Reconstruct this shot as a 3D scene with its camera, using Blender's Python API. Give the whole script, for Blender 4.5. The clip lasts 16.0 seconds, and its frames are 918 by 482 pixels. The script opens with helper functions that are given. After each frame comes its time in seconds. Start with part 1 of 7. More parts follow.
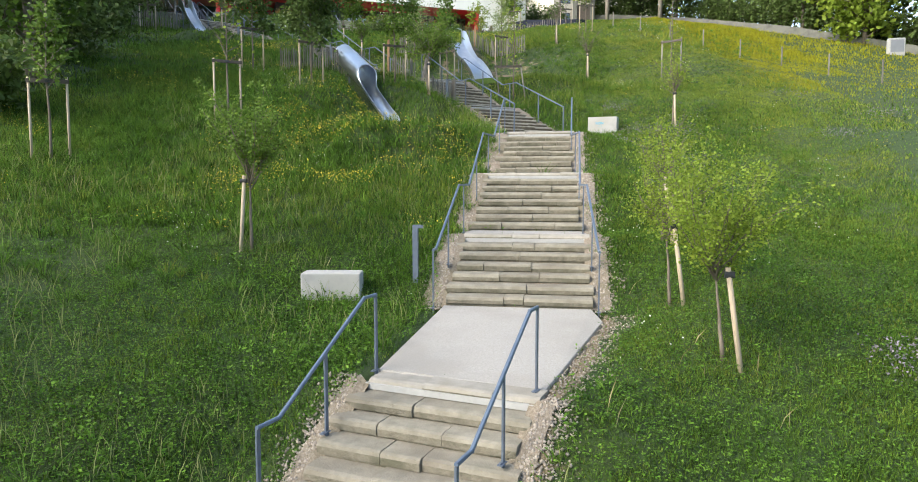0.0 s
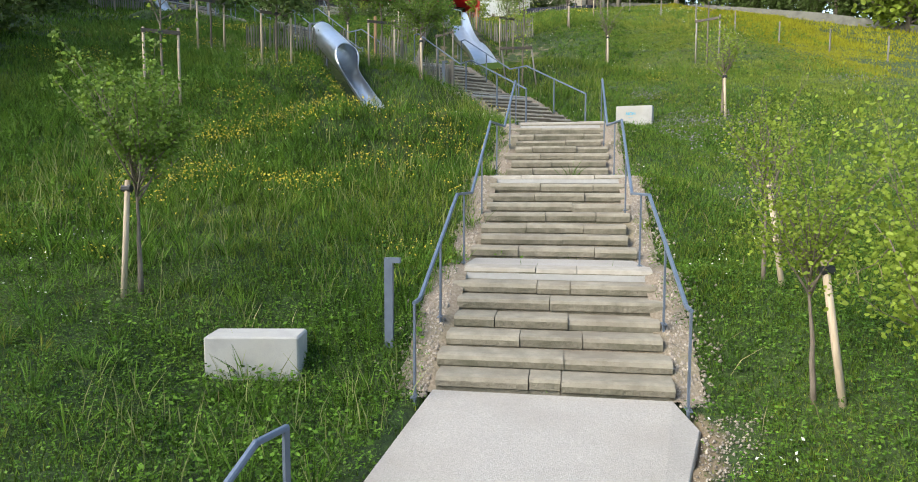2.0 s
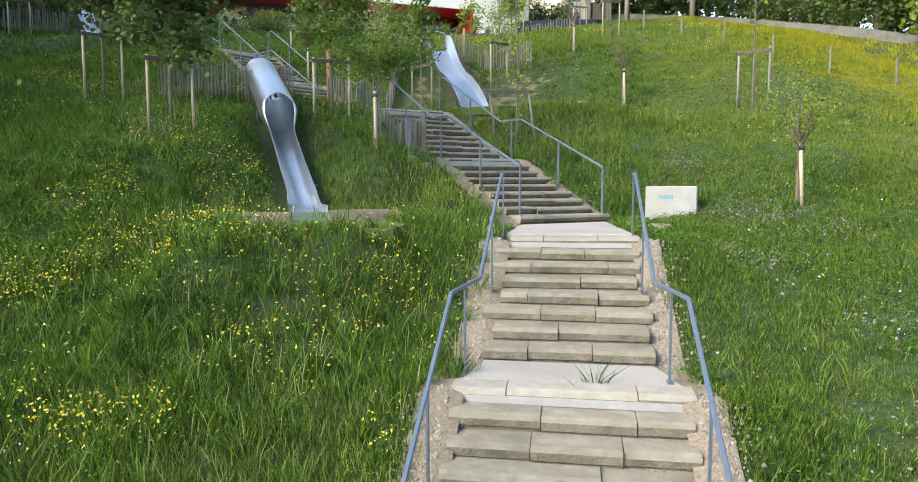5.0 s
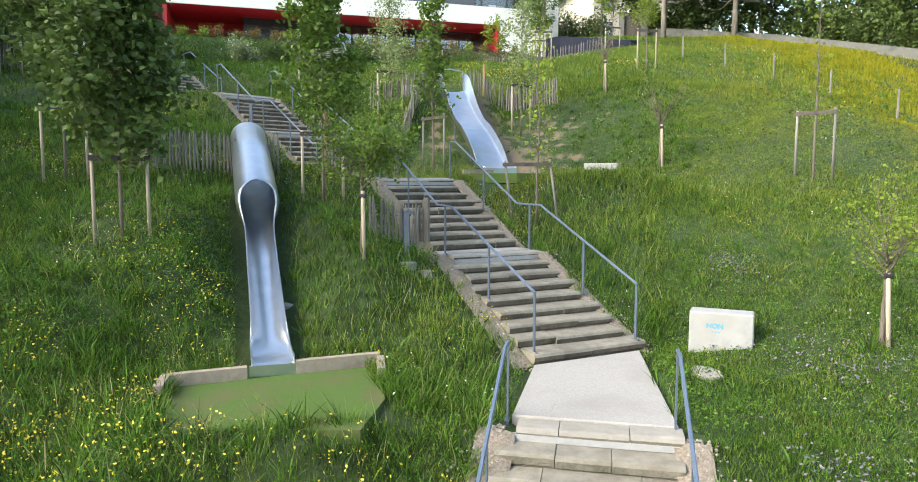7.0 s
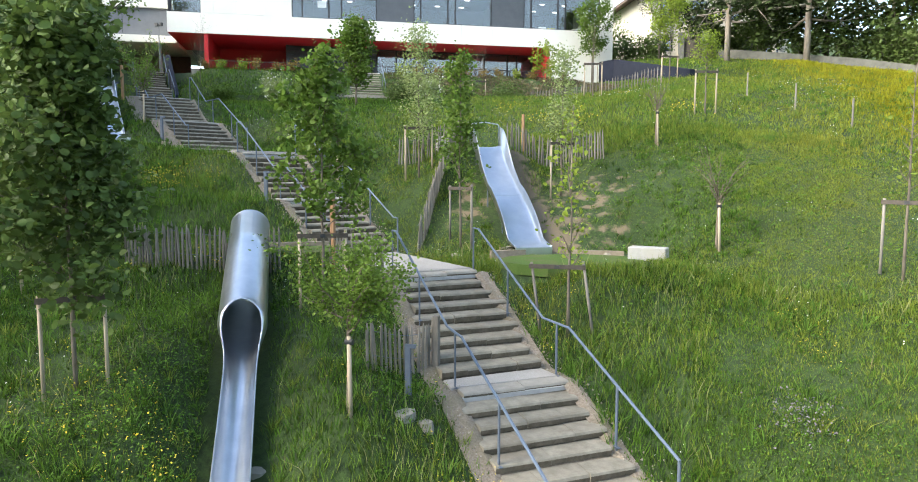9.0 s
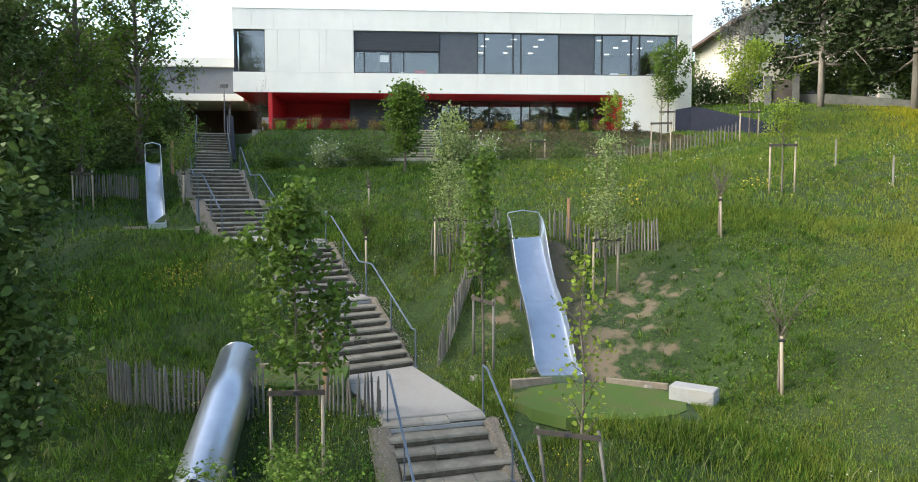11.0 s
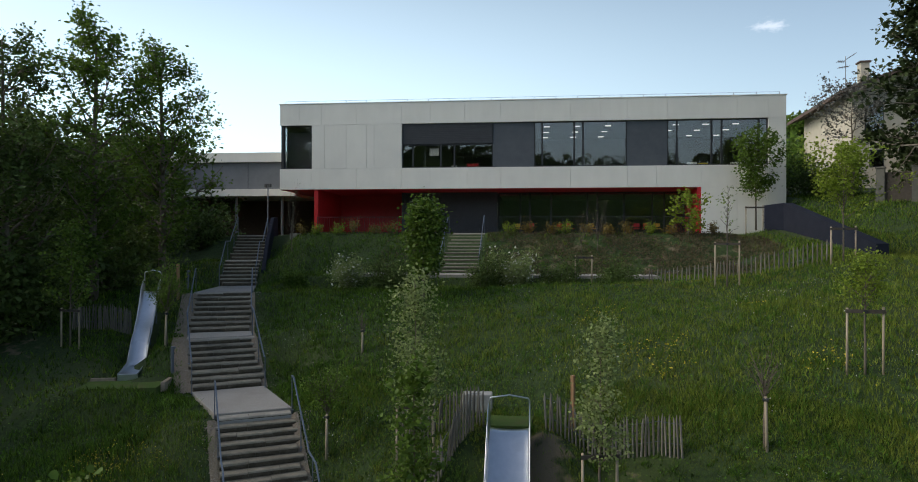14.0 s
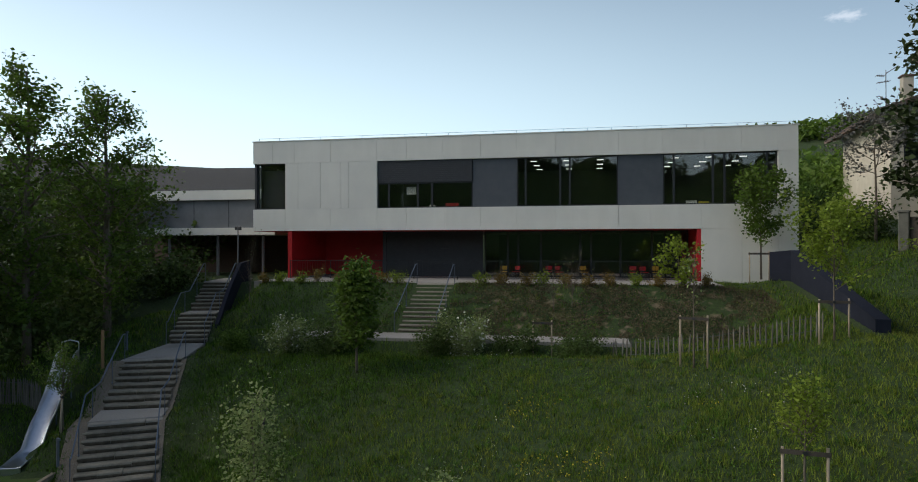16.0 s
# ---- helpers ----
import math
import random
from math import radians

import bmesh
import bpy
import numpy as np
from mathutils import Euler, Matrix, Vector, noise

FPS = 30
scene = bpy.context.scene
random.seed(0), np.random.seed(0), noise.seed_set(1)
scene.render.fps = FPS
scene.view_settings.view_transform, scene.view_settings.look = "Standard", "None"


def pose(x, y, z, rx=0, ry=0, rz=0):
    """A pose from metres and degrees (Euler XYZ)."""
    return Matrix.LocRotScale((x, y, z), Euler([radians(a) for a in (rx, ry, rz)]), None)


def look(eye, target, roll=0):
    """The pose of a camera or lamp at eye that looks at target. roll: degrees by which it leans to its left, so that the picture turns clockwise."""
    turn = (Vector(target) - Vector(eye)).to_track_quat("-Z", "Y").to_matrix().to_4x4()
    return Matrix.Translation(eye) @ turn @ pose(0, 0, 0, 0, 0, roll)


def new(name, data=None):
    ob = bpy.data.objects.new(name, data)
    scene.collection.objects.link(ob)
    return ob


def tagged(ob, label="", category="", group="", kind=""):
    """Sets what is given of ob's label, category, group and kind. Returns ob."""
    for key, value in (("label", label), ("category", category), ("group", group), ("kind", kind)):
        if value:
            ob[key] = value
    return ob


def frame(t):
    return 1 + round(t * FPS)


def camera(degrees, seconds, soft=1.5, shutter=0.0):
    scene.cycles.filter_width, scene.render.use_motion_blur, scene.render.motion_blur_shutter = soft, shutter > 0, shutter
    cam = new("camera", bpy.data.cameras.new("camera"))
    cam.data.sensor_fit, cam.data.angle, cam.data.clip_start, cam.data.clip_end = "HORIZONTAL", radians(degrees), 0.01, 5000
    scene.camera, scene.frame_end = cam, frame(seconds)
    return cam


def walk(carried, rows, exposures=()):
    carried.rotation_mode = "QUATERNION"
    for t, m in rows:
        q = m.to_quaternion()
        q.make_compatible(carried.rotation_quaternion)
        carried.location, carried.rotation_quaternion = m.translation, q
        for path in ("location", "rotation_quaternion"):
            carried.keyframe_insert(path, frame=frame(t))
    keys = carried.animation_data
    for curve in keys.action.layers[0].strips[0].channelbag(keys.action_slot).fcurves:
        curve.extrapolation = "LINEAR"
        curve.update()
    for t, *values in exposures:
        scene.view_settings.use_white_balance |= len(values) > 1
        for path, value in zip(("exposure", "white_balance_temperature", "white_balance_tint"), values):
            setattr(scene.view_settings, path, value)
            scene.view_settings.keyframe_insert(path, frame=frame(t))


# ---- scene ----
cam = camera(68.0, 16.0, soft=1.0)
PATH = [
    (0, (3.138, 1.016, 4.02), (2.795, 2.979, 3.853), -0.0),
    (0.5, (2.949, 1.994, 4.025), (2.606, 3.958, 3.858), -0.0),
    (1, (2.694, 3.128, 4.027), (2.354, 5.092, 3.863), 0.0),
    (1.5, (2.526, 4.235, 4.051), (2.185, 6.199, 3.885), 0.0),
    (2, (2.388, 5.409, 4.142), (2.047, 7.372, 3.974), 0.1),
    (2.5, (2.267, 6.471, 4.404), (1.928, 8.435, 4.237), 0.1),
    (3, (2.162, 7.53, 4.827), (1.824, 9.494, 4.657), 0.0),
    (3.5, (2.094, 8.499, 5.234), (1.759, 10.464, 5.062), 0.1),
    (4, (2.065, 9.497, 5.547), (1.729, 11.462, 5.387), 0.0),
    (6.5, (2.066, 13.129, 8.058), (1.674, 15.082, 7.877), -0.0),
    (7, (2.085, 13.783, 8.583), (1.655, 15.728, 8.4), 0.1),
    (7.5, (2.098, 14.388, 9.08), (1.631, 16.324, 8.896), 0.1),
    (8, (2.143, 15.035, 9.666), (1.633, 16.96, 9.478), 0.0),
    (8.5, (2.215, 15.589, 10.184), (1.667, 17.503, 9.994), 0.1),
    (11, (3.341, 18.739, 12.99), (2.495, 20.547, 12.862), -0.1),
    (11.5, (3.572, 19.546, 13.479), (2.662, 21.324, 13.384), 0.0),
    (12, (3.84, 20.4, 14.093), (2.878, 22.152, 14.03), 0.0),
    (12.5, (4.085, 21.194, 14.648), (3.075, 22.92, 14.617), 0.0),
    (13, (4.321, 22.091, 15.202), (3.263, 23.788, 15.201), 0.1),
    (13.5, (4.538, 22.996, 15.754), (3.438, 24.666, 15.756), 0.1),
    (14, (4.857, 24.108, 16.344), (3.711, 25.747, 16.35), 0.1),
    (14.5, (5.269, 25.156, 16.918), (4.083, 26.767, 16.927), 0.1),
    (15, (5.746, 26.349, 17.489), (4.519, 27.929, 17.502), 0.1),
    (15.5, (6.217, 27.575, 18.036), (4.963, 29.134, 18.05), 0.0),
    (16, (6.846, 29.09, 18.757), (5.558, 30.621, 18.766), -0.1),
]
EXPOSURES = [(0.0, 1.38), (2.0, 1.30), (4.0, 1.38), (6.5, 1.55), (8.5, 1.66), (10.8, 1.34), (12.0, 0.54), (13.0, 0.02), (14.5, -0.37), (16.0, -0.54)]
walk(cam, [(t, look(eye, target, roll)) for t, eye, target, roll in PATH], EXPOSURES)

# ---- light ----
SUN_AZ, SUN_EL = 130.0, 36.0        # degrees left of +y, and above the horizon
world = bpy.data.worlds.new("sky")
scene.world = world
world.use_nodes = True
wn = world.node_tree.nodes
sky = wn.new("ShaderNodeTexSky")
sky.sky_type = "NISHITA"
sky.sun_disc = False
sky.sun_elevation = radians(SUN_EL)
sky.sun_rotation = radians(-SUN_AZ)
sky.air_density, sky.dust_density, sky.ozone_density = 1.0, 2.0, 0.5
wn["Background"].inputs["Strength"].default_value = 0.15
wl = world.node_tree.links
wl.new(sky.outputs["Color"], wn["Background"].inputs["Color"])
# a thin veil of high cloud, denser towards the horizon
coord, split = wn.new("ShaderNodeTexCoord"), wn.new("ShaderNodeSeparateXYZ")
wl.new(coord.outputs["Generated"], split.inputs[0])
veil_fac = wn.new("ShaderNodeMapRange")
veil_fac.interpolation_type = "SMOOTHERSTEP"
veil_fac.inputs["From Min"].default_value, veil_fac.inputs["From Max"].default_value = 0.0, 0.66
veil_fac.inputs["To Min"].default_value, veil_fac.inputs["To Max"].default_value = 0.95, 0.07
wl.new(split.outputs["Z"], veil_fac.inputs["Value"])
veil, both = wn.new("ShaderNodeBackground"), wn.new("ShaderNodeAddShader")
veil.inputs["Color"].default_value = (0.74, 0.945, 1.0, 1)
west_dot, west_fac, veil_all = wn.new("ShaderNodeVectorMath"), wn.new("ShaderNodeMapRange"), wn.new("ShaderNodeMath")
west_dot.operation, veil_all.operation = "DOT_PRODUCT", "MULTIPLY"
west_dot.inputs[1].default_value = (-0.99, 0.1, 0.0)
west_fac.interpolation_type = "SMOOTHSTEP"
west_fac.inputs["From Min"].default_value, west_fac.inputs["From Max"].default_value = 0.05, 0.9
west_fac.inputs["To Min"].default_value, west_fac.inputs["To Max"].default_value = 0.42, 1.15
wl.new(coord.outputs["Generated"], west_dot.inputs[0])
wl.new(west_dot.outputs["Value"], west_fac.inputs["Value"])
wl.new(veil_fac.outputs["Result"], veil_all.inputs[0])
wl.new(west_fac.outputs["Result"], veil_all.inputs[1])
wl.new(veil_all.outputs[0], veil.inputs["Strength"])
wl.new(wn["Background"].outputs[0], both.inputs[0])
wl.new(veil.outputs[0], both.inputs[1])
# one small torn cloud, low above the hills
cloud_way = Vector((-0.1735, 0.9445, 0.2785)).normalized()
local = wn.new("ShaderNodeMapping")
local.inputs["Location"].default_value = tuple(-c * s for c, s in zip(cloud_way, (28, 28, 66)))
local.inputs["Scale"].default_value = (28, 28, 66)
torn, ball = wn.new("ShaderNodeTexNoise"), wn.new("ShaderNodeVectorMath")
torn.inputs["Scale"].default_value, torn.inputs["Detail"].default_value, torn.inputs["Roughness"].default_value = 1.7, 5, 0.6
ball.operation = "LENGTH"
shape = wn.new("ShaderNodeMath")
shape.operation = "MULTIPLY_ADD"
shape.inputs[1].default_value = 1.9
puff = wn.new("ShaderNodeMapRange")
puff.interpolation_type = "SMOOTHSTEP"
puff.inputs["From Min"].default_value, puff.inputs["From Max"].default_value = 1.62, 0.95
puff.inputs["To Max"].default_value = 0.42
wl.new(coord.outputs["Generated"], local.inputs["Vector"])
wl.new(local.outputs["Vector"], torn.inputs["Vector"])
wl.new(local.outputs["Vector"], ball.inputs[0])
wl.new(torn.outputs["Fac"], shape.inputs[0])
wl.new(ball.outputs["Value"], shape.inputs[2])
wl.new(shape.outputs[0], puff.inputs["Value"])
cloud, sky_all = wn.new("ShaderNodeBackground"), wn.new("ShaderNodeAddShader")
cloud.inputs["Color"].default_value = (1.0, 0.86, 0.80, 1)
wl.new(puff.outputs["Result"], cloud.inputs["Strength"])
wl.new(both.outputs[0], sky_all.inputs[0])
wl.new(cloud.outputs[0], sky_all.inputs[1])
wl.new(sky_all.outputs[0], wn["World Output"].inputs["Surface"])
sun_data = bpy.data.lights.new("sun", "SUN")
sun_data.energy, sun_data.angle, sun_data.color = 2.15, radians(40), (1.0, 0.935, 0.81)
sun_lamp = new("sun", sun_data)
sun_dir = Vector((-math.sin(radians(SUN_AZ)) * math.cos(radians(SUN_EL)), math.cos(radians(SUN_AZ)) * math.cos(radians(SUN_EL)), math.sin(radians(SUN_EL))))
sun_lamp.matrix_world = look(sun_dir * 60, (0, 0, 0))


# ---- materials ----
def material(name, c1, c2, scale=6.0, rough=0.8, bump=0.2, bump_scale=None, metal=0.0, stain=None, stain_scale=0.7, stain_amount=0.5,
             vary=0.0, island=0.0, stretch=(1, 1, 1), translucent=0.0, spec=0.5):
    m = bpy.data.materials.new(name)
    m.use_nodes = True
    n, l = m.node_tree.nodes, m.node_tree.links
    b = n["Principled BSDF"]
    geo = n.new("ShaderNodeNewGeometry")
    mp = n.new("ShaderNodeMapping")
    mp.inputs["Scale"].default_value = stretch
    l.new(geo.outputs["Position"], mp.inputs["Vector"])
    tex = n.new("ShaderNodeTexNoise")
    tex.inputs["Scale"].default_value, tex.inputs["Detail"].default_value, tex.inputs["Roughness"].default_value = scale, 6, 0.65
    l.new(mp.outputs["Vector"], tex.inputs["Vector"])
    ramp = n.new("ShaderNodeMapRange")
    ramp.inputs["From Min"].default_value, ramp.inputs["From Max"].default_value = 0.3, 0.7
    l.new(tex.outputs["Fac"], ramp.inputs["Value"])
    mix = n.new("ShaderNodeMix")
    mix.data_type = "RGBA"
    mix.inputs["A"].default_value, mix.inputs["B"].default_value = (*c1, 1), (*c2, 1)
    l.new(ramp.outputs["Result"], mix.inputs["Factor"])
    colour = mix.outputs["Result"]
    if stain:
        t2 = n.new("ShaderNodeTexNoise")
        t2.inputs["Scale"].default_value, t2.inputs["Detail"].default_value = stain_scale, 5
        l.new(geo.outputs["Position"], t2.inputs["Vector"])
        r2 = n.new("ShaderNodeMapRange")
        r2.inputs["From Min"].default_value, r2.inputs["From Max"].default_value = 0.48, 0.68
        r2.inputs["To Max"].default_value = stain_amount
        l.new(t2.outputs["Fac"], r2.inputs["Value"])
        m2 = n.new("ShaderNodeMix")
        m2.data_type = "RGBA"
        m2.inputs["B"].default_value = (*stain, 1)
        l.new(r2.outputs["Result"], m2.inputs["Factor"])
        l.new(colour, m2.inputs["A"])
        colour = m2.outputs["Result"]
    for amount, node, out in ((vary, "ShaderNodeObjectInfo", "Random"), (island, None, "Random Per Island")):
        if amount:
            src = (n.new(node) if node else geo).outputs[out]
            r3 = n.new("ShaderNodeMapRange")
            r3.inputs["To Min"].default_value, r3.inputs["To Max"].default_value = 1 - amount, 1 + amount
            l.new(src, r3.inputs["Value"])
            hsv = n.new("ShaderNodeHueSaturation")
            l.new(r3.outputs["Result"], hsv.inputs["Value"])
            l.new(colour, hsv.inputs["Color"])
            colour = hsv.outputs["Color"]
    l.new(colour, b.inputs["Base Color"])
    b.inputs["Roughness"].default_value, b.inputs["Metallic"].default_value = rough, metal
    b.inputs["Specular IOR Level"].default_value = spec
    if bump:
        t4 = n.new("ShaderNodeTexNoise")
        t4.inputs["Scale"].default_value, t4.inputs["Detail"].default_value = bump_scale or scale * 6, 4
        l.new(mp.outputs["Vector"], t4.inputs["Vector"])
        bp = n.new("ShaderNodeBump")
        bp.inputs["Strength"].default_value, bp.inputs["Distance"].default_value = bump, 0.02
        l.new(t4.outputs["Fac"], bp.inputs["Height"])
        l.new(bp.outputs["Normal"], b.inputs["Normal"])
    if translucent:
        tr = n.new("ShaderNodeBsdfTranslucent")
        l.new(colour, tr.inputs["Color"])
        ms = n.new("ShaderNodeMixShader")
        ms.inputs["Fac"].default_value = translucent
        l.new(b.outputs["BSDF"], ms.inputs[1])
        l.new(tr.outputs["BSDF"], ms.inputs[2])
        l.new(ms.outputs["Shader"], n["Material Output"].inputs["Surface"])
    return m


def emitter(name, colour, strength):
    m = bpy.data.materials.new(name)
    m.use_nodes = True
    b = m.node_tree.nodes["Principled BSDF"]
    b.inputs["Base Color"].default_value = (*colour, 1)
    b.inputs["Emission Color"].default_value, b.inputs["Emission Strength"].default_value = (*colour, 1), strength
    return m


def glass_material(name, tint):
    m = bpy.data.materials.new(name)
    m.use_nodes = True
    b = m.node_tree.nodes["Principled BSDF"]
    b.inputs["Base Color"].default_value = (*tint, 1)
    b.inputs["Roughness"].default_value, b.inputs["Transmission Weight"].default_value, b.inputs["IOR"].default_value = 0.01, 1.0, 1.8
    return m


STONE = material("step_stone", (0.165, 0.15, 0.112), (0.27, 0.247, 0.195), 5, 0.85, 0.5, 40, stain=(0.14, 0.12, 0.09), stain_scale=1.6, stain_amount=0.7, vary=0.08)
# darker tone for the front faces of the step blocks
STONE_FACE = material("dark_step_face", (0.115, 0.105, 0.075), (0.215, 0.195, 0.15), 7, 0.92, 0.9, 30, stain=(0.075, 0.075, 0.045), stain_scale=2.2, stain_amount=0.7, vary=0.1)
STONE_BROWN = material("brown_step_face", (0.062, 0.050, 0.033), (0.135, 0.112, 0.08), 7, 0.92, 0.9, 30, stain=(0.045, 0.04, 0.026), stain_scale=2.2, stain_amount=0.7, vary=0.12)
STONE_PALE = material("pale_stone", (0.235, 0.218, 0.183), (0.335, 0.312, 0.268), 6, 0.85, 0.4, 40, stain=(0.26, 0.23, 0.18), stain_scale=1.8, stain_amount=0.6, vary=0.1)
CONCRETE = material("landing_concrete", (0.255, 0.242, 0.218), (0.385, 0.365, 0.335), 46, 0.92, 0.35, 110, stain=(0.25, 0.23, 0.20), stain_scale=0.9, stain_amount=0.6)
BLOCK_CONCRETE = material("bench_concrete", (0.29, 0.29, 0.277), (0.385, 0.383, 0.365), 4, 0.85, 0.25, 60, stain=(0.30, 0.29, 0.24), stain_scale=2.0, stain_amount=0.5)
STEEL_BLUE = material("painted_steel", (0.075, 0.095, 0.13), (0.10, 0.125, 0.165), 9, 0.45, 0.05, 60, spec=0.5)
RAIL_BLUE = material("painted_rail", (0.075, 0.105, 0.155), (0.10, 0.135, 0.19), 9, 0.42, 0.04, 60, spec=0.5)
STEEL = material("brushed_stainless", (0.56, 0.595, 0.635), (0.66, 0.69, 0.72), 3, 0.29, 0.05, 90, metal=0.95, stain=(0.46, 0.49, 0.525), stain_scale=1.2, stain_amount=0.5)
TIMBER = material("pale_timber", (0.31, 0.245, 0.17), (0.43, 0.36, 0.265), 6, 0.8, 0.3, 60, stretch=(1, 1, 0.15), vary=0.15)
GREY_WOOD = material("weathered_wood", (0.125, 0.113, 0.096), (0.235, 0.215, 0.185), 9, 0.9, 0.4, 60, stretch=(1, 1, 0.2), vary=0.25)
DARK_WOOD = material("dark_batten", (0.05, 0.042, 0.035), (0.09, 0.075, 0.06), 9, 0.85, 0.3, 60, vary=0.1)
EDGING = material("timber_edging", (0.22, 0.18, 0.13), (0.34, 0.28, 0.21), 7, 0.85, 0.3, 50, stain=(0.16, 0.13, 0.09), vary=0.1)
PALE_BARK = material("pale_bark", (0.17, 0.145, 0.115), (0.30, 0.265, 0.22), 7, 0.9, 0.6, 50, stretch=(1, 1, 0.3))
BARK = material("bark", (0.10, 0.08, 0.06), (0.19, 0.16, 0.125), 12, 0.9, 0.6, 70, stretch=(1, 1, 0.3))
TURF = material("green_safety_surface", (0.062, 0.106, 0.026), (0.088, 0.138, 0.036), 60, 0.95, 0.3, 200, stain=(0.11, 0.105, 0.05), stain_scale=1.5, stain_amount=0.7, spec=0.1)
GRAVEL = material("gravel", (0.125, 0.10, 0.072), (0.29, 0.245, 0.19), 26, 0.95, 0.9, 55, stain=(0.13, 0.12, 0.06), stain_scale=1.1, stain_amount=0.5)
PEBBLE = material("pebbles", (0.17, 0.145, 0.115), (0.34, 0.30, 0.25), 10, 0.9, 0.2, 60, island=0.35)
WHITE_PANEL = material("white_cladding", (0.80, 0.785, 0.715), (0.845, 0.83, 0.765), 1.5, 0.78, 0.02, 40, stain=(0.68, 0.68, 0.64), stain_scale=0.45, stain_amount=0.35, vary=0.02, stretch=(1, 1, 0.25))
RED_PAINT = material("red_paint", (0.45, 0.012, 0.016), (0.55, 0.018, 0.022), 2, 0.5, 0.03, 40)
DARK_PANEL = material("slate_grey_panel", (0.075, 0.085, 0.10), (0.095, 0.105, 0.12), 2, 0.55, 0.03, 40)
FRAME_DARK = material("dark_window_frame", (0.018, 0.02, 0.024), (0.03, 0.032, 0.036), 5, 0.45, 0.03, 40)
SHUTTER = material("dark_shutter", (0.035, 0.038, 0.044), (0.05, 0.053, 0.06), 4, 0.55, 0.05, 40)
WING_BLUE = material("dark_blue_render", (0.013, 0.016, 0.028), (0.019, 0.023, 0.037), 2, 0.9, 0.08, 40, spec=0.2)
# dark grey stands in for the dimness of the rooms behind glass
INTERIOR = material("interior_dim_grey", (0.09, 0.09, 0.092), (0.12, 0.12, 0.12), 2, 0.9, 0.0)
GREY_METAL = material("grey_metal_cladding", (0.16, 0.17, 0.185), (0.20, 0.21, 0.225), 2, 0.5, 0.03, 40)
BEIGE_WALL = material("beige_render", (0.48, 0.44, 0.35), (0.57, 0.52, 0.42), 2, 0.9, 0.1, 60, stain=(0.42, 0.37, 0.28), stain_amount=0.4)
ROOF_TILE = material("brown_roof_tile", (0.09, 0.06, 0.05), (0.14, 0.095, 0.075), 8, 0.85, 0.3, 40)
# grey halved to put the trees' shade on the boundary wall into its colour
STONE_WALL = material("old_wall", (0.08, 0.082, 0.072), (0.145, 0.145, 0.125), 3, 0.9, 0.4, 30, stain=(0.15, 0.15, 0.13), stain_amount=0.6)
GLASS = glass_material("window_glass", (0.75, 0.80, 0.82))
LAMP_GLOW = emitter("ceiling_lamp_glow", (1.0, 0.94, 0.84), 1.9)
LEAF_GREEN = material("leaf_green", (0.075, 0.135, 0.018), (0.13, 0.205, 0.032), 3, 0.55, 0.0, island=0.4, translucent=0.4, spec=0.25)
LEAF_YELLOW = material("leaf_yellow_green", (0.17, 0.25, 0.026), (0.29, 0.365, 0.052), 3, 0.55, 0.0, island=0.35, translucent=0.5, spec=0.25)
LEAF_FRESH = material("leaf_fresh_green", (0.095, 0.165, 0.024), (0.175, 0.265, 0.045), 3, 0.55, 0.0, island=0.4, translucent=0.45, spec=0.25)
LEAF_PALE = material("leaf_pale_green", (0.20, 0.26, 0.09), (0.31, 0.37, 0.15), 3, 0.55, 0.0, island=0.35, translucent=0.4, spec=0.25)
LEAF_GREY = material("leaf_grey_green", (0.095, 0.098, 0.085), (0.23, 0.225, 0.205), 3, 0.6, 0.0, island=0.35, translucent=0.3, spec=0.2)
LEAF_BROWN = material("bank_cover_leaves", (0.085, 0.07, 0.040), (0.185, 0.145, 0.095), 1.5, 0.8, 0.0, stain=(0.10, 0.12, 0.03), stain_scale=0.6, stain_amount=0.6, island=0.4, translucent=0.2, spec=0.2)
LEAF_DARK = material("leaf_dark_green", (0.062, 0.100, 0.023), (0.108, 0.160, 0.040), 2, 0.6, 0.0, island=0.4, translucent=0.3, spec=0.25)
LEAF_CONIFER = material("conifer_needles", (0.026, 0.042, 0.014), (0.052, 0.075, 0.024), 3, 0.7, 0.0, island=0.35, translucent=0.1, spec=0.2)
LEAF_RUST = material("young_leaf_rust", (0.16, 0.12, 0.025), (0.24, 0.16, 0.03), 3, 0.6, 0.0, island=0.3, translucent=0.35)
# green and yellowish grasses; their tone also carries shade and light of the slope
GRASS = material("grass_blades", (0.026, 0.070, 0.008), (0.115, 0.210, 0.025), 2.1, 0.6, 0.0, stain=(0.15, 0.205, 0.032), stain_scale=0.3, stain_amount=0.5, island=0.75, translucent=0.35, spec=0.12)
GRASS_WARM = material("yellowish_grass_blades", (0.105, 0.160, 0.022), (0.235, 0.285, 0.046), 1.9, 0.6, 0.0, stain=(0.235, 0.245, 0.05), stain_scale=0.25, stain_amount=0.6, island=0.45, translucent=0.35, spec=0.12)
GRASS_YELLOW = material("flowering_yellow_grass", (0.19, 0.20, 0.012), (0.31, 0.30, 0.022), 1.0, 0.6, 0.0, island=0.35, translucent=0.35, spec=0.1)
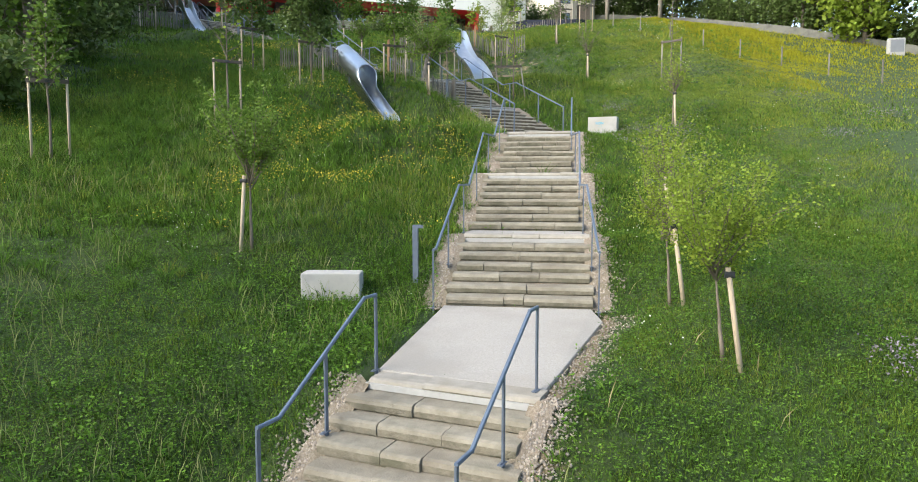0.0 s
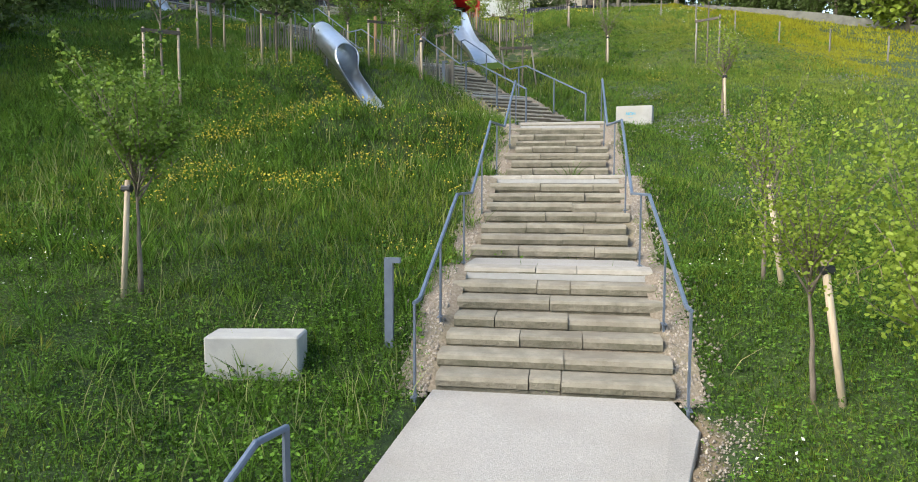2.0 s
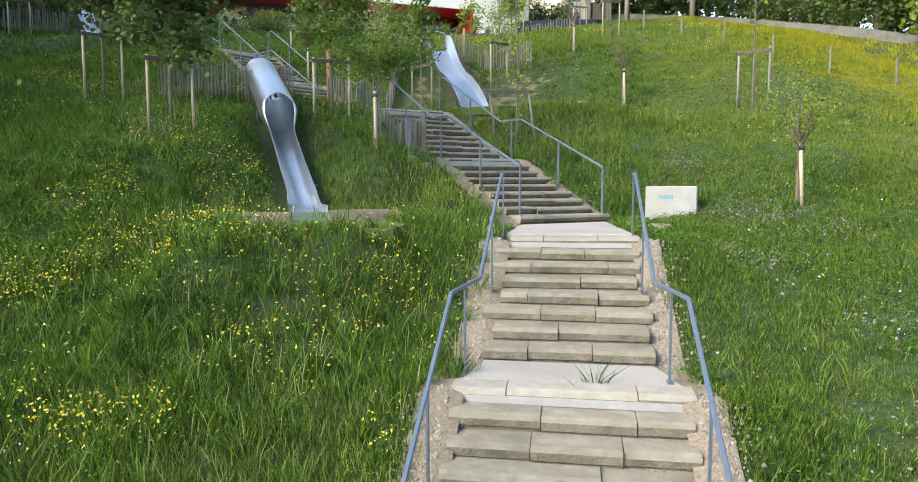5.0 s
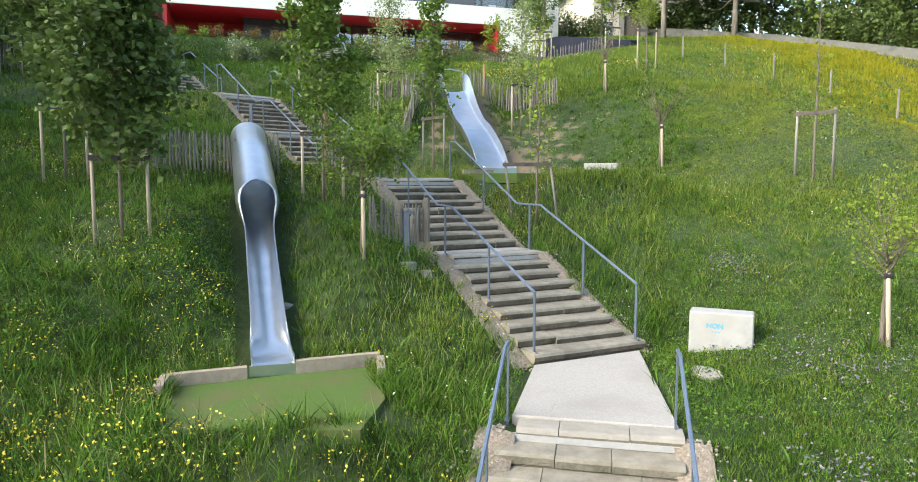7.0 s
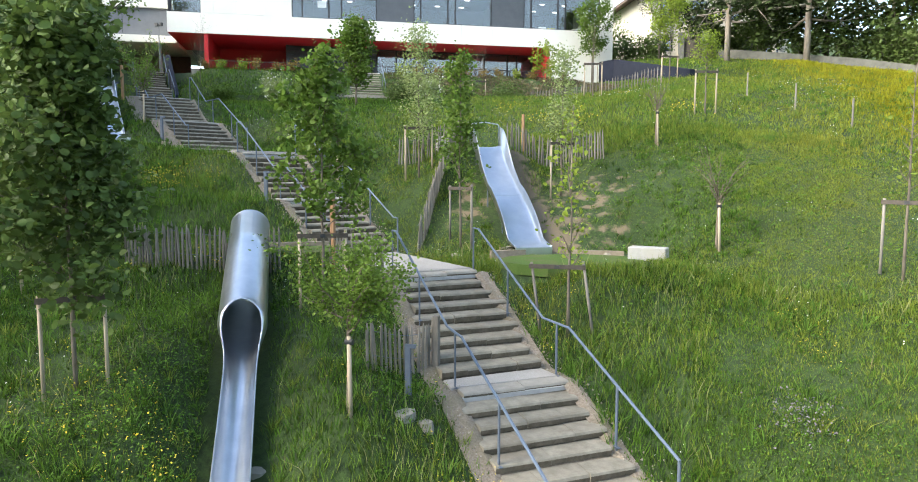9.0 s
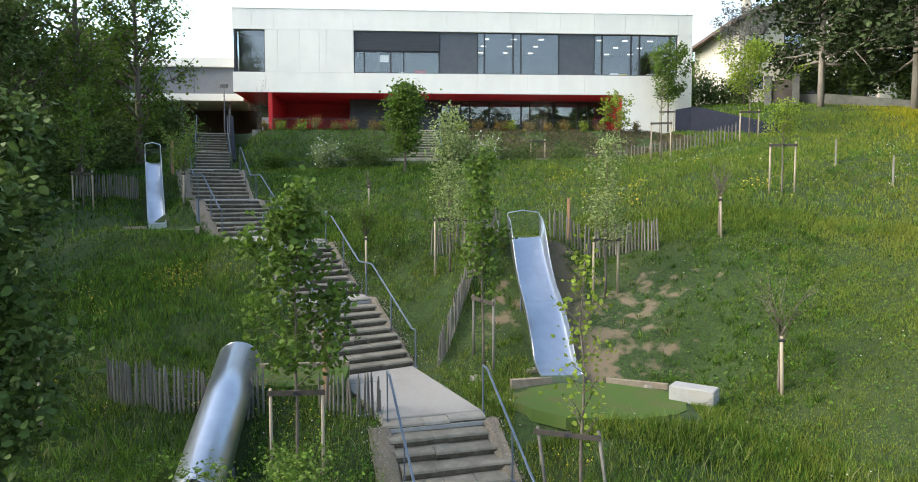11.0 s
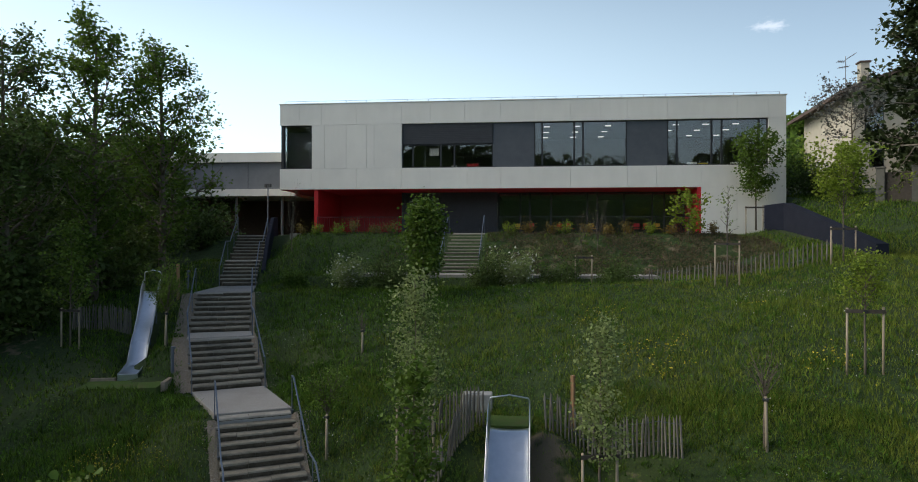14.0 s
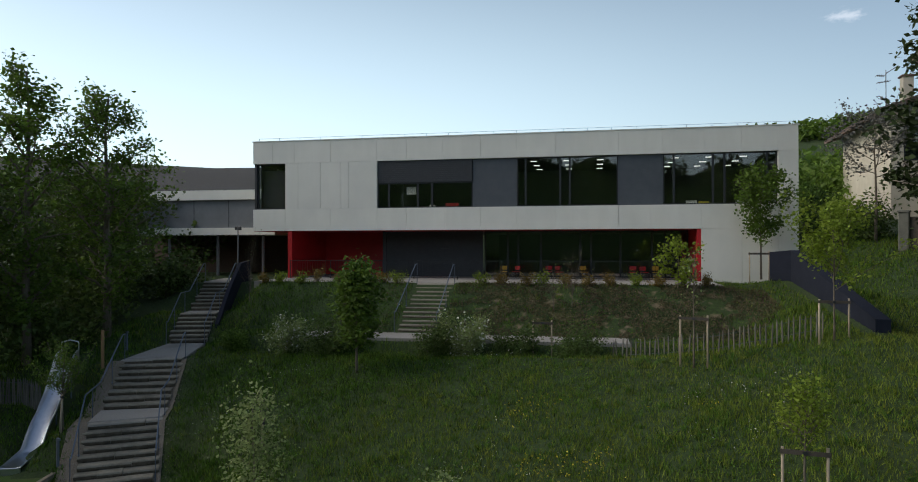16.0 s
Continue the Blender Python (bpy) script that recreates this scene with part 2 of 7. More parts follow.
TUSSOCK = material("tussock_blades", (0.045, 0.115, 0.016), (0.150, 0.250, 0.042), 2.4, 0.55, 0.0, island=0.45, translucent=0.4, spec=0.15)
CLOVER = material("clover_leaves", (0.040, 0.100, 0.011), (0.120, 0.22, 0.026), 2.6, 0.5, 0.0, island=0.65, translucent=0.3, spec=0.15)
DRY_GRASS = material("dry_grass", (0.26, 0.22, 0.10), (0.36, 0.31, 0.16), 3, 0.8, 0.0, island=0.3, translucent=0.3)
SEED_HEAD = material("seed_heads", (0.17, 0.20, 0.07), (0.27, 0.29, 0.12), 2, 0.7, 0.0, island=0.3, translucent=0.4, spec=0.1)
STRIP_GREY = material("grey_strip", (0.30, 0.30, 0.29), (0.36, 0.36, 0.35), 8, 0.7, 0.05, 60)
FLOWER_YELLOW = material("yellow_petals", (0.56, 0.44, 0.025), (0.68, 0.55, 0.05), 3, 0.6, 0.0, island=0.2, translucent=0.2)
FLOWER_WHITE = material("white_petals", (0.62, 0.62, 0.56), (0.72, 0.72, 0.66), 3, 0.6, 0.0, island=0.2, translucent=0.2)
FLOWER_MAUVE = material("mauve_petals", (0.15, 0.14, 0.14), (0.25, 0.215, 0.26), 3, 0.6, 0.0, island=0.3, translucent=0.2)


# ---- mesh helpers ----
class Build:
    """Collects vertices and faces of one mesh."""

    def __init__(self):
        self.v, self.f = [], []

    def add(self, verts, faces):
        k = len(self.v)
        self.v.extend(tuple(p) for p in verts)
        self.f.extend(tuple(k + i for i in face) for face in faces)
        return self

    def box(self, lo, hi, m=None):
        vs = [Vector((x, y, z)) for z in (lo[2], hi[2]) for y in (lo[1], hi[1]) for x in (lo[0], hi[0])]
        if m is not None:
            vs = [m @ p for p in vs]
        return self.add(vs, [(0, 2, 3, 1), (4, 5, 7, 6), (0, 1, 5, 4), (2, 6, 7, 3), (0, 4, 6, 2), (1, 3, 7, 5)])

    def bevel_box(self, lo, hi, c, m=None):
        """A box whose upper edges and uprights are chamfered by c."""
        rings = []
        for z, k in ((lo[2], 0.0), (hi[2] - c, 0.0), (hi[2], c)):
            x0, x1, y0, y1 = lo[0] + k, hi[0] - k, lo[1] + k, hi[1] - k
            rings.append([(x0 + c, y0, z), (x1 - c, y0, z), (x1, y0 + c, z), (x1, y1 - c, z), (x1 - c, y1, z), (x0 + c, y1, z), (x0, y1 - c, z), (x0, y0 + c, z)])
        vs = [Vector(p) for r in rings for p in r]
        if m is not None:
            vs = [m @ p for p in vs]
        faces = [tuple(range(7, -1, -1)), tuple(range(16, 24))]
        for k in (0, 8):
            faces += [(k + i, k + (i + 1) % 8, k + 8 + (i + 1) % 8, k + 8 + i) for i in range(8)]
        return self.add(vs, faces)

    def prism(self, profile, a, b):
        """A closed profile given as two rings of points a and b (functions of the profile point)."""
        k = len(profile)
        vs = [a(p) for p in profile] + [b(p) for p in profile]
        return self.add(vs, [tuple(range(k - 1, -1, -1)), tuple(range(k, 2 * k))] + [(i, (i + 1) % k, k + (i + 1) % k, k + i) for i in range(k)])

    def rod(self, p0, p1, r0, r1=None, seg=8, cap=True):
        return self.tube([p0, p1], [r0, r0 if r1 is None else r1], seg, cap)

    def tube(self, path, radii, seg=8, cap=True, squash=None):
        path = [Vector(p) for p in path]
        k0, side = len(self.v), None
        for i, p in enumerate(path):
            d = (path[min(i + 1, len(path) - 1)] - path[max(i - 1, 0)]).normalized()
            if side is None:
                side = d.cross(Vector((0, 0, 1)) if abs(d.z) < 0.9 else Vector((1, 0, 0))).normalized()
            side = (side - d * side.dot(d)).normalized()
            up = side.cross(d)
            for j in range(seg):
                a = 2 * math.pi * (j + 0.5) / seg
                w, h = (math.cos(a), math.sin(a)) if squash is None else (math.cos(a) * squash, math.sin(a))
                self.v.append(tuple(p + (side * w + up * h) * radii[i]))
        for i in range(len(path) - 1):
            for j in range(seg):
                a, b = k0 + i * seg + j, k0 + i * seg + (j + 1) % seg
                self.f.append((a, b, b + seg, a + seg))
        if cap:
            self.f.append(tuple(k0 + j for j in range(seg - 1, -1, -1)))
            self.f.append(tuple(k0 + (len(path) - 1) * seg + j for j in range(seg)))
        return self

    def mesh(self, name, mat, smooth=False):
        me = bpy.data.meshes.new(name)
        me.from_pydata(self.v, [], self.f)
        me.materials.append(mat)
        if smooth:
            me.shade_smooth()
        return me


def part(name, build, mat, parent, label="", smooth=False):
    ob = new(name, build.mesh(name, mat, smooth) if isinstance(build, Build) else build)
    ob.parent = parent
    if label:
        ob["label"] = label
    return ob


def thing(name, at, label, category, group="", kind=""):
    ob = new(name)
    ob.empty_display_size = 0.2
    ob.location = at
    return tagged(ob, label, category, group, kind)


def single(name, build, mat, label, category, group="", kind="", smooth=False):
    return tagged(new(name, build.mesh(name, mat, smooth)), label, category, group, kind)


def array_mesh(name, verts, faces, mat):
    """A mesh from arrays: verts (n, 3), faces (m, 3 or 4)."""
    me = bpy.data.meshes.new(name)
    k = faces.shape[1]
    me.vertices.add(len(verts))
    me.vertices.foreach_set("co", np.ascontiguousarray(verts, dtype=np.float32).ravel())
    me.loops.add(faces.size)
    me.loops.foreach_set("vertex_index", np.ascontiguousarray(faces, dtype=np.int32).ravel())
    me.polygons.add(len(faces))
    me.polygons.foreach_set("loop_start", np.arange(0, faces.size, k, dtype=np.int32))
    me.materials.append(mat)
    me.update()
    me.validate()
    return me



# ---- the plan: the stair from bottom to top ----
# Flights: foot of the lowest riser (x, y), way up (degrees left of +y), risers, rise, tread, foot z, width
FLIGHTS = [
    dict(foot=(1.22, 7.18), way=-14.0, n=6, rise=0.165, tread=0.33, z=0.63, width=2.26),
    dict(foot=(2.13, 12.47), way=1.0, n=7, rise=0.155, tread=0.335, z=1.93, width=2.52),
    dict(foot=(2.04, 15.62), way=0.6, n=8, rise=0.160, tread=0.34, z=3.02, width=2.36),
    dict(foot=(1.98, 19.15), way=0.6, n=8, rise=0.160, tread=0.37, z=4.30, width=2.02),
    dict(foot=(1.80, 25.12), way=38.5, n=9, rise=0.157, tread=0.40, z=5.62, width=2.15),
    dict(foot=(-0.74, 28.29), way=40.5, n=9, rise=0.168, tread=0.37, z=7.05, width=2.05),
    dict(foot=(-5.80, 33.25), way=56.0, n=9, rise=0.164, tread=0.315, z=8.60, width=2.1),
    dict(foot=(-8.65, 35.15), way=58.0, n=9, rise=0.162, tread=0.29, z=10.08, width=2.1),
    dict(foot=(-13.95, 37.95), way=60.0, n=8, rise=0.165, tread=0.33, z=11.60, width=2.25),
    dict(foot=(-17.45, 40.15), way=51.0, n=8, rise=0.165, tread=0.37, z=12.95, width=2.25),
    dict(foot=(-22.50, 44.77), way=46.5, n=7, rise=0.165, tread=0.33, z=14.28, width=1.65),
    dict(foot=(-24.90, 47.10), way=44.0, n=8, rise=0.165, tread=0.33, z=15.44, width=1.65),
]
for fl in FLIGHTS:
    a = radians(fl["way"])
    fl["d"] = Vector((-math.sin(a), math.cos(a), 0))
    fl["r"] = Vector((math.cos(a), math.sin(a), 0))
    fl["run"] = (fl["n"] - 1) * fl["tread"]
    fl["p0"] = Vector((*fl["foot"], fl["z"]))
    fl["top"] = fl["p0"] + fl["d"] * fl["run"] + Vector((0, 0, fl["n"] * fl["rise"]))

# Centre line of the stair: position, height of the walked surface and half width
SPINE = []
for fl in FLIGHTS:
    hw = fl["width"] / 2
    SPINE.append((fl["p0"].x, fl["p0"].y, fl["p0"].z, hw))
    SPINE.append((fl["top"].x, fl["top"].y, fl["top"].z, hw))
end = FLIGHTS[-1]["top"] + FLIGHTS[-1]["d"] * 3.0
SPINE.append((end.x, end.y, end.z, 1.1))
low = FLIGHTS[0]["p0"] - FLIGHTS[0]["d"] * 8 - Vector((0, 0, 1.6))
SPINE.insert(0, (low.x, low.y, low.z, 1.1))
SPINE = np.array(SPINE)

# The school's frame: u along the front, n into the building
B_AT, B_TURN = Vector((-27.308, 51.386, 0.0)), 28.934
B_MAT = Matrix.Translation(B_AT) @ pose(0, 0, 0, 0, 0, B_TURN)
B_C, B_S = math.cos(radians(B_TURN)), math.sin(radians(B_TURN))


def smooth_step(a, b, x):
    t = np.clip((x - a) / (b - a), 0, 1)
    return t * t * (3 - 2 * t)


BUMPS = ((3.9, 25.8, -0.5, 2.2), (-6.3, 24.3, 0.7, 2.4), (-2.2, 25.4, 0.45, 1.6), (-1.0, 38.0, -0.65, 2.6), (-3.8, 34.6, -0.55, 2.0),
         (1.8, 33.2, -0.45, 2.0), (2.6, 45.5, 0.7, 4.0), (5.0, 11.6, 0.45, 1.8), (-1.8, 51.5, -0.4, 3.0), (1.8, 40.4, 0.4, 2.0), (-15, 25, 0.5, 5.0), (-1.2, 12.2, -0.42, 1.1))
PITS = ((-2.1, 21.75, 30.0, 1.3, 1.1, 5.76), (0.05, 32.8, 20.0, 1.8, 1.3, 8.72), (-6.75, 30.75, 31.0, 1.5, 0.8, 8.95), (-15.95, 35.54, 42.0, 1.2, 0.6, 11.9), (-4.15, 39.35, 27.0, 0.55, 0.5, 11.72))

# top line of the dark wing wall beside the school
WING = ((-2.5, 62.75, 18.36), (-1.55, 62.55, 18.45), (3.05, 54.1, 16.35))

# ground lies below the slides: foot, head and half width
TROUGHS = ((-2.9, 23.1, 5.72, -4.98, 26.55, 7.5, 0.42), (-4.98, 26.55, 7.5, -7.15, 30.05, 9.15, 0.3), (-1.5, 34.5, 8.85, -3.76, 38.62, 11.45, 0.55), (-16.5, 36.0, 11.86, -18.0, 37.25, 11.92, 0.4), (-18.0, 37.25, 11.92, -20.1, 39.0, 14.0, 0.4))


NOSE = 0.34   # depth of the stone row that edges a landing


def corner(fl, at_top, side, ahead=0.0, extra=0.0):
    base = fl["top"] if at_top else fl["p0"]
    return base + fl["r"] * side * (fl["width"] / 2 + extra) + fl["d"] * ahead


def landing_ring(a, b, first=False):
    """Outline of the landing between two flights, counter-clockwise from the left front corner."""
    ring = [corner(a, True, -1, NOSE), corner(a, True, 1, NOSE)]
    if first:
        ring.append(corner(b, False, 1, -0.6, 0.16))
    return ring + [corner(b, False, 1, -0.002), corner(b, False, -1, -0.002)]


def outline(points):
    """Edges of a convex counter-clockwise outline as (x, y, outward x, outward y, length)."""
    out = []
    for p, q in zip(points, points[1:] + points[:1]):
        e = Vector((q.x - p.x, q.y - p.y))
        if e.length > 1e-4:
            out.append((p.x, p.y, e.y / e.length, -e.x / e.length, e.length))
    return out


# footprint of the stair, piece by piece: outline, line of the walked surface, whether it is a flight
FOOTPRINT = []
for k in range(1, len(SPINE) - 1):
    i = (k - 1) // 2
    if k % 2 == 1:
        fl = FLIGHTS[i]
        ring = [corner(fl, False, -1), corner(fl, False, 1), corner(fl, True, 1, NOSE), corner(fl, True, -1, NOSE)]
    elif 0 < k < len(SPINE) - 2:
        ring = landing_ring(FLIGHTS[k // 2 - 1], FLIGHTS[k // 2], k == 2)
    else:
        fl = FLIGHTS[-1]
        ring = [corner(fl, True, -1), corner(fl, True, 1), corner(fl, True, 1, 4.0), corner(fl, True, -1, 4.0)]
    FOOTPRINT.append((outline(ring), SPINE[k], SPINE[k + 1], k % 2 == 1))


def spine_near(x, y, flights=False):
    """Nearest piece of the stair: distance outside its outline, height, zero, and whether it is a flight."""
    best = np.full(x.shape, 1e9)
    z, steps_here = np.zeros_like(x), np.zeros(x.shape, bool)
    for edges, a, b, is_flight in FOOTPRINT:
        ex, ey = [e[0] for e in edges], [e[1] for e in edges]
        here = (x > min(ex) - 2.6) & (x < max(ex) + 2.6) & (y > min(ey) - 2.6) & (y < max(ey) + 2.6)
        if not here.any():
            continue
        px, py = x[here], y[here]
        inner, outer = np.full(px.shape, -1e9), np.full(px.shape, 1e9)
        for ex, ey, ox, oy, long in edges:
            across = (px - ex) * ox + (py - ey) * oy
            along = (py - ey) * ox - (px - ex) * oy
            inner = np.maximum(inner, across)
            outer = np.minimum(outer, np.hypot(across, along - np.clip(along, 0, long)))
        d = np.where(inner > 0, outer, inner)
        dx, dy = b[0] - a[0], b[1] - a[1]
        t = np.clip(((px - a[0]) * dx + (py - a[1]) * dy) / (dx * dx + dy * dy), 0, 1)
        near = d < best[here]
        best[here] = np.where(near, d, best[here])
        z[here] = np.where(near, a[2] + t * (b[2] - a[2]), z[here])
        steps_here[here] = np.where(near, is_flight, steps_here[here])
    return (best, z, 0.0, steps_here) if flights else (best, z, 0.0)


def lumps(x, y, s, seed):
    """Cheap smooth noise in -1..1 from turned sines."""
    out = np.zeros_like(x)
    for k in range(5):
        a, f = seed * 1.7 + k * 2.4, s * (1 + 0.63 * k)
        out += np.sin((x * math.cos(a) + y * math.sin(a)) * f + k * 1.9 + seed) * np.cos((x * math.sin(a * 1.3) - y * math.cos(a * 1.3)) * f * 0.8 + seed * 2.1) / (1 + 0.5 * k)
    return out / 2.2


def ground_z(x, y, carve=True):
    x, y = np.asarray(x, float), np.asarray(y, float)
    px, py = np.clip(x, -28, 22) / 10, (np.clip(y, -2, 58) - 30) / 10
    z = (8.061 - 0.739 * px + 3.374 * py + 0.413 * px**2 + 0.114 * px * py + 0.022 * py**2 - 0.091 * px**2 * py + 0.046 * px * py**2 - 0.033 * py**3 + 0.046 * px**3)
    z = z - 0.2 * np.clip(np.minimum(x, 45) - 9, 0, None) * smooth_step(20, 42, y)
    z = z + 0.12 * np.clip(y - 58, 0, 30) + 0.28 * np.clip(y + 2, -60, 0)
    for bx, by, h, s in BUMPS:
        z = z + h * np.exp(-((x - bx) ** 2 + (y - by) ** 2) / (2 * s * s))
    # far hills
    far = np.hypot(x, y - 30)
    side = smooth_step(-0.9, 0.3, x / (far + 1))
    ahead = smooth_step(-0.25, 0.35, (y - 30) / (far + 1))
    hill = smooth_step(120, 420, far) * (40 + 27 * side) * ahead + smooth_step(150, 480, far) * 22 * (1 - ahead)
    z = z + hill * (1 + 0.13 * lumps(x, y, 0.012, 3))
    z = z + 0.06 * lumps(x, y, 0.9, 1)
    # the school's terrace and the bank below it
    u, n = (x - B_AT.x) * B_C + (y - B_AT.y) * B_S, -(x - B_AT.x) * B_S + (y - B_AT.y) * B_C
    bank = np.interp(n, [-11.5, -9.8, -9.4, -7.6, -4.2, -3.8, 30, 45], [14.05, 14.35, 14.8, 14.9, 16.75, 16.85, 16.9, 18.0])
    inside = smooth_step(-3.5, 1.5, u) * (1 - smooth_step(27.2, 29.5, u)) * smooth_step(-12.0, -10.0, n) * (1 - smooth_step(32, 45, n))
    right = smooth_step(28.2, 29.5, u) * (1 - smooth_step(36, 46, u)) * smooth_step(-12.0, -1.0, n)
    z = z * (1 - inside) + bank * inside + right * 0.9
    left = (1 - smooth_step(-3.5, 0.5, u)) * smooth_step(-16, -11, u) * smooth_step(-2.5, 0.5, n) * (1 - smooth_step(32, 45, n))
    z = z * (1 - left) + 16.8 * left
    # earth against the dark wing wall: low on the bank's side, high behind
    (ax, ay, az), (bx, by, bz) = WING[1], WING[2]
    dx, dy = bx - ax, by - ay
    t = np.clip(((x - ax) * dx + (y - ay) * dy) / (dx * dx + dy * dy), -0.05, 1)
    off = np.hypot(x - ax - t * dx, y - ay - t * dy)
    west = ((x - ax) * dy - (y - ay) * dx) / math.hypot(dx, dy) > -0.36
    line = az + t * (bz - az)
    low_side = line - 1.4 + 1.0 * np.clip(t, 0, 1)
    heap = np.where(west, low_side - 0.22 * off, low_side + (line - 0.12 - low_side) * (1 - smooth_step(0.6, 1.0, t)) - 0.12 * off)
    w = (1 - smooth_step(0.9, 3.6, off)) * np.where(west, 1.0, smooth_step(-0.05, 0.1, t))
    z = z * (1 - w) + heap * w
    for cx, cy, turn, hx, hy, h in PITS:
        c, s = math.cos(radians(turn)), math.sin(radians(turn))
        a, b = (x - cx) * c + (y - cy) * s, -(x - cx) * s + (y - cy) * c
        edge = np.maximum(np.abs(a) - hx, np.abs(b) - hy)
        w = 1 - smooth_step(0.25, 1.9, edge)
        z = z * (1 - w) + (h - 0.02) * w
    for ax, ay, az, bx, by, bz, w0 in TROUGHS:
        dx, dy = bx - ax, by - ay
        t = np.clip(((x - ax) * dx + (y - ay) * dy) / (dx * dx + dy * dy), 0, 1)
        off = np.hypot(x - ax - t * dx, y - ay - t * dy)
        z = np.minimum(z, az + t * (bz - az) + 0.8 * np.clip(off - w0, 0, None) + 4.0 * np.clip(off - 1.6, 0, None))
    if carve:
        d, sz, _ = spine_near(x, y)
        w = 1 - smooth_step(0.25, 2.2, d)
        z = z * (1 - w) + (sz - 0.05) * w
        z = z - 0.42 * (1 - smooth_step(-0.2, 0.02, d))
    return z


def gz(x, y):
    return float(ground_z(np.array([x]), np.array([y]))[0])


# ---- ground ----
def axis_values(lo, hi, step, reach):
    vals = list(np.arange(lo, hi + step / 2, step))
    s, a, b = step, lo, hi
    left, right = [], []
    while a > -reach or b < reach:
        s *= 1.22
        a, b = a - s, b + s
        left.append(a)
        right.append(b)
    return np.array(left[::-1] + vals + right)


gx, gy = axis_values(-36, 22, 0.24, 2600), axis_values(2, 66, 0.24, 2600)
XX, YY = np.meshgrid(gx, gy)
ZZ = ground_z(XX.ravel(), YY.ravel())
nx = len(gx)
idx = np.arange(len(gy) * nx).reshape(len(gy), nx)
quads = np.stack([idx[:-1, :-1], idx[:-1, 1:], idx[1:, 1:], idx[1:, :-1]], -1).reshape(-1, 4)


def ground_material():
    # base green kept very dark to stand in for shadows between the blades
    m = material("meadow_ground", (0.008, 0.020, 0.004), (0.044, 0.082, 0.013), 9.0, 0.95, 1.0, 42, stain=(0.040, 0.058, 0.012), stain_scale=0.18, stain_amount=0.8)
    n, l = m.node_tree.nodes, m.node_tree.links
    b = n["Principled BSDF"]
    green = b.inputs["Base Color"].links[0].from_socket
    at = n.new("ShaderNodeAttribute")
    at.attribute_name = "bare"
    soil = n.new("ShaderNodeTexNoise")
    soil.inputs["Scale"].default_value, soil.inputs["Detail"].default_value = 2.4, 8
    add = n.new("ShaderNodeMath")
    add.operation = "MULTIPLY_ADD"
    add.inputs[1].default_value, add.inputs[2].default_value = 1.6, -1.0
    geo = n.new("ShaderNodeNewGeometry")
    l.new(geo.outputs["Position"], soil.inputs["Vector"])
    l.new(soil.outputs["Fac"], add.inputs[0])
    s2 = n.new("ShaderNodeMath")
    s2.operation = "ADD"
    l.new(add.outputs[0], s2.inputs[0])
    l.new(at.outputs["Fac"], s2.inputs[1])
    r = n.new("ShaderNodeMapRange")
    r.inputs["From Min"].default_value, r.inputs["From Max"].default_value = 0.30, 0.52
    l.new(s2.outputs[0], r.inputs["Value"])
    mx = n.new("ShaderNodeMix")
    mx.data_type = "RGBA"
    mx.inputs["B"].default_value = (0.165, 0.128, 0.08, 1)
    l.new(green, mx.inputs["A"])
    l.new(r.outputs["Result"], mx.inputs["Factor"])
    # tilled land and dark woods of the far hills
    far = n.new("ShaderNodeVectorMath")
    far.operation = "LENGTH"
    l.new(geo.outputs["Position"], far.inputs[0])
    edge = n.new("ShaderNodeMapRange")
    edge.inputs["From Min"].default_value, edge.inputs["From Max"].default_value = 110, 170
    l.new(far.outputs["Value"], edge.inputs["Value"])
    till = n.new("ShaderNodeMix")
    till.data_type = "RGBA"
    till.inputs["B"].default_value = (0.042, 0.037, 0.032, 1)
    l.new(mx.outputs["Result"], till.inputs["A"])
    where = n.new("ShaderNodeSeparateXYZ")
    l.new(geo.outputs["Position"], where.inputs[0])
    west = n.new("ShaderNodeMapRange")
    west.inputs["From Min"].default_value, west.inputs["From Max"].default_value = -90, -130
    l.new(where.outputs["X"], west.inputs["Value"])
    both = n.new("ShaderNodeMath")
    both.operation = "MULTIPLY"
    l.new(edge.outputs["Result"], both.inputs[0])
    l.new(west.outputs["Result"], both.inputs[1])
    l.new(both.outputs[0], till.inputs["Factor"])
    l.new(till.outputs["Result"], b.inputs["Base Color"])
    return m


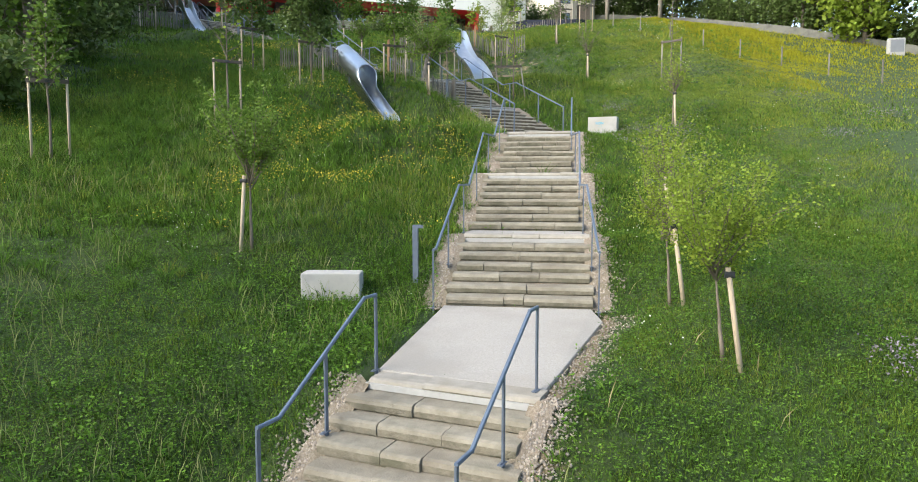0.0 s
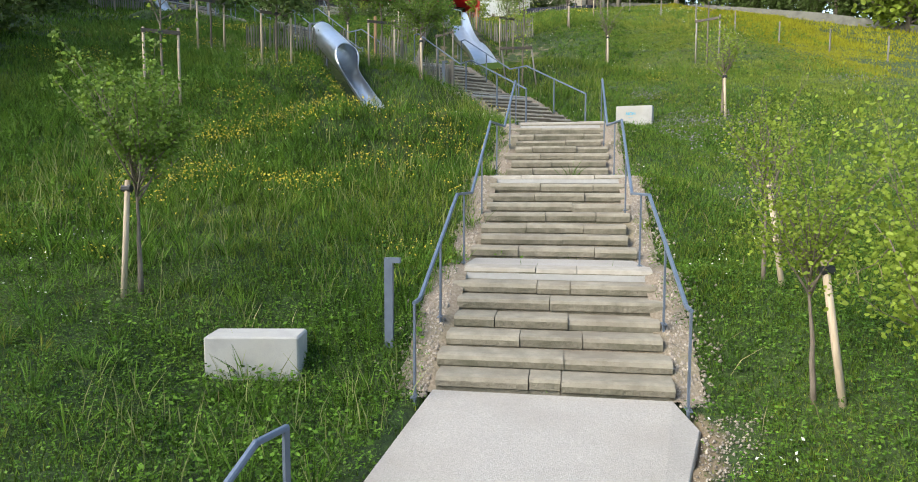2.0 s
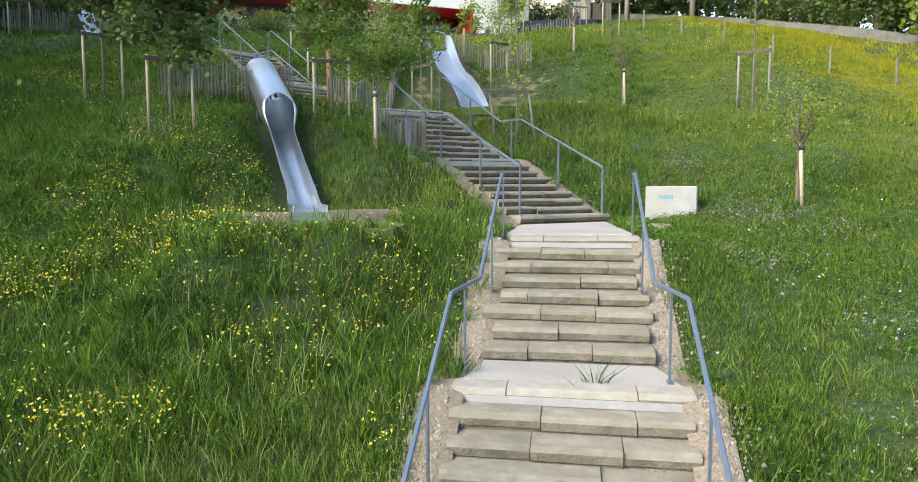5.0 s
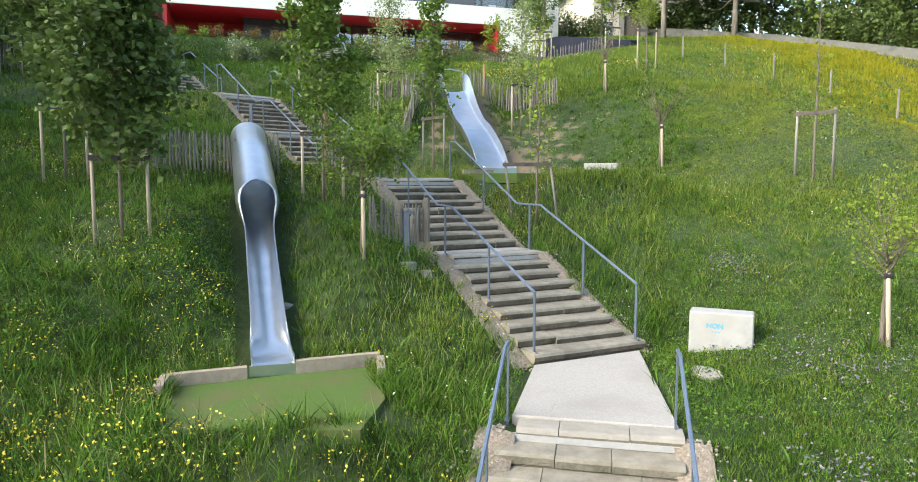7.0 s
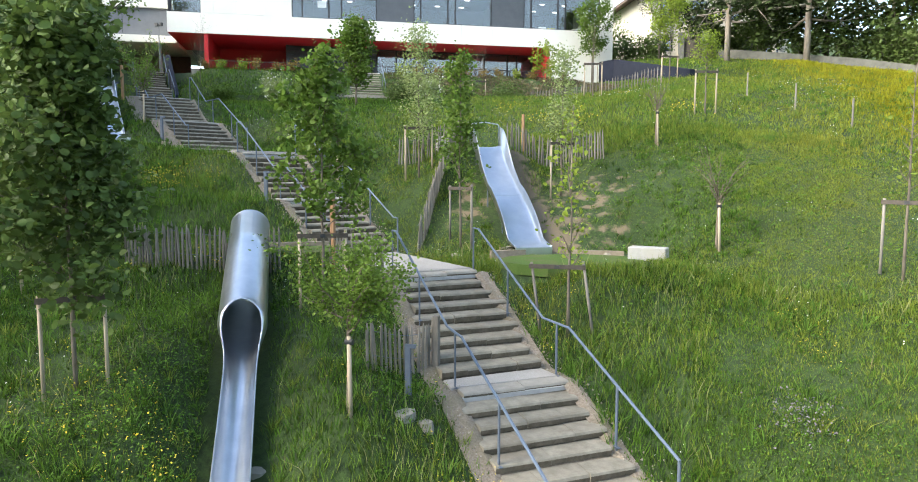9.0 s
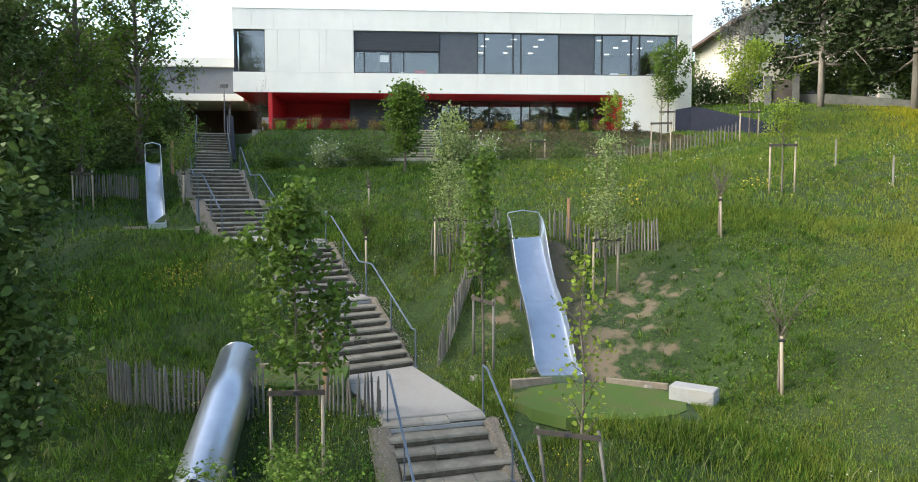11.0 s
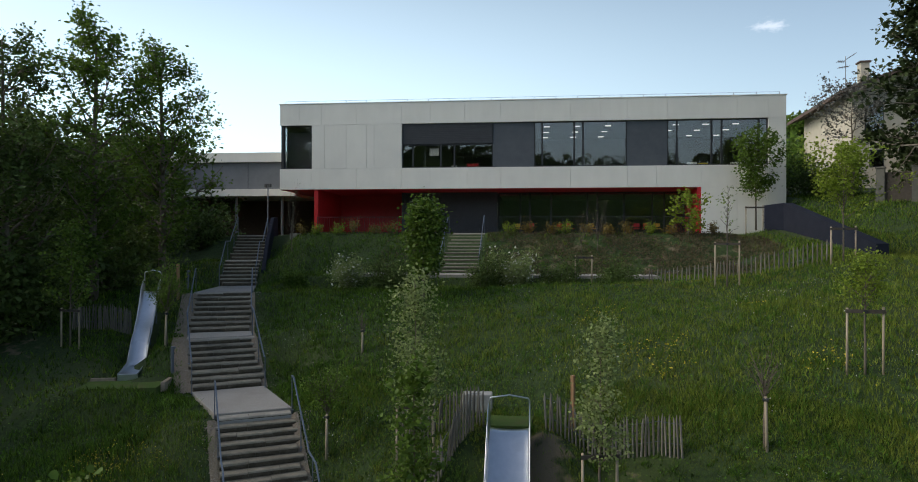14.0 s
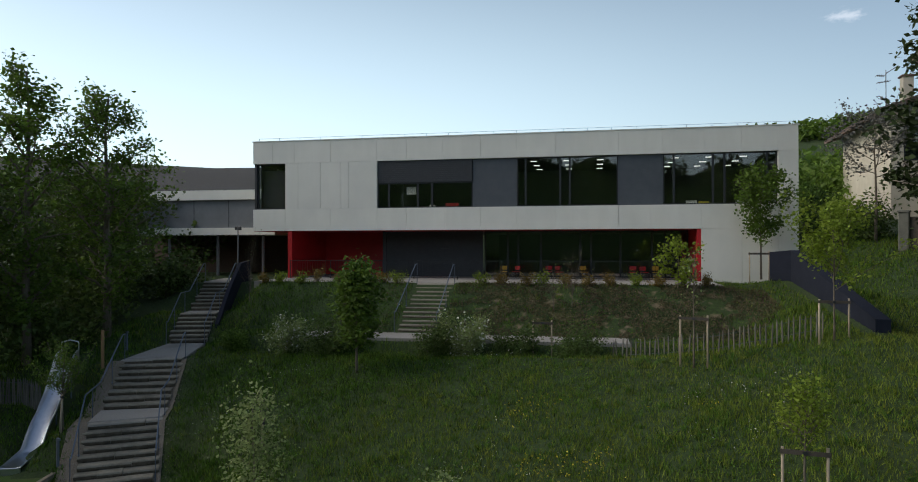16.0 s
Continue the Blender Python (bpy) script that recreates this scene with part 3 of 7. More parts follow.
def bareness(x, y):
    """Where the earth lies open: the bank beside the wide slide, the terrace bank and the path's edges."""
    out = 0.60 * np.exp(-(((x + 0.1) / 2.4) ** 2 + ((y - 38.0) / 2.2) ** 2)) + 0.34 * np.exp(-(((x - 0.4) / 1.6) ** 2 + ((y - 35.4) / 1.0) ** 2))
    # trodden strip along the wide slide
    t = np.clip(((x + 0.35) * -2.56 + (y - 33.9) * 4.9) / 30.6, 0.1, 1)
    out = out + 0.75 * np.exp(-(np.hypot(x + 0.35 + 2.56 * t, y - 33.9 - 4.9 * t) / 0.6) ** 2)
    out = out + 0.6 * np.exp(-(((x + 3.6) / 0.9) ** 2 + ((y - 36.2) / 1.9) ** 2)) + 0.2 * lumps(x, y, 5.3, 3) * (out > 0.06) + 0.55 * np.exp(-(((x + 22.3) / 1.8) ** 2 + ((y - 35.0) / 1.2) ** 2))
    u, n = (x - B_AT.x) * B_C + (y - B_AT.y) * B_S, -(x - B_AT.x) * B_S + (y - B_AT.y) * B_C
    out = out + 0.44 * smooth_step(11, 15, u) * (1 - smooth_step(24, 28, u)) * smooth_step(-8.2, -7.0, n) * (1 - smooth_step(-4.6, -3.6, n))
    d = spine_near(x, y)[0]
    return np.clip(out + 0.34 * (1 - smooth_step(0.05, 0.5, d)) + 0.62 * np.exp(-(np.clip(d, 0, None) / (0.42 + 0.12 * np.sin(y * 2.7))) ** 2) * (x > 1.9) * (1 - smooth_step(11.6, 12.6, y)), 0, 1)


ground_me = array_mesh("ground", np.stack([XX.ravel(), YY.ravel(), ZZ], -1), quads, ground_material())
ground_me.shade_smooth()
bare_attr = ground_me.attributes.new("bare", "FLOAT", "POINT")
bare_attr.data.foreach_set("value", bareness(XX.ravel(), YY.ravel()).astype(np.float32))
tagged(new("ground", ground_me), "sloping green meadow with patches of bare brown earth", "ground", kind="structure")


# ---- landings and rails of the stair ----
def flat(v, z):
    return Vector((v.x, v.y, z))


def slab(name, points, z, thick, mat, label, slope=None):
    """A cast slab with a small chamfer; slope gives the heights point by point."""
    pts = [Vector((p[0], p[1], (slope[i] if slope else z))) for i, p in enumerate(points)]
    c = sum(pts, Vector()) / len(pts)
    top = [p + (c - p).normalized() * 0.02 for p in pts]
    low = [p - Vector((0, 0, 0.02)) for p in pts]
    base = [p - Vector((0, 0, thick)) for p in pts]
    k, b = len(pts), Build()
    b.add(top + low + base, [tuple(range(k)), tuple(range(3 * k - 1, 2 * k - 1, -1))] + [(i + k * j, k * (j + 1) + i, k * (j + 1) + (i + 1) % k, (i + 1) % k + k * j) for j in (0, 1) for i in range(k)])
    return single(name, b, mat, label, "landing", kind="structure")


for i in range(len(FLIGHTS) - 1):
    a, b = FLIGHTS[i], FLIGHTS[i + 1]
    z = b["z"]
    ring = landing_ring(a, b, i == 0)
    slope = None
    if i == 0:
        slope = [a["top"].z, a["top"].z, z - 0.08, z, z]
    slab("landing", [(p.x, p.y) for p in ring], z, 0.3, CONCRETE, "pale exposed-aggregate concrete landing between stair flights", slope)
last = FLIGHTS[-1]
ring = [corner(last, True, -1, NOSE), corner(last, True, 1, NOSE), corner(last, True, 1, 4.0), corner(last, True, -1, 4.0)]
slab("landing", [(p.x, p.y) for p in ring], last["top"].z, 0.3, CONCRETE, "pale concrete path at the head of the stair")


def rail_run(flights, side, label, start=-0.33, finish=0.30, offset=0.0, height=0.98, mid_post=0.5, splay=0.0):
    """One handrail over one or more flights: slim posts under a rail that runs level over each landing."""
    first = flights[0]
    ob = thing("handrail", corner(first, False, side, start, offset + splay), label, "handrail", "handrails of the stair")
    inv = ob.location.copy()
    line, posts = [], []
    for k, fl in enumerate(flights):
        a, b = corner(fl, False, side, max(start, 0.0) if k == 0 else 0.0, offset + (splay if k == 0 else 0.0)), corner(fl, True, side, 0.02, offset)
        lift = fl["rise"] if k == 0 and start > 0 else 0.0
        za, zb = fl["z"] + height + lift, fl["top"].z + height
        if k == 0:
            foot = corner(fl, False, side, start, offset + splay)
            posts.append((flat(foot, fl["z"] + lift - 0.1), za))
            if start < 0:
                line.append(flat(foot, za))
        line += [flat(a, za), flat(b, zb)]
        m = a.lerp(b, mid_post)
        posts.append((flat(m, fl["z"] + mid_post * fl["n"] * fl["rise"] - 0.05), za + mid_post * (zb - za)))
        if k == len(flights) - 1:
            e = corner(fl, True, side, finish, offset)
            line.append(flat(e, zb))
            posts.append((flat(e, fl["top"].z - 0.1), zb))
        else:
            e = b.lerp(corner(flights[k + 1], False, side, 0.0, offset), 0.45)
            posts.append((flat(e, fl["top"].z - 0.1), zb + 0.45 * (flights[k + 1]["z"] - fl["top"].z)))
    b = Build()
    w, h = 0.021, 0.022
    for p, q in zip(line[:-1], line[1:]):
        d = (q - p).normalized()
        s = d.cross(Vector((0, 0, 1))).normalized()
        up = s.cross(d)
        prof = [(-w, -h * 0.5), (w, -h * 0.5), (w, h * 0.5), (w * 0.6, h), (-w * 0.6, h), (-w, h * 0.5)]
        p2, q2 = p - d * 0.012 - inv, q + d * 0.012 - inv
        b.prism(prof, lambda c: p2 + s * c[0] + up * c[1], lambda c: q2 + s * c[0] + up * c[1])
    part("rail", b, RAIL_BLUE, ob, "blue-grey painted flat handrail")
    d = first["d"]
    for foot, z in posts:
        m = Matrix.Translation(flat(foot, 0) - flat(inv, 0)) @ Matrix.Rotation(math.atan2(d.y, d.x), 4, "Z")
        pb = Build().box((-0.026, -0.011, foot.z - inv.z), (0.026, 0.011, z - inv.z - 0.012), m)
        post = part("post", pb, STEEL_BLUE, ob)
        plate = Build().box((-0.10, -0.03, foot.z - inv.z + 0.1), (0.04, 0.03, foot.z - inv.z + 0.112), m)
        for bx in (-0.08, -0.05):
            plate.rod(m @ Vector((bx, 0, foot.z - inv.z + 0.112)), m @ Vector((bx, 0, foot.z - inv.z + 0.124)), 0.009, seg=6)
        part("base_plate", plate, STEEL_BLUE, post, "bolted steel base plate")
    return ob


RUNS = (((0,), 0.0, -0.10, -0.33), ((1, 2, 3), 0.05, -0.05, -0.26), ((4, 5), -0.08, 0.02, 0.13), ((6, 7), 0.0, 0.0, -0.2), ((8, 9), 0.0, 0.0, -0.2), ((10, 11), 0.0, 0.0, -0.2))
for run, off_left, off_right, start in RUNS:
    for side in (-1, 1):
        rail_run([FLIGHTS[k] for k in run], side, "blue-grey steel handrail on slim posts beside the stair", start, offset=off_left if side < 0 else off_right, splay=(0.08 if side < 0 else 0.15) if run[0] == 1 else 0.0)


# ---- school ----
school = thing("school_building", B_AT, "white two-storey school with dark window bands and red undercroft", "building")
school.rotation_euler = (0, 0, radians(B_TURN))
Z0, ZS, ZL, ZW, ZT = 16.85, 19.52, 20.75, 23.35, 24.6
LEN, DEEP = 29.02, 15.0


def bpart(name, lo, hi, mat, parent=None, label="", c=0.0):
    b = Build()
    (b.bevel_box(lo, hi, c) if c else b.box(lo, hi))
    return part(name, b, mat, parent or school, label)


# cladding panels of the front, set on a dark backing
def panels(cuts, z0, z1):
    for a, b in zip(cuts[:-1], cuts[1:]):
        bpart("panel", (a + 0.006, -0.06, z0 + 0.005), (b - 0.006, 0.0, z1 - 0.005), WHITE_PANEL)


panels([0.0, 1.2, 2.55, 4.7, 7.4, 9.1, 11.1, 13.2, 15.15, 17.2, 18.9, 20.4, 22.6, 24.6, 26.4, 28.08, LEN], ZW, ZT)
panels([0.0, 1.97, 4.7, 7.4, 9.1, 11.3, 13.2, 15.15, 17.2, 18.3, 20.4, 22.0, 24.45, 26.4, 28.08, LEN], ZS, ZL)
panels([1.97, 2.75, 4.1, 5.3, 5.75, 7.4], ZL, ZW)
panels([28.08, LEN], ZL, ZW)
panels([24.45, 26.4, 28.08, LEN], Z0 - 0.6, ZS)
bpart("wall", (0.0, 0.0, ZW), (LEN, 0.3, ZT), WHITE_PANEL)
bpart("wall", (0.0, 0.0, ZS + 0.002), (LEN, 0.3, ZL), WHITE_PANEL)
bpart("wall", (1.97, 0.0, ZL), (7.4, 0.3, ZW), WHITE_PANEL)
bpart("wall", (28.08, 0.0, ZL), (LEN, 0.3, ZW), WHITE_PANEL)
bpart("wall", (24.45, 0.0, Z0 - 0.6), (LEN, DEEP, ZS), WHITE_PANEL)
bpart("wall", (LEN - 0.3, 0.3, ZS), (LEN, DEEP, ZT), WHITE_PANEL)
bpart("wall", (0.0, DEEP - 0.3, ZS), (LEN - 0.3, DEEP, ZT), WHITE_PANEL)
bpart("wall", (0.0, 2.3, ZL), (0.3, DEEP - 0.3, ZW), WHITE_PANEL)
bpart("wall", (0.0, 0.3, ZW), (0.3, DEEP - 0.3, ZT), WHITE_PANEL)
bpart("wall", (0.0, 0.3, ZS + 0.002), (0.3, DEEP - 0.3, ZL), WHITE_PANEL)
bpart("roof", (0.3, 0.3, ZT - 0.35), (LEN - 0.3, DEEP - 0.3, ZT - 0.05), GREY_METAL)
bpart("parapet_cap", (-0.05, -0.09, ZT), (LEN + 0.05, 0.33, ZT + 0.05), WHITE_PANEL, None, "thin pale metal roof edge")
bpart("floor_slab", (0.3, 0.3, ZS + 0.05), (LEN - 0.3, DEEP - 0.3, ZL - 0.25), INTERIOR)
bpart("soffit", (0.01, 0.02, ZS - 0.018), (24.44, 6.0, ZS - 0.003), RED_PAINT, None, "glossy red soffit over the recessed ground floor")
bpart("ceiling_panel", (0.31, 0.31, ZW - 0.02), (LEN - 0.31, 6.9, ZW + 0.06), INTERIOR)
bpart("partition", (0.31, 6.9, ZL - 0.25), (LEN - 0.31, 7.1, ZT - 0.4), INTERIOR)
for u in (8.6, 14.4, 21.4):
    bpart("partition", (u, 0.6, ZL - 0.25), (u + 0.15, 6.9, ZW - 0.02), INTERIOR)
# red jambs and recessed ground floor
bpart("red_wall", (2.10, 0.01, Z0 - 0.5), (2.35, 6.0, ZS - 0.02), RED_PAINT, None, "red painted side wall of the recess")
bpart("red_wall", (24.25, -0.03, Z0 - 0.5), (24.449, 6.0, ZS - 0.02), RED_PAINT, None, "red painted side wall of the recess")
bpart("red_wall", (2.35, 5.0, Z0 - 0.2), (6.9, 5.2, ZS - 0.02), RED_PAINT, None, "red painted rear wall of the recess")
bpart("wall", (6.9, 2.6, Z0 - 0.2), (7.1, 5.2, ZS - 0.02), SHUTTER)
shutter = bpart("shutter", (7.1, 2.7, Z0 - 0.1), (12.9, 2.8, ZS - 0.02), SHUTTER, None, "closed dark grey slatted shutter")
for k in range(20):
    bpart("slat", (7.12, 2.665, Z0 + 0.05 + k * 0.125), (12.88, 2.70, Z0 + 0.15 + k * 0.125), SHUTTER, shutter)
bpart("ground_floor", (2.35, 0.0, Z0 - 0.4), (24.25, 2.95, Z0 + 0.02), CONCRETE)
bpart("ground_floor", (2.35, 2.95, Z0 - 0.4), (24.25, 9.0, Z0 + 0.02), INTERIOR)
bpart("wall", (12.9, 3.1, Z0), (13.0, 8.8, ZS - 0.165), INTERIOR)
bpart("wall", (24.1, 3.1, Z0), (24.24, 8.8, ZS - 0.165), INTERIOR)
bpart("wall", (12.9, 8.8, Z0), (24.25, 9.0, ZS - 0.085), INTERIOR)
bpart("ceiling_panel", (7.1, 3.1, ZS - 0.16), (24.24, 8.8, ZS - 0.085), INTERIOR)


def window(u0, u1, z0, z1, mull, n=0.14, label="tall dark-framed window", parent=None):
    w = thing("window", (u0, n, z0), label, "window")
    del w["category"]
    w.parent = parent or school
    f = 0.06
    for lo, hi in (((0, -0.05, 0), (f, 0.05, z1 - z0)), ((u1 - u0 - f, -0.05, 0), (u1 - u0, 0.05, z1 - z0)), ((f, -0.05, 0), (u1 - u0 - f, 0.05, f)), ((f, -0.05, z1 - z0 - f), (u1 - u0 - f, 0.05, z1 - z0))):
        part("frame", Build().box(lo, hi), FRAME_DARK, w)
    cuts = [u0] + list(mull) + [u1]
    for m in mull:
        part("mullion", Build().box((m - u0 - 0.05, -0.055, f), (m - u0 + 0.05, 0.045, z1 - z0 - f)), FRAME_DARK, w)
    for a, b in zip(cuts[:-1], cuts[1:]):
        pane = part("pane", Build().box((a - u0 + 0.05, -0.006, f), (b - u0 - 0.05, 0.006, z1 - z0 - f)), GLASS, w)
        pane.visible_shadow = False
    return w


window(7.4, 12.75, ZL, 22.13, (8.05, 9.7, 10.5), label="low classroom window below a closed blind")
blind = bpart("blind", (7.42, 0.06, 22.14), (12.74, 0.16, ZW), SHUTTER, None, "closed dark slatted sun blind")
for k in range(11):
    bpart("slat", (7.44, 0.03, 22.16 + k * 0.108), (12.72, 0.06, 22.255 + k * 0.108), SHUTTER, blind)
for a, b in ((12.75, 15.14), (20.38, 22.62)):
    bpart("grey_panel", (a + 0.01, 0.10, ZL), (b - 0.01, 0.2, ZW), DARK_PANEL, None, "slate grey infill panel")
window(15.14, 20.38, ZL, ZW, (15.6, 17.42, 17.92))
window(22.62, 28.08, ZL, ZW, (23.15, 25.05, 25.6, 27.6))
window(0.2, 1.97, ZL, ZW, ())
side_window = window(0.0, 2.0, ZL, ZW, (), label="side of the corner window")
side_window.location, side_window.rotation_euler = (0.16, 2.28, ZL), (0, 0, radians(-90))
# dark sheets, one added and one extended upward, give the corner room its shade
bpart("blind", (0.3, 0.35, ZL), (0.34, 2.25, ZW), SHUTTER, None, "dark sheet added behind the corner glass for shade")
bpart("blind", (0.34, 0.42, ZL), (1.95, 0.46, ZW - 0.35), SHUTTER, None, "dark blind behind the corner glass, extended up to add shade")
bpart("corner_post", (0.06, 0.02, ZL), (0.2, 0.2, ZW), FRAME_DARK)
window(12.95, 24.2, Z0 + 0.03, ZS - 0.03, (14.3, 14.9, 16.2, 18.4, 19.0, 20.6, 22.3, 23.0), n=3.0, label="dark glazed ground floor front")
for u, n in ((1.2, 2.6), (0.9, 4.2)):
    bpart("ceiling_lamp", (u - 0.16, n - 0.05, ZW - 0.06), (u + 0.16, n + 0.05, ZW - 0.022), LAMP_GLOW, None, "lit ceiling strip")
for u in (9.5, 11.3, 15.9, 17.7, 19.5, 23.4, 25.1, 26.8):
    for n in (1.6, 3.7, 5.8):
        bpart("ceiling_lamp", (u - 0.17, n - 0.05, ZW - 0.06), (u + 0.17, n + 0.05, ZW - 0.022), LAMP_GLOW, None, "lit ceiling strip")
# roof edge line with short stanchions
for k in range(24):
    bpart("stanchion", (0.3 + k * 1.235, 0.1, ZT + 0.05), (0.32 + k * 1.235, 0.12, ZT + 0.22), GREY_METAL)
part("safety_line", Build().rod((0.3, 0.11, ZT + 0.21), (LEN - 0.3, 0.11, ZT + 0.21), 0.008, seg=5), GREY_METAL, school, "thin roof safety line")
# bright things on the window sills
colours = {"red": RED_PAINT, "white": WHITE_PANEL, "yellow": FLOWER_YELLOW}
for u, w, h, c in ((9.0, 0.55, 0.42, "white"), (11.2, 0.7, 0.22, "red"), (10.3, 0.3, 0.12, "white"), (23.8, 0.5, 0.18, "white"), (24.4, 0.5, 0.13, "yellow"), (26.2, 0.6, 0.16, "white")):
    zz = ZL + (0.75 if (u, c) == (9.0, "white") else 0.03)
    bpart("paper_sheet" if zz > ZL + 0.5 else "toy_box", (u, 0.32, zz), (u + w, 0.36 if zz > ZL + 0.5 else 0.6, zz + h), colours[c], None, f"{c} thing behind the glass")
bpart("sill", (7.4, 0.28, ZL - 0.24), (28.08, 0.65, ZL + 0.02), INTERIOR)

# terrace paving, guard rail of the terrace
single("terrace", Build().box((1.9, -3.55, Z0 - 0.35), (24.9, -0.02, Z0 + 0.012), B_MAT), CONCRETE, "pale concrete terrace before the recessed ground floor", "terrace", kind="structure")
guard = thing("guard_rail", B_MAT @ Vector((2.4, -0.35, Z0 + 0.012)), "black upright-bar guard rail on the terrace", "railing")
guard.rotation_euler = (0, 0, radians(B_TURN))
for z in (0.08, 0.98):
    part("bar", Build().box((0, -0.015, z), (21.6, 0.015, z + 0.03)), FRAME_DARK, guard)
for k in range(145):
    part("baluster", Build().box((k * 0.15, -0.006, 0.11), (k * 0.15 + 0.012, 0.006, 0.98)), FRAME_DARK, guard)
for k in range(10):
    part("post", Build().box((k * 2.39, -0.02, 0), (k * 2.39 + 0.04, 0.02, 1.0)), FRAME_DARK, guard)

# small chairs under the overhang
YELLOW_PLASTIC = material("yellow_plastic", (0.50, 0.30, 0.02), (0.56, 0.34, 0.03), 4, 0.4, 0.0)


def small_chair(u, n, turn, mat, colour):
    ob = thing("small_chair", B_MAT @ Vector((u, n, Z0 + 0.02)), f"small {colour} plastic chair on the school terrace", "chair", "small chairs on the terrace")
    ob.rotation_euler = (0, 0, radians(B_TURN + turn))
    part("seat", Build().bevel_box((-0.18, -0.18, 0.33), (0.18, 0.18, 0.36), 0.012), mat, ob)
    part("backrest", Build().bevel_box((-0.18, 0.155, 0.44), (0.18, 0.185, 0.66), 0.01), mat, ob)
    for a in (-0.15, 0.15):
        for b in (-0.15, 0.15):
            part("leg", Build().rod((a, b, 0.0), (a * 0.95, b, 0.33 if b < 0 else 0.5), 0.011, seg=6), FRAME_DARK, ob)


for u, n, turn, c in ((14.2, 1.9, 10, "yellow"), (14.9, 1.7, -30, "red"), (16.7, 1.9, 0, "red"), (17.3, 1.6, 40, "red"), (18.6, 1.8, 15, "yellow"), (21.2, 1.9, -10, "red"), (21.8, 1.7, 25, "red"), (22.4, 1.9, 0, "yellow")):
    small_chair(u, n, turn, YELLOW_PLASTIC if c == "yellow" else RED_PAINT, c)

# stair of the terrace bank
bank_foot = B_MAT @ Vector((11.6, -7.5, 0))
BANK = dict(foot=(bank_foot.x, bank_foot.y), way=-0.0 + B_TURN, n=12, rise=0.163, tread=0.31, z=14.9, width=1.75)
a = radians(BANK["way"])
BANK["d"], BANK["r"] = Vector((-math.sin(a), math.cos(a), 0)), Vector((math.cos(a), math.sin(a), 0))
BANK["run"], BANK["p0"] = 11 * BANK["tread"], Vector((*BANK["foot"], BANK["z"]))
BANK["top"] = BANK["p0"] + BANK["d"] * BANK["run"] + Vector((0, 0, 12 * BANK["rise"]))
for side in (-1, 1):
    rail_run([BANK], side, "dark steel handrail of the terrace stair", -0.2, offset=0.06, height=0.92)
path_pts = [B_MAT @ Vector((u, n, 0)) for u, n in ((7.0, -9.3), (20.5, -9.3), (20.5, -7.62), (7.0, -7.62))]
slab("foot_path", [(p.x, p.y) for p in path_pts], 14.93, 0.25, CONCRETE, "pale concrete foot path below the terrace bank")

# dark wing wall on the right of the school
wing = Build()
for (x0, y0, t0), (x1, y1, t1) in zip(WING[:-1], WING[1:]):
    way = Vector((x1 - x0, y1 - y0, 0)).normalized()
    o = Vector((-way.y, way.x, 0)) * 0.45
    p, q = Vector((x0, y0, 0)) - way * 0.02, Vector((x1, y1, 0))
    wing.add([flat(p, 12.8), flat(q, 12.8), flat(q + o, 12.8), flat(p + o, 12.8), flat(p, t0), flat(q, t1), flat(q + o, t1), flat(p + o, t0)],
             [(3, 2, 1, 0), (4, 5, 6, 7), (0, 1, 5, 4), (1, 2, 6, 5), (2, 3, 7, 6), (3, 0, 4, 7)])
single("wing_wall", wing, WING_BLUE, "dark blue rendered retaining wall stepping down the bank", "wall", kind="structure")
# dark wall beside the head of the long stair
side_wall = Build()
s10, s11 = FLIGHTS[10], FLIGHTS[11]
ends = [(corner(s10, False, 1, 1.0, 0.16), 15.0), (corner(s11, False, 1, 0, 0.16), 16.5), (corner(s11, True, 1, 0.0, 0.16), 17.75), (corner(s11, True, 1, 2.0, 0.16), 17.85)]
for (p, z), (q, w) in zip(ends[:-1], ends[1:]):
    o = s11["r"] * 0.18
    side_wall.add([flat(p, 13.2), flat(q, 13.2), flat(q + o, 13.2), flat(p + o, 13.2), flat(p, z), flat(q, w), flat(q + o, w), flat(p + o, z)],
                  [(3, 2, 1, 0), (4, 5, 6, 7), (0, 1, 5, 4), (1, 2, 6, 5), (2, 3, 7, 6), (3, 0, 4, 7)])
single("stair_wall", side_wall, WING_BLUE, "dark blue rendered wall beside the stair head", "wall", kind="structure")

# grey annex and its bridge behind on the left
annex = thing("annex_building", B_MAT @ Vector((-12.0, 3.0, 16.8)), "low grey metal-clad annex on slim posts beside the school", "building")
annex.rotation_euler = (0, 0, radians(B_TURN))
part("body", Build().box((0, 0, 3.0), (11.9, 9, 4.75)), GREY_METAL, annex, "grey metal-clad upper storey")
part("roof", Build().box((-0.2, -0.25, 4.75), (11.98, 9, 5.35)), WHITE_PANEL, annex, "pale flat roof band")
part("floor_band", Build().box((-0.2, -0.3, 2.55), (11.98, 9, 2.998)), WHITE_PANEL, annex, "pale slab edge")
part("rear_wall", Build().box((0, 5.0, 0), (11.9, 5.3, 2.55)), ROOF_TILE, annex, "dark reddish rear wall")
for u in (1.0, 4.4, 7.8, 10.9):
    part("post", Build().rod((u, 0.3, -0.2), (u, 0.3, 2.55), 0.09), GREY_METAL, annex)
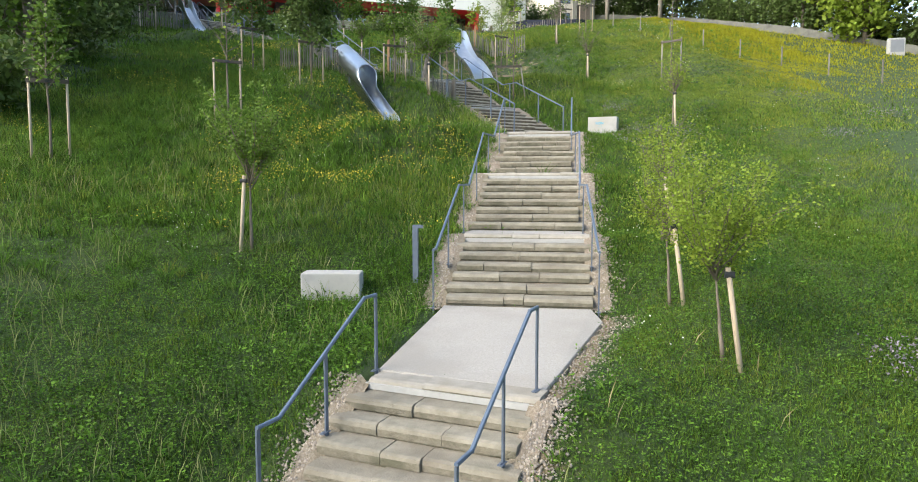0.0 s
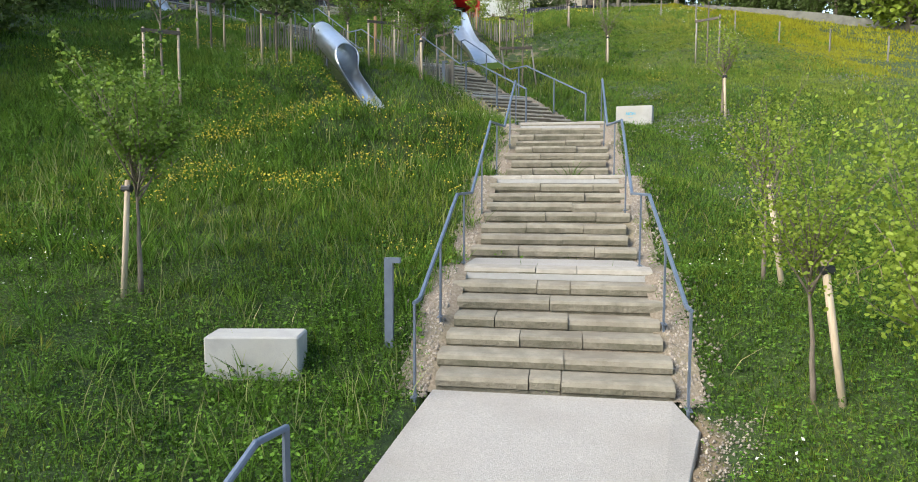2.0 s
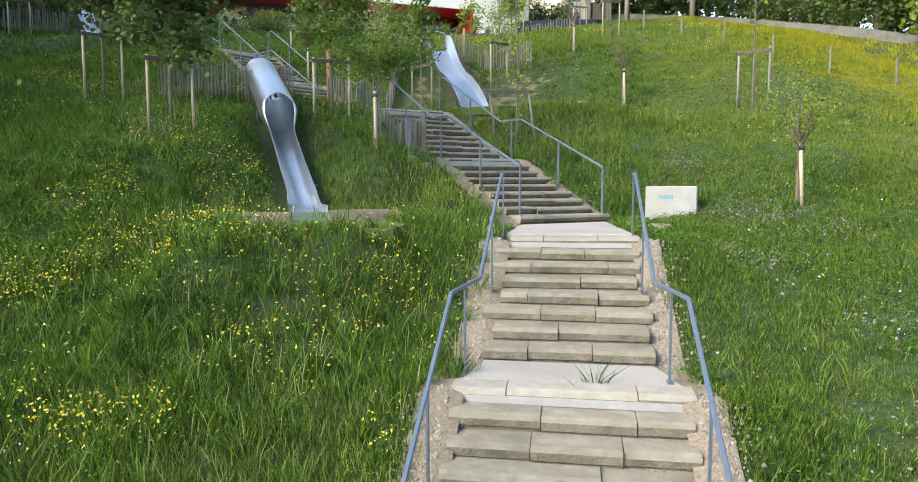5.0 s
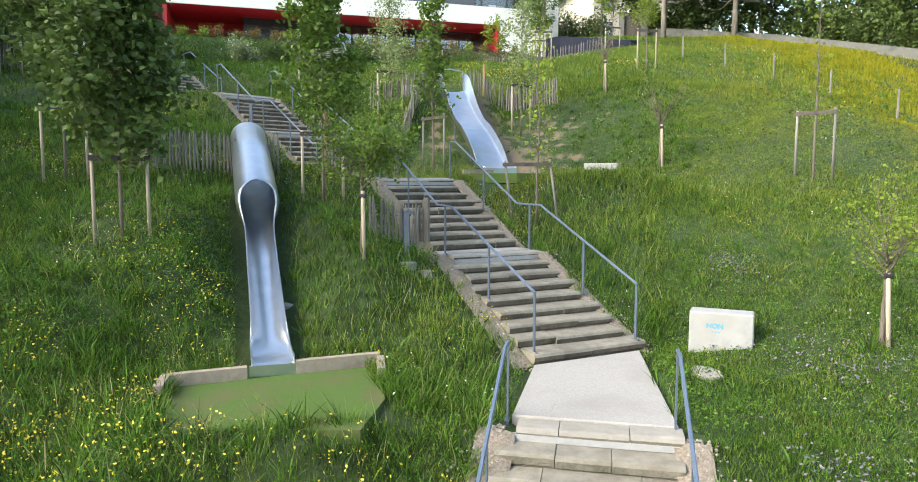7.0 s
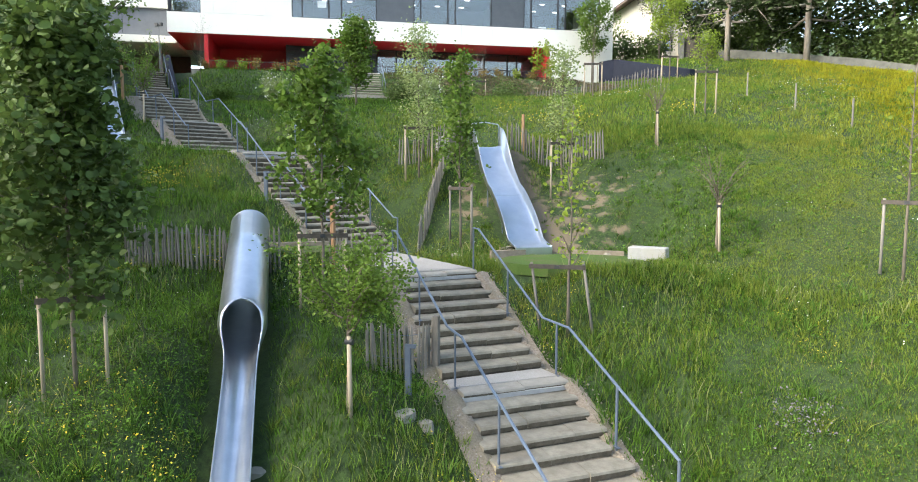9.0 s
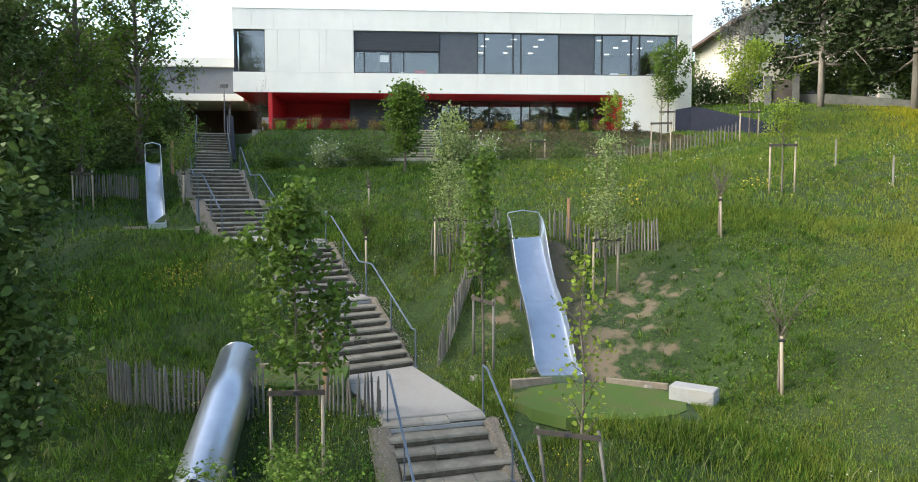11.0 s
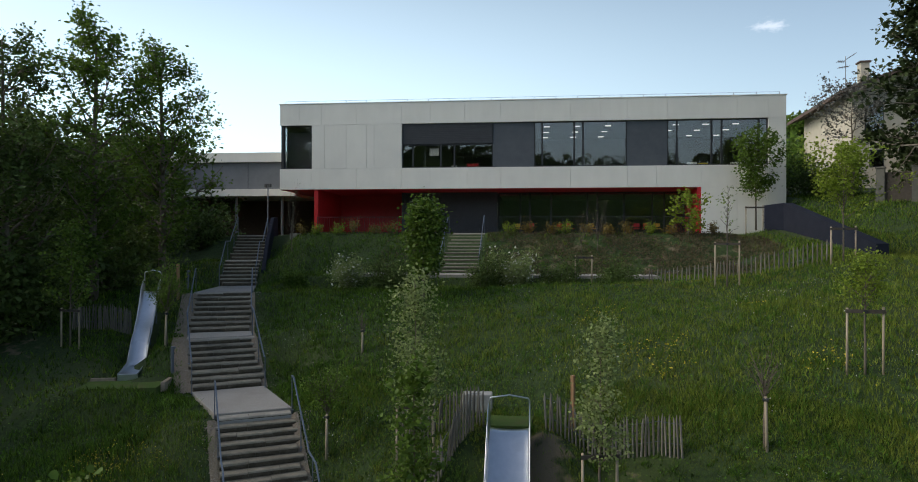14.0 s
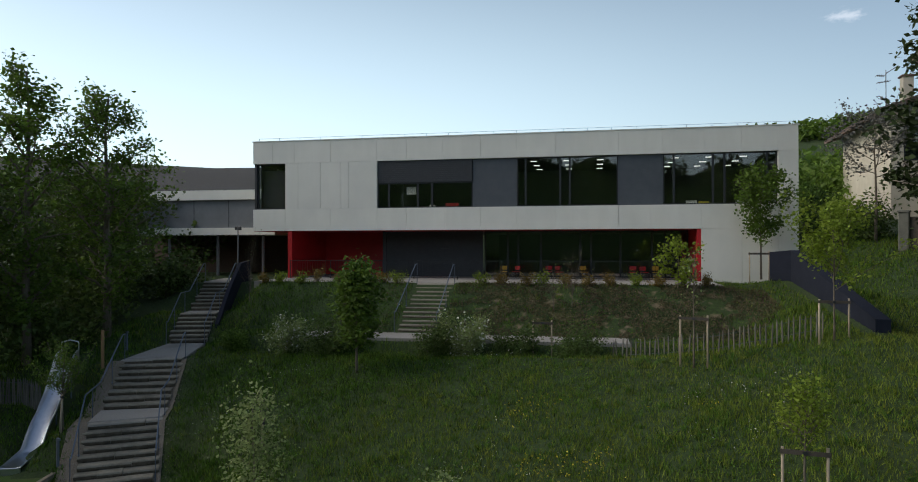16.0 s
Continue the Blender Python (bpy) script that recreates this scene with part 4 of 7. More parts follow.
for u in (1.5, 3.9, 6.3, 8.7):
    part("panel_joint", Build().box((u, -0.012, 3.02), (u + 0.03, 0.0, 4.73)), FRAME_DARK, annex)


# ---- slides ----
def slide_frame(a, b):
    d = Vector((b[0] - a[0], b[1] - a[1], 0))
    run = d.length
    d.normalize()
    return d, Vector((d.y, -d.x, 0)), run


def chute(path, widths, depth, sides, r, lip=0.03):
    """A pressed steel trough along a path of points: rounded bed, raised sides and a rolled lip."""
    prof = []
    for k in range(9):
        a = math.pi * k / 8
        prof.append((-math.cos(a), -math.sin(a)))
    verts, faces, m = [], [], 0
    for i, p in enumerate(path):
        w, dep, wall = widths[i] / 2, depth[i], sides[i]
        row = [(-w - lip, wall - lip), (-w - lip * 0.5, wall), (-w, wall - 0.01)]
        row += [(x * w, dep * (1 + y)) for x, y in prof]
        row += [(w, wall - 0.01), (w + lip * 0.5, wall), (w + lip, wall - lip)]
        t = (path[min(i + 1, len(path) - 1)] - path[max(i - 1, 0)]).normalized()
        up = r.cross(t)
        m = len(row)
        verts += [p + r * x + up * y for x, y in row]
    b = Build()
    for i in range(len(path) - 1):
        faces += [(i * m + j, i * m + j + 1, (i + 1) * m + j + 1, (i + 1) * m + j) for j in range(m - 1)]
    b.add(verts, faces)
    return b


def solid(ob, thick):
    mod = ob.modifiers.new("thickness", "SOLIDIFY")
    mod.thickness, mod.offset = thick, -1
    return ob


# tube slide
A1, M1, T1 = Vector((-2.58, 22.55, 5.90)), Vector((-4.98, 26.55, 7.66)), Vector((-6.98, 29.78, 9.14))
d1, r1, run1 = slide_frame(A1, M1)
tube_slide = thing("tube_slide", A1, "stainless steel tube slide with an open run-out on the slope", "slide")
TUBE_R = 0.42
T1_rel, M1_rel = T1 - A1, M1 - A1
tilt = (T1_rel - M1_rel).normalized()
# stations along the run: share of the way, radius, half angle of the trough
stations = [(f, 0.262, 88) for f in (0.0, 0.05, 0.10, 0.14, 0.17, 0.20, 0.24, 0.30, 0.42, 0.55, 0.68, 0.78)]
stations += [(0.84, 0.268, 89), (0.88, 0.28, 91), (0.91, 0.30, 95), (0.935, 0.33, 101), (0.96, 0.37, 110), (0.98, 0.40, 121), (1.0, TUBE_R, 133), (1.02, TUBE_R, 148), (1.035, TUBE_R, 163), (1.043, TUBE_R, 180)]
stations += [(f, TUBE_R, 180) for f in (1.06, 1.1, 1.14, 1.25, 1.5, 1.82)]
verts, faces, sides = [], [], ([], [])
J = 33
for s, rad, half in stations:
    if s <= 1.0:
        base = d1 * run1 * s + Vector((0, 0, 1.76 * (max(0.0, s - 0.14) / 0.86) ** 1.12 + 0.05 * s))
    else:
        base = M1_rel.lerp(T1_rel, (s - 1.0) / 0.82) + Vector((0, 0, 0.05))
    up = r1.cross(tilt if s > 0.2 else d1)
    flatness = 1 - smooth_step(0.15, 0.27, np.array(s)).item()
    for j in range(J):
        f = 2 * j / (J - 1) - 1
        ang = radians(half) * f
        pipe = (math.sin(ang) * rad, (1 - math.cos(ang)) * rad)
        tray = (0.29 * max(-1, min(1, f * 1.4)), 0.13 * max(0.0, (abs(f) - 0.714) / 0.286) ** 0.8)
        x, y = (p * (1 - flatness) + t * flatness for p, t in zip(pipe, tray))
        verts.append(base + r1 * x + up * y)
    if s <= 1.0431:
        sides[0].append(verts[-J].copy())
        sides[1].append(verts[-1].copy())
for i in range(len(stations) - 1):
    faces += [(i * J + j, i * J + j + 1, (i + 1) * J + j + 1, (i + 1) * J + j) for j in range(J - 1)]
tube_part = part("tube", Build().add(verts, faces), STEEL, tube_slide, "polished steel tube opening into a trough", True)
bm = bmesh.new()
bm.from_mesh(tube_part.data)
bmesh.ops.remove_doubles(bm, verts=bm.verts, dist=0.002)
bm.to_mesh(tube_part.data)
bm.free()
solid(tube_part, 0.012)
rim_line = sides[0] + sides[1][-2::-1]
part("rim", Build().tube(rim_line, [0.015] * len(rim_line), 6, cap=False), STEEL, tube_slide, "rolled steel rim of the slanted mouth", True)
end_ring = verts[-J:]
part("rim", Build().tube(end_ring, [0.016] * J, 6, cap=False), STEEL, tube_slide, "rolled steel rim", True)
ax = tilt
axis = [M1_rel.lerp(T1_rel, f) + r1.cross(tilt) * TUBE_R + Vector((0, 0, 0.05)) for f in (0.1, 0.5, 1.0)]
for f in (0.25, 0.75):
    p = axis[0].lerp(axis[-1], f)
    foot = gz(A1.x + p.x, A1.y + p.y) - A1.z
    for s in (-1, 1):
        part("support", Build().rod(p + r1 * 0.36 * s + Vector((0, 0, -0.33)), Vector((p.x, p.y, foot - 0.2)) + r1 * 0.38 * s, 0.03), STEEL_BLUE, tube_slide)
part("end_plate", Build().box((-0.33, -0.02, -0.14), (0.33, 0.03, 0.02), Matrix(((r1.x, d1.x, 0, 0), (r1.y, d1.y, 0, 0), (0, 0, 1, 0), (0, 0, 0, 1)))), STEEL, tube_slide, "folded end plate")


def open_slide(label, a, b, width, wall, high, level):
    """A steel slide with a slight wave between a level run-out at a and a platform at b, with high sides and a hoop at the top."""
    d, r, run = slide_frame(a, b)
    ob = thing("open_slide", a, label, "slide")
    pts, ws, dep, sd = [], [], [], []
    rise = b.z - a.z

    def bed(s):
        f = min(1.0, max(0.0, s - level) / (0.95 - level))
        soft = f + 0.035 * math.sin(2 * math.pi * f) * (1 if f < 1 else 0)
        return rise * soft + 0.03

    for k in range(41):
        s = k / 40
        pts.append(d * run * s + Vector((0, 0, (bed(s - 0.02) + bed(s) + bed(s + 0.02)) / 3)))
        ws.append(width)
        dep.append(0.02 + 0.04 * min(1, s * 5))
        top = smooth_step(0.62, 0.97, np.array(s)).item()
        dip = 0.06 * math.exp(-((s - 0.56) / 0.05) ** 2)
        sd.append((wall + (high - wall) * top - dip) * smooth_step(-0.02, level + 0.12, np.array(s)).item() + 0.03)
    solid(part("chute", chute(pts, ws, dep, sd, r), STEEL, ob, "", True), 0.012)
    for k in (-1, 1):
        lip = []
        for p, h, i in zip(pts, sd, range(41)):
            t = (pts[min(i + 1, 40)] - pts[max(i - 1, 0)]).normalized()
            lip.append(p + r * k * (width / 2 + 0.015) + r.cross(t) * h)
        part("rolled_edge", Build().tube(lip, [0.016] * 41, 6), STEEL, ob, "bright rolled steel edge", True)
    part("weld_seam", Build().tube([pts[20] + r * (width * (j / 8 - 0.5)) * 0.94 + Vector((0, 0, 0.006 + 0.06 * (abs(j - 4) / 4) ** 4)) for j in range(9)], [0.006] * 9, 4), STEEL, ob, "cross weld seam", True)
    top = pts[-1]
    w = width / 2 + 0.01
    line = [top - r * w, top - r * w + Vector((0, 0, 0.72)), top - r * w * 0.93 + Vector((0, 0, 0.77)), top + Vector((0, 0, 0.84)), top + r * w * 0.93 + Vector((0, 0, 0.77)), top + r * w + Vector((0, 0, 0.72)), top + r * w]
    part("hoop", Build().tube(line, [0.02] * 7, 8), STEEL, ob, "bent steel entry hoop", True)
    for s in (0.3, 0.62, 0.9):
        p = d * run * s + Vector((0, 0, bed(s) - 0.06))
        foot = gz(a.x + p.x, a.y + p.y) - a.z - 0.2
        for k in (-1, 1):
            q = p + r * k * (width / 2 - 0.08)
            if foot < q.z - 0.05:
                part("support", Build().rod(q, Vector((q.x, q.y, foot)), 0.025), STEEL_BLUE, ob)
    m = Matrix(((r.x, d.x, 0, 0), (r.y, d.y, 0, 0), (0, 0, 1, 0), (0, 0, 0, 1)))
    part("end_plate", Build().box((-width / 2 - 0.02, -0.03, -0.2), (width / 2 + 0.02, 0.02, 0.03), m), STEEL, ob, "folded end plate")
    return ob


open_slide("wide open stainless steel slide on a bare earth bank", Vector((-1.08, 33.78, 8.86)), Vector((-3.76, 38.62, 11.72)), 0.97, 0.26, 0.62, 0.15)
open_slide("narrow open stainless steel slide beside the trees", Vector((-16.5, 36.0, 12.05)), Vector((-20.1, 39.0, 14.4)), 0.56, 0.16, 0.45, 0.33)


# ---- play pits ----
def pit(at, turn, hx, hy, z, edge, round_=False, outline=None, label="green rubber safety surface framed by weathered timber"):
    ob = thing("play_pit", (at[0], at[1], z), label, "play surface")
    ob.rotation_euler = (0, 0, radians(turn))
    k = 28
    if round_:
        ring = [(hx * math.cos(2 * math.pi * i / k) * (1 + 0.05 * math.sin(3 * i)), hy * math.sin(2 * math.pi * i / k) * (1 + 0.06 * math.cos(2 * i))) for i in range(k)]
    else:
        ring = [(-hx, -hy), (0, -hy * 1.06), (hx * 0.97, -hy * 0.95), (hx, hy), (0, hy * 1.0), (-hx, hy)]
    ring = outline or ring
    b = Build()
    b.prism(ring, lambda p: Vector((p[0], p[1], -0.25)), lambda p: Vector((p[0], p[1], 0.0)))
    part("safety_surface", b, TURF, ob, "flat green rubber surface")
    for (x0, y0), (x1, y1), h in edge:
        p, q = Vector((x0, y0, 0)), Vector((x1, y1, 0))
        t = (q - p).normalized()
        s = Vector((-t.y, t.x, 0)) * 0.06
        e = Build().add([p - s + Vector((0, 0, -0.2)), q - s + Vector((0, 0, -0.2)), q + s + Vector((0, 0, -0.2)), p + s + Vector((0, 0, -0.2)),
                         p - s + Vector((0, 0, h)), q - s + Vector((0, 0, h)), q + s + Vector((0, 0, h)), p + s + Vector((0, 0, h))],
                        [(3, 2, 1, 0), (4, 5, 6, 7), (0, 1, 5, 4), (1, 2, 6, 5), (2, 3, 7, 6), (3, 0, 4, 7)])
        part("edging_beam", e, EDGING, ob, "weathered timber edging beam")
    return ob


p0 = PITS[0]
pit(p0[:2], 0.0, 1, 1, p0[5], (((-1.61, 0.02), (-0.78, 0.59), 0.17), ((-0.22, 0.98), (0.81, 1.68), 0.19), ((0.84, 1.62), (1.1, 0.95), 0.16), ((-1.66, 0.02), (-1.42, -0.5), 0.17)),
    outline=[(-1.57, 0.0), (-1.32, -0.58), (-0.55, -1.42), (1.5, -0.95), (1.42, 0.15), (0.79, 1.64)])
p1 = PITS[1]
pit(p1[:2], p1[2], p1[3], p1[4], p1[5], (((-1.9, 1.0), (-0.9, 1.32), 0.12), ((0.3, 1.38), (1.6, 1.0), 0.1)), True, label="rounded green rubber safety surface at the foot of the wide slide")
p2 = PITS[2]
pit(p2[:2], p2[2], p2[3], p2[4], p2[5], (((-1.5, 0.86), (1.5, 0.86), 0.1),), False, label="green rubber platform at the head of the tube slide")
p3 = PITS[3]
pit(p3[:2], p3[2], p3[3], p3[4], p3[5], (((-1.2, 0.66), (-0.45, 0.66), 0.09), ((1.26, 0.6), (1.26, -0.25), 0.09)), False, label="green rubber surface at the foot of the narrow slide")
p4 = PITS[4]
pit(p4[:2], p4[2], p4[3], p4[4], p4[5] + 0.02, (), False, label="green rubber pad at the head of the wide slide")


# ---- bench blocks and bollards ----
def block(a, b, top, height, depth, label, name="bench_block"):
    p, q = Vector((*a, 0)), Vector((*b, 0))
    t = (q - p).normalized()
    n = Vector((-t.y, t.x, 0))
    m = Matrix(((t.x, n.x, 0, p.x), (t.y, n.y, 0, p.y), (0, 0, 1, top - height), (0, 0, 0, 1)))
    bld = Build().bevel_box((0, 0, -0.25), ((q - p).length, depth, height), 0.018)
    ob = tagged(new(name, bld.mesh(name, BLOCK_CONCRETE)), label, "concrete block", "concrete bench blocks")
    ob.matrix_world = m
    return ob


block((-1.61, 12.13), (-0.59, 12.31), 2.47, 0.46, 0.46, "weathered pale concrete bench block in the grass")
bb = block((3.44, 25.69), (4.43, 25.50), 6.36, 0.5, 0.45, "pale concrete bench block with blue stencilled word", "bench_block")
block((1.35, 33.44), (2.26, 33.28), 9.02, 0.42, 0.45, "white concrete bench block beside the play surface")
block((-5.75, 39.45), (-5.05, 39.87), 12.2, 0.36, 0.45, "white concrete bench block behind the paling fence")


def writing(text, size, m, mat, parent):
    c = bpy.data.curves.new("lettering", "FONT")
    c.body, c.size, c.extrude, c.align_x = text, size, 0.001, "CENTER"
    c.offset = size * 0.035
    me = bpy.data.meshes.new_from_object(bpy.data.objects.new("tmp", c))
    me.materials.append(mat)
    ob = new("lettering", me)
    ob.parent = parent
    ob.matrix_local = m
    ob["label"] = "sprayed blue stencil lettering"


BLUE_SPRAY = material("blue_spray", (0.05, 0.26, 0.40), (0.10, 0.34, 0.47), 30, 0.8, 0.0)
writing("NON", 0.115, Matrix.Translation((0.41, -0.004, 0.24)) @ pose(0, 0, 0, 90, 0, 0), BLUE_SPRAY, bb)
for k in range(3):
    part("paint_bar", Build().box((0.36 + k * 0.05, -0.003, 0.17), (0.39 + k * 0.05, 0.0, 0.185)), BLUE_SPRAY, bb)


def bollard(x, y, h, label):
    z = gz(x, y)
    ob = thing("bollard_light", (x, y, z), label, "bollard light")
    part("post", Build().box((-0.05, -0.03, -0.1), (0.05, 0.03, h)), STEEL_BLUE, ob)
    part("head", Build().box((-0.05, -0.03, h), (0.14, 0.03, h + 0.06)), STEEL_BLUE, ob, "short cantilevered lamp head")


bollard(0.23, 13.05, 3.22 - gz(0.23, 13.05), "blue-grey steel bollard light beside the lower stair")
bollard(-1.78, 26.55, 0.8, "blue-grey steel bollard light beside the turning stair")
bollard(-8.85, 33.3, 0.8, "blue-grey steel bollard light beside the middle stair")
bollard(-15.6, 37.0, 0.8, "blue-grey steel bollard light beside the upper stair")
bollard(-22.5, 42.1, 0.8, "blue-grey steel bollard light near the stair head")


# ---- trees ----
def leaf_cloud(name, centres, size, mat, seed, droop=0.0, rounded=False, level=0.0):
    """Many small leaves folded along the midrib, one at each centre; level turns them towards the sky."""
    g = np.random.default_rng(seed)
    k = len(centres)
    c = np.asarray(centres, float)
    a = g.normal(size=(k, 3))
    a[:, 2] = a[:, 2] * 0.7 * (1 - level) - droop
    a /= np.linalg.norm(a, axis=1, keepdims=True)
    b = np.cross(a, g.normal(size=(k, 3)) * (1 - 0.85 * level) + np.array([0, 0, 2.0 * level]))
    b /= np.linalg.norm(b, axis=1, keepdims=True) + 1e-9
    n = np.cross(a, b)
    s = (size * g.uniform(0.6, 1.35, k))[:, None]
    if rounded:
        v = np.stack([c - a * s * 0.5, c - a * s * 0.28 + b * s * 0.36 + n * s * 0.09, c + a * s * 0.2 + b * s * 0.34 + n * s * 0.07, c + a * s * 0.55 - n * s * 0.08,
                      c + a * s * 0.2 - b * s * 0.34 + n * s * 0.07, c - a * s * 0.28 - b * s * 0.36 + n * s * 0.09], 1).reshape(-1, 3)
        q = np.arange(6 * k).reshape(k, 6)
        return array_mesh(name, v, np.concatenate([q[:, [0, 1, 2, 3]], q[:, [0, 3, 4, 5]]]), mat)
    v = np.stack([c - a * s * 0.5, c + b * s * 0.33 + n * s * 0.1, c + a * s * 0.6, c - b * s * 0.33 + n * s * 0.1], 1).reshape(-1, 3)
    q = np.arange(4 * k).reshape(k, 4)
    f = np.concatenate([q[:, [0, 1, 2]], q[:, [0, 2, 3]]])
    return array_mesh(name, v, f, mat)


def grow(g, build, p, d, length, r0, r1, bend, seg=5, n=5):
    """One limb as a tapered bent tube. Returns its points."""
    pts, q, way = [p.copy()], p.copy(), d.normalized()
    for k in range(n):
        way = (way + Vector(g.normal(size=3)) * bend + Vector((0, 0, bend * 0.5))).normalized()
        q = q + way * (length / n)
        pts.append(q.copy())
    build.tube(pts, [r0 + (r1 - r0) * i / n for i in range(n + 1)], seg)
    return pts


def tree(x, y, height, crown_low, width, leaves, leaf, mat, label, seed, name="young_tree", trunk_r=0.03, limbs=12, shape="oval", lean=(0, 0), bark=None, z=None, twig=3, spread=0.12, category="tree", group="", clumps=1.0):
    """A tapered trunk, limbs and twigs, with leaves gathered round a share (clumps) of the twig ends."""
    g = np.random.default_rng(seed)
    z = gz(x, y) if z is None else z
    ob = thing(name, (x, y, z), label, category, group)
    wood = Build()
    stem = (crown_low * 1.25 if shape == "vase" else height * 0.97)
    trunk = [Vector((0, 0, -0.15))]
    for k in range(1, 8):
        f = k / 7
        trunk.append(Vector((lean[0] * f + g.normal() * 0.012 * height * f * 0.5, lean[1] * f + g.normal() * 0.012 * height * f * 0.5, stem * f)))
    wood.tube(trunk, [trunk_r * (1.15 - 0.95 * k / 7) for k in range(8)], 7)
    tips = []
    for k in range(limbs):
        f = (k + g.uniform(0, 0.8)) / limbs
        h = crown_low + (height - crown_low) * f * 0.93
        i = min(6, int(h / stem * 7))
        t = h / stem * 7 - i
        p = trunk[i].lerp(trunk[i + 1], min(1, max(0, t)))
        if shape == "narrow":
            reach, rise = width * 0.5 * (1.05 - 0.65 * f), 0.9
        elif shape == "vase":
            reach, rise = width * 0.5 * (0.55 + 0.45 * f), max(0.9, (height - crown_low) / (width * 0.5) * 0.9)
            p = trunk[5].lerp(trunk[7], f)
        elif shape == "cone":
            reach, rise = width * 0.5 * (1.05 - f) + 0.2, -0.12
        else:
            reach, rise = width * 0.5 * (0.45 + 1.1 * math.sin(math.pi * min(1, 0.12 + f * 0.86))) * 0.75, 0.55
        a = k * 2.4 + g.uniform(-0.5, 0.5)
        d = Vector((math.cos(a), math.sin(a), rise * g.uniform(0.6, 1.3)))
        ln = reach * d.length * g.uniform(0.75, 1.15)
        if shape == "vase":
            ln = min(ln, (height - crown_low) * 0.95)
        r = max(0.006, trunk_r * 0.42 * (1.1 - f * 0.6))
        pts = grow(g, wood, p, d, ln, r, r * 0.3, 0.13, 5 if height < 6 else 4)
        tips += [(q, 0.12 + 0.88 * (j / 5) ** 2 if shape == "vase" else 0.35 + 0.65 * j / 5) for j, q in enumerate(pts) if j >= 2]
        for _ in range(twig):
            j = int(g.integers(1, 5))
            dd = (pts[j + 1] - pts[j]).normalized() + Vector(g.normal(size=3)) * 0.55
            sub = grow(g, wood, pts[j], dd, ln * g.uniform(0.25, 0.5), r * 0.5, r * 0.18, 0.18, 3, 3 if height < 6 else 2)
            tips += [(q, 1.0) for q in sub[1:]]
    part("trunk", wood, bark or BARK, ob, "", True)
    if leaves:
        pts = np.array([tuple(q) for q, w in tips])
        w = np.array([w for q, w in tips])
        w = w * (g.random(len(w)) < clumps)
        pick = g.choice(len(pts), leaves, p=w / w.sum())
        c = pts[pick] + g.normal(size=(leaves, 3)) * spread * np.array([1, 1, 0.9])
        part("crown", leaf_cloud("crown", c, leaf, mat, seed + 1, 0.25 if height < 7 else 0.0, height < 7, 0.25), mat, ob)
    return ob


def stake(build, p, q, r=0.032):
    build.tube([Vector(p), Vector(q)], [r, r * 0.94], 8)


def stakes_pair(x, y, gap, turn, height, label="pair of pale timber stakes with a dark crossbar", lean=0.0, mat=None):
    """Two or three stakes joined by a batten, with a rubber tie on the trunk."""
    z = gz(x, y)
    ob = thing("tree_stakes", (x, y, z), label, "tree stake", "tree stakes")
    c, s = math.cos(radians(turn)), math.sin(radians(turn))
    for k in (-1, 1):
        fx, fy = c * gap / 2 * k, s * gap / 2 * k
        fz = gz(x + fx, y + fy) - z
        b = Build()
        stake(b, (fx, fy, fz - 0.2), (fx - lean * c, fy - lean * s, height + 0.02 * k))
        part("stake", b, mat or TIMBER, ob, "", True)
    m = Matrix.Translation((-lean * c, -lean * s, height - 0.1)) @ Matrix.Rotation(radians(turn), 4, "Z")
    part("crossbar", Build().box((-gap / 2 - 0.05, -0.05, -0.045), (gap / 2 + 0.05, -0.025, 0.045), m), DARK_WOOD, ob, "dark timber batten")
    part("tie", Build().box((-0.05, -0.06, -0.03), (0.05, 0.07, 0.03), m), FRAME_DARK, ob, "black rubber tie")
    return ob


def single_stake(x, y, dx, dy, height, label="leaning pale stake tied to a young tree"):
    z = gz(x, y)
    ob = thing("tree_stake", (x, y, z), label, "tree stake", "single tree stakes")
    b = Build()
    stake(b, (0, 0, -0.2), (dx, dy, height), 0.036)
    part("stake", b, TIMBER, ob, "", True)
    part("tie", Build().rod((dx * 0.9 - 0.06, dy * 0.9, height * 0.93), (dx * 0.9 + 0.06, dy * 0.9, height * 0.93), 0.045), FRAME_DARK, ob, "black rubber tie")
    return ob


# low trees beside the lower stair
tree(-2.95, 13.0, 2.95, 1.3, 1.9, 4200, 0.048, LEAF_FRESH, "small bushy green fruit tree on the meadow", 11, limbs=18, shape="vase", trunk_r=0.034, spread=0.06)
single_stake(-3.12, 12.88, 0.09, 0.06, 4.18 - gz(-3.12, 12.88))
for k, (x, y, h, w, n, lean) in enumerate(((5.0, 10.05, 2.55, 2.1, 7600, -0.14), (4.6, 12.1, 2.5, 1.5, 4000, -0.1), (4.75, 14.6, 2.5, 1.2, 1600, 0.0))):
    tree(x, y, h, 1.1, w, n, 0.034, LEAF_YELLOW, "sparse yellow-green young tree with thin trunk", 21 + k, limbs=20, shape="vase", trunk_r=0.028, spread=0.085, group="yellow-green young trees", lean=(lean, 0.05))
    single_stake(x + 0.2, y - 0.22, -0.19, 0.16, 1.3)
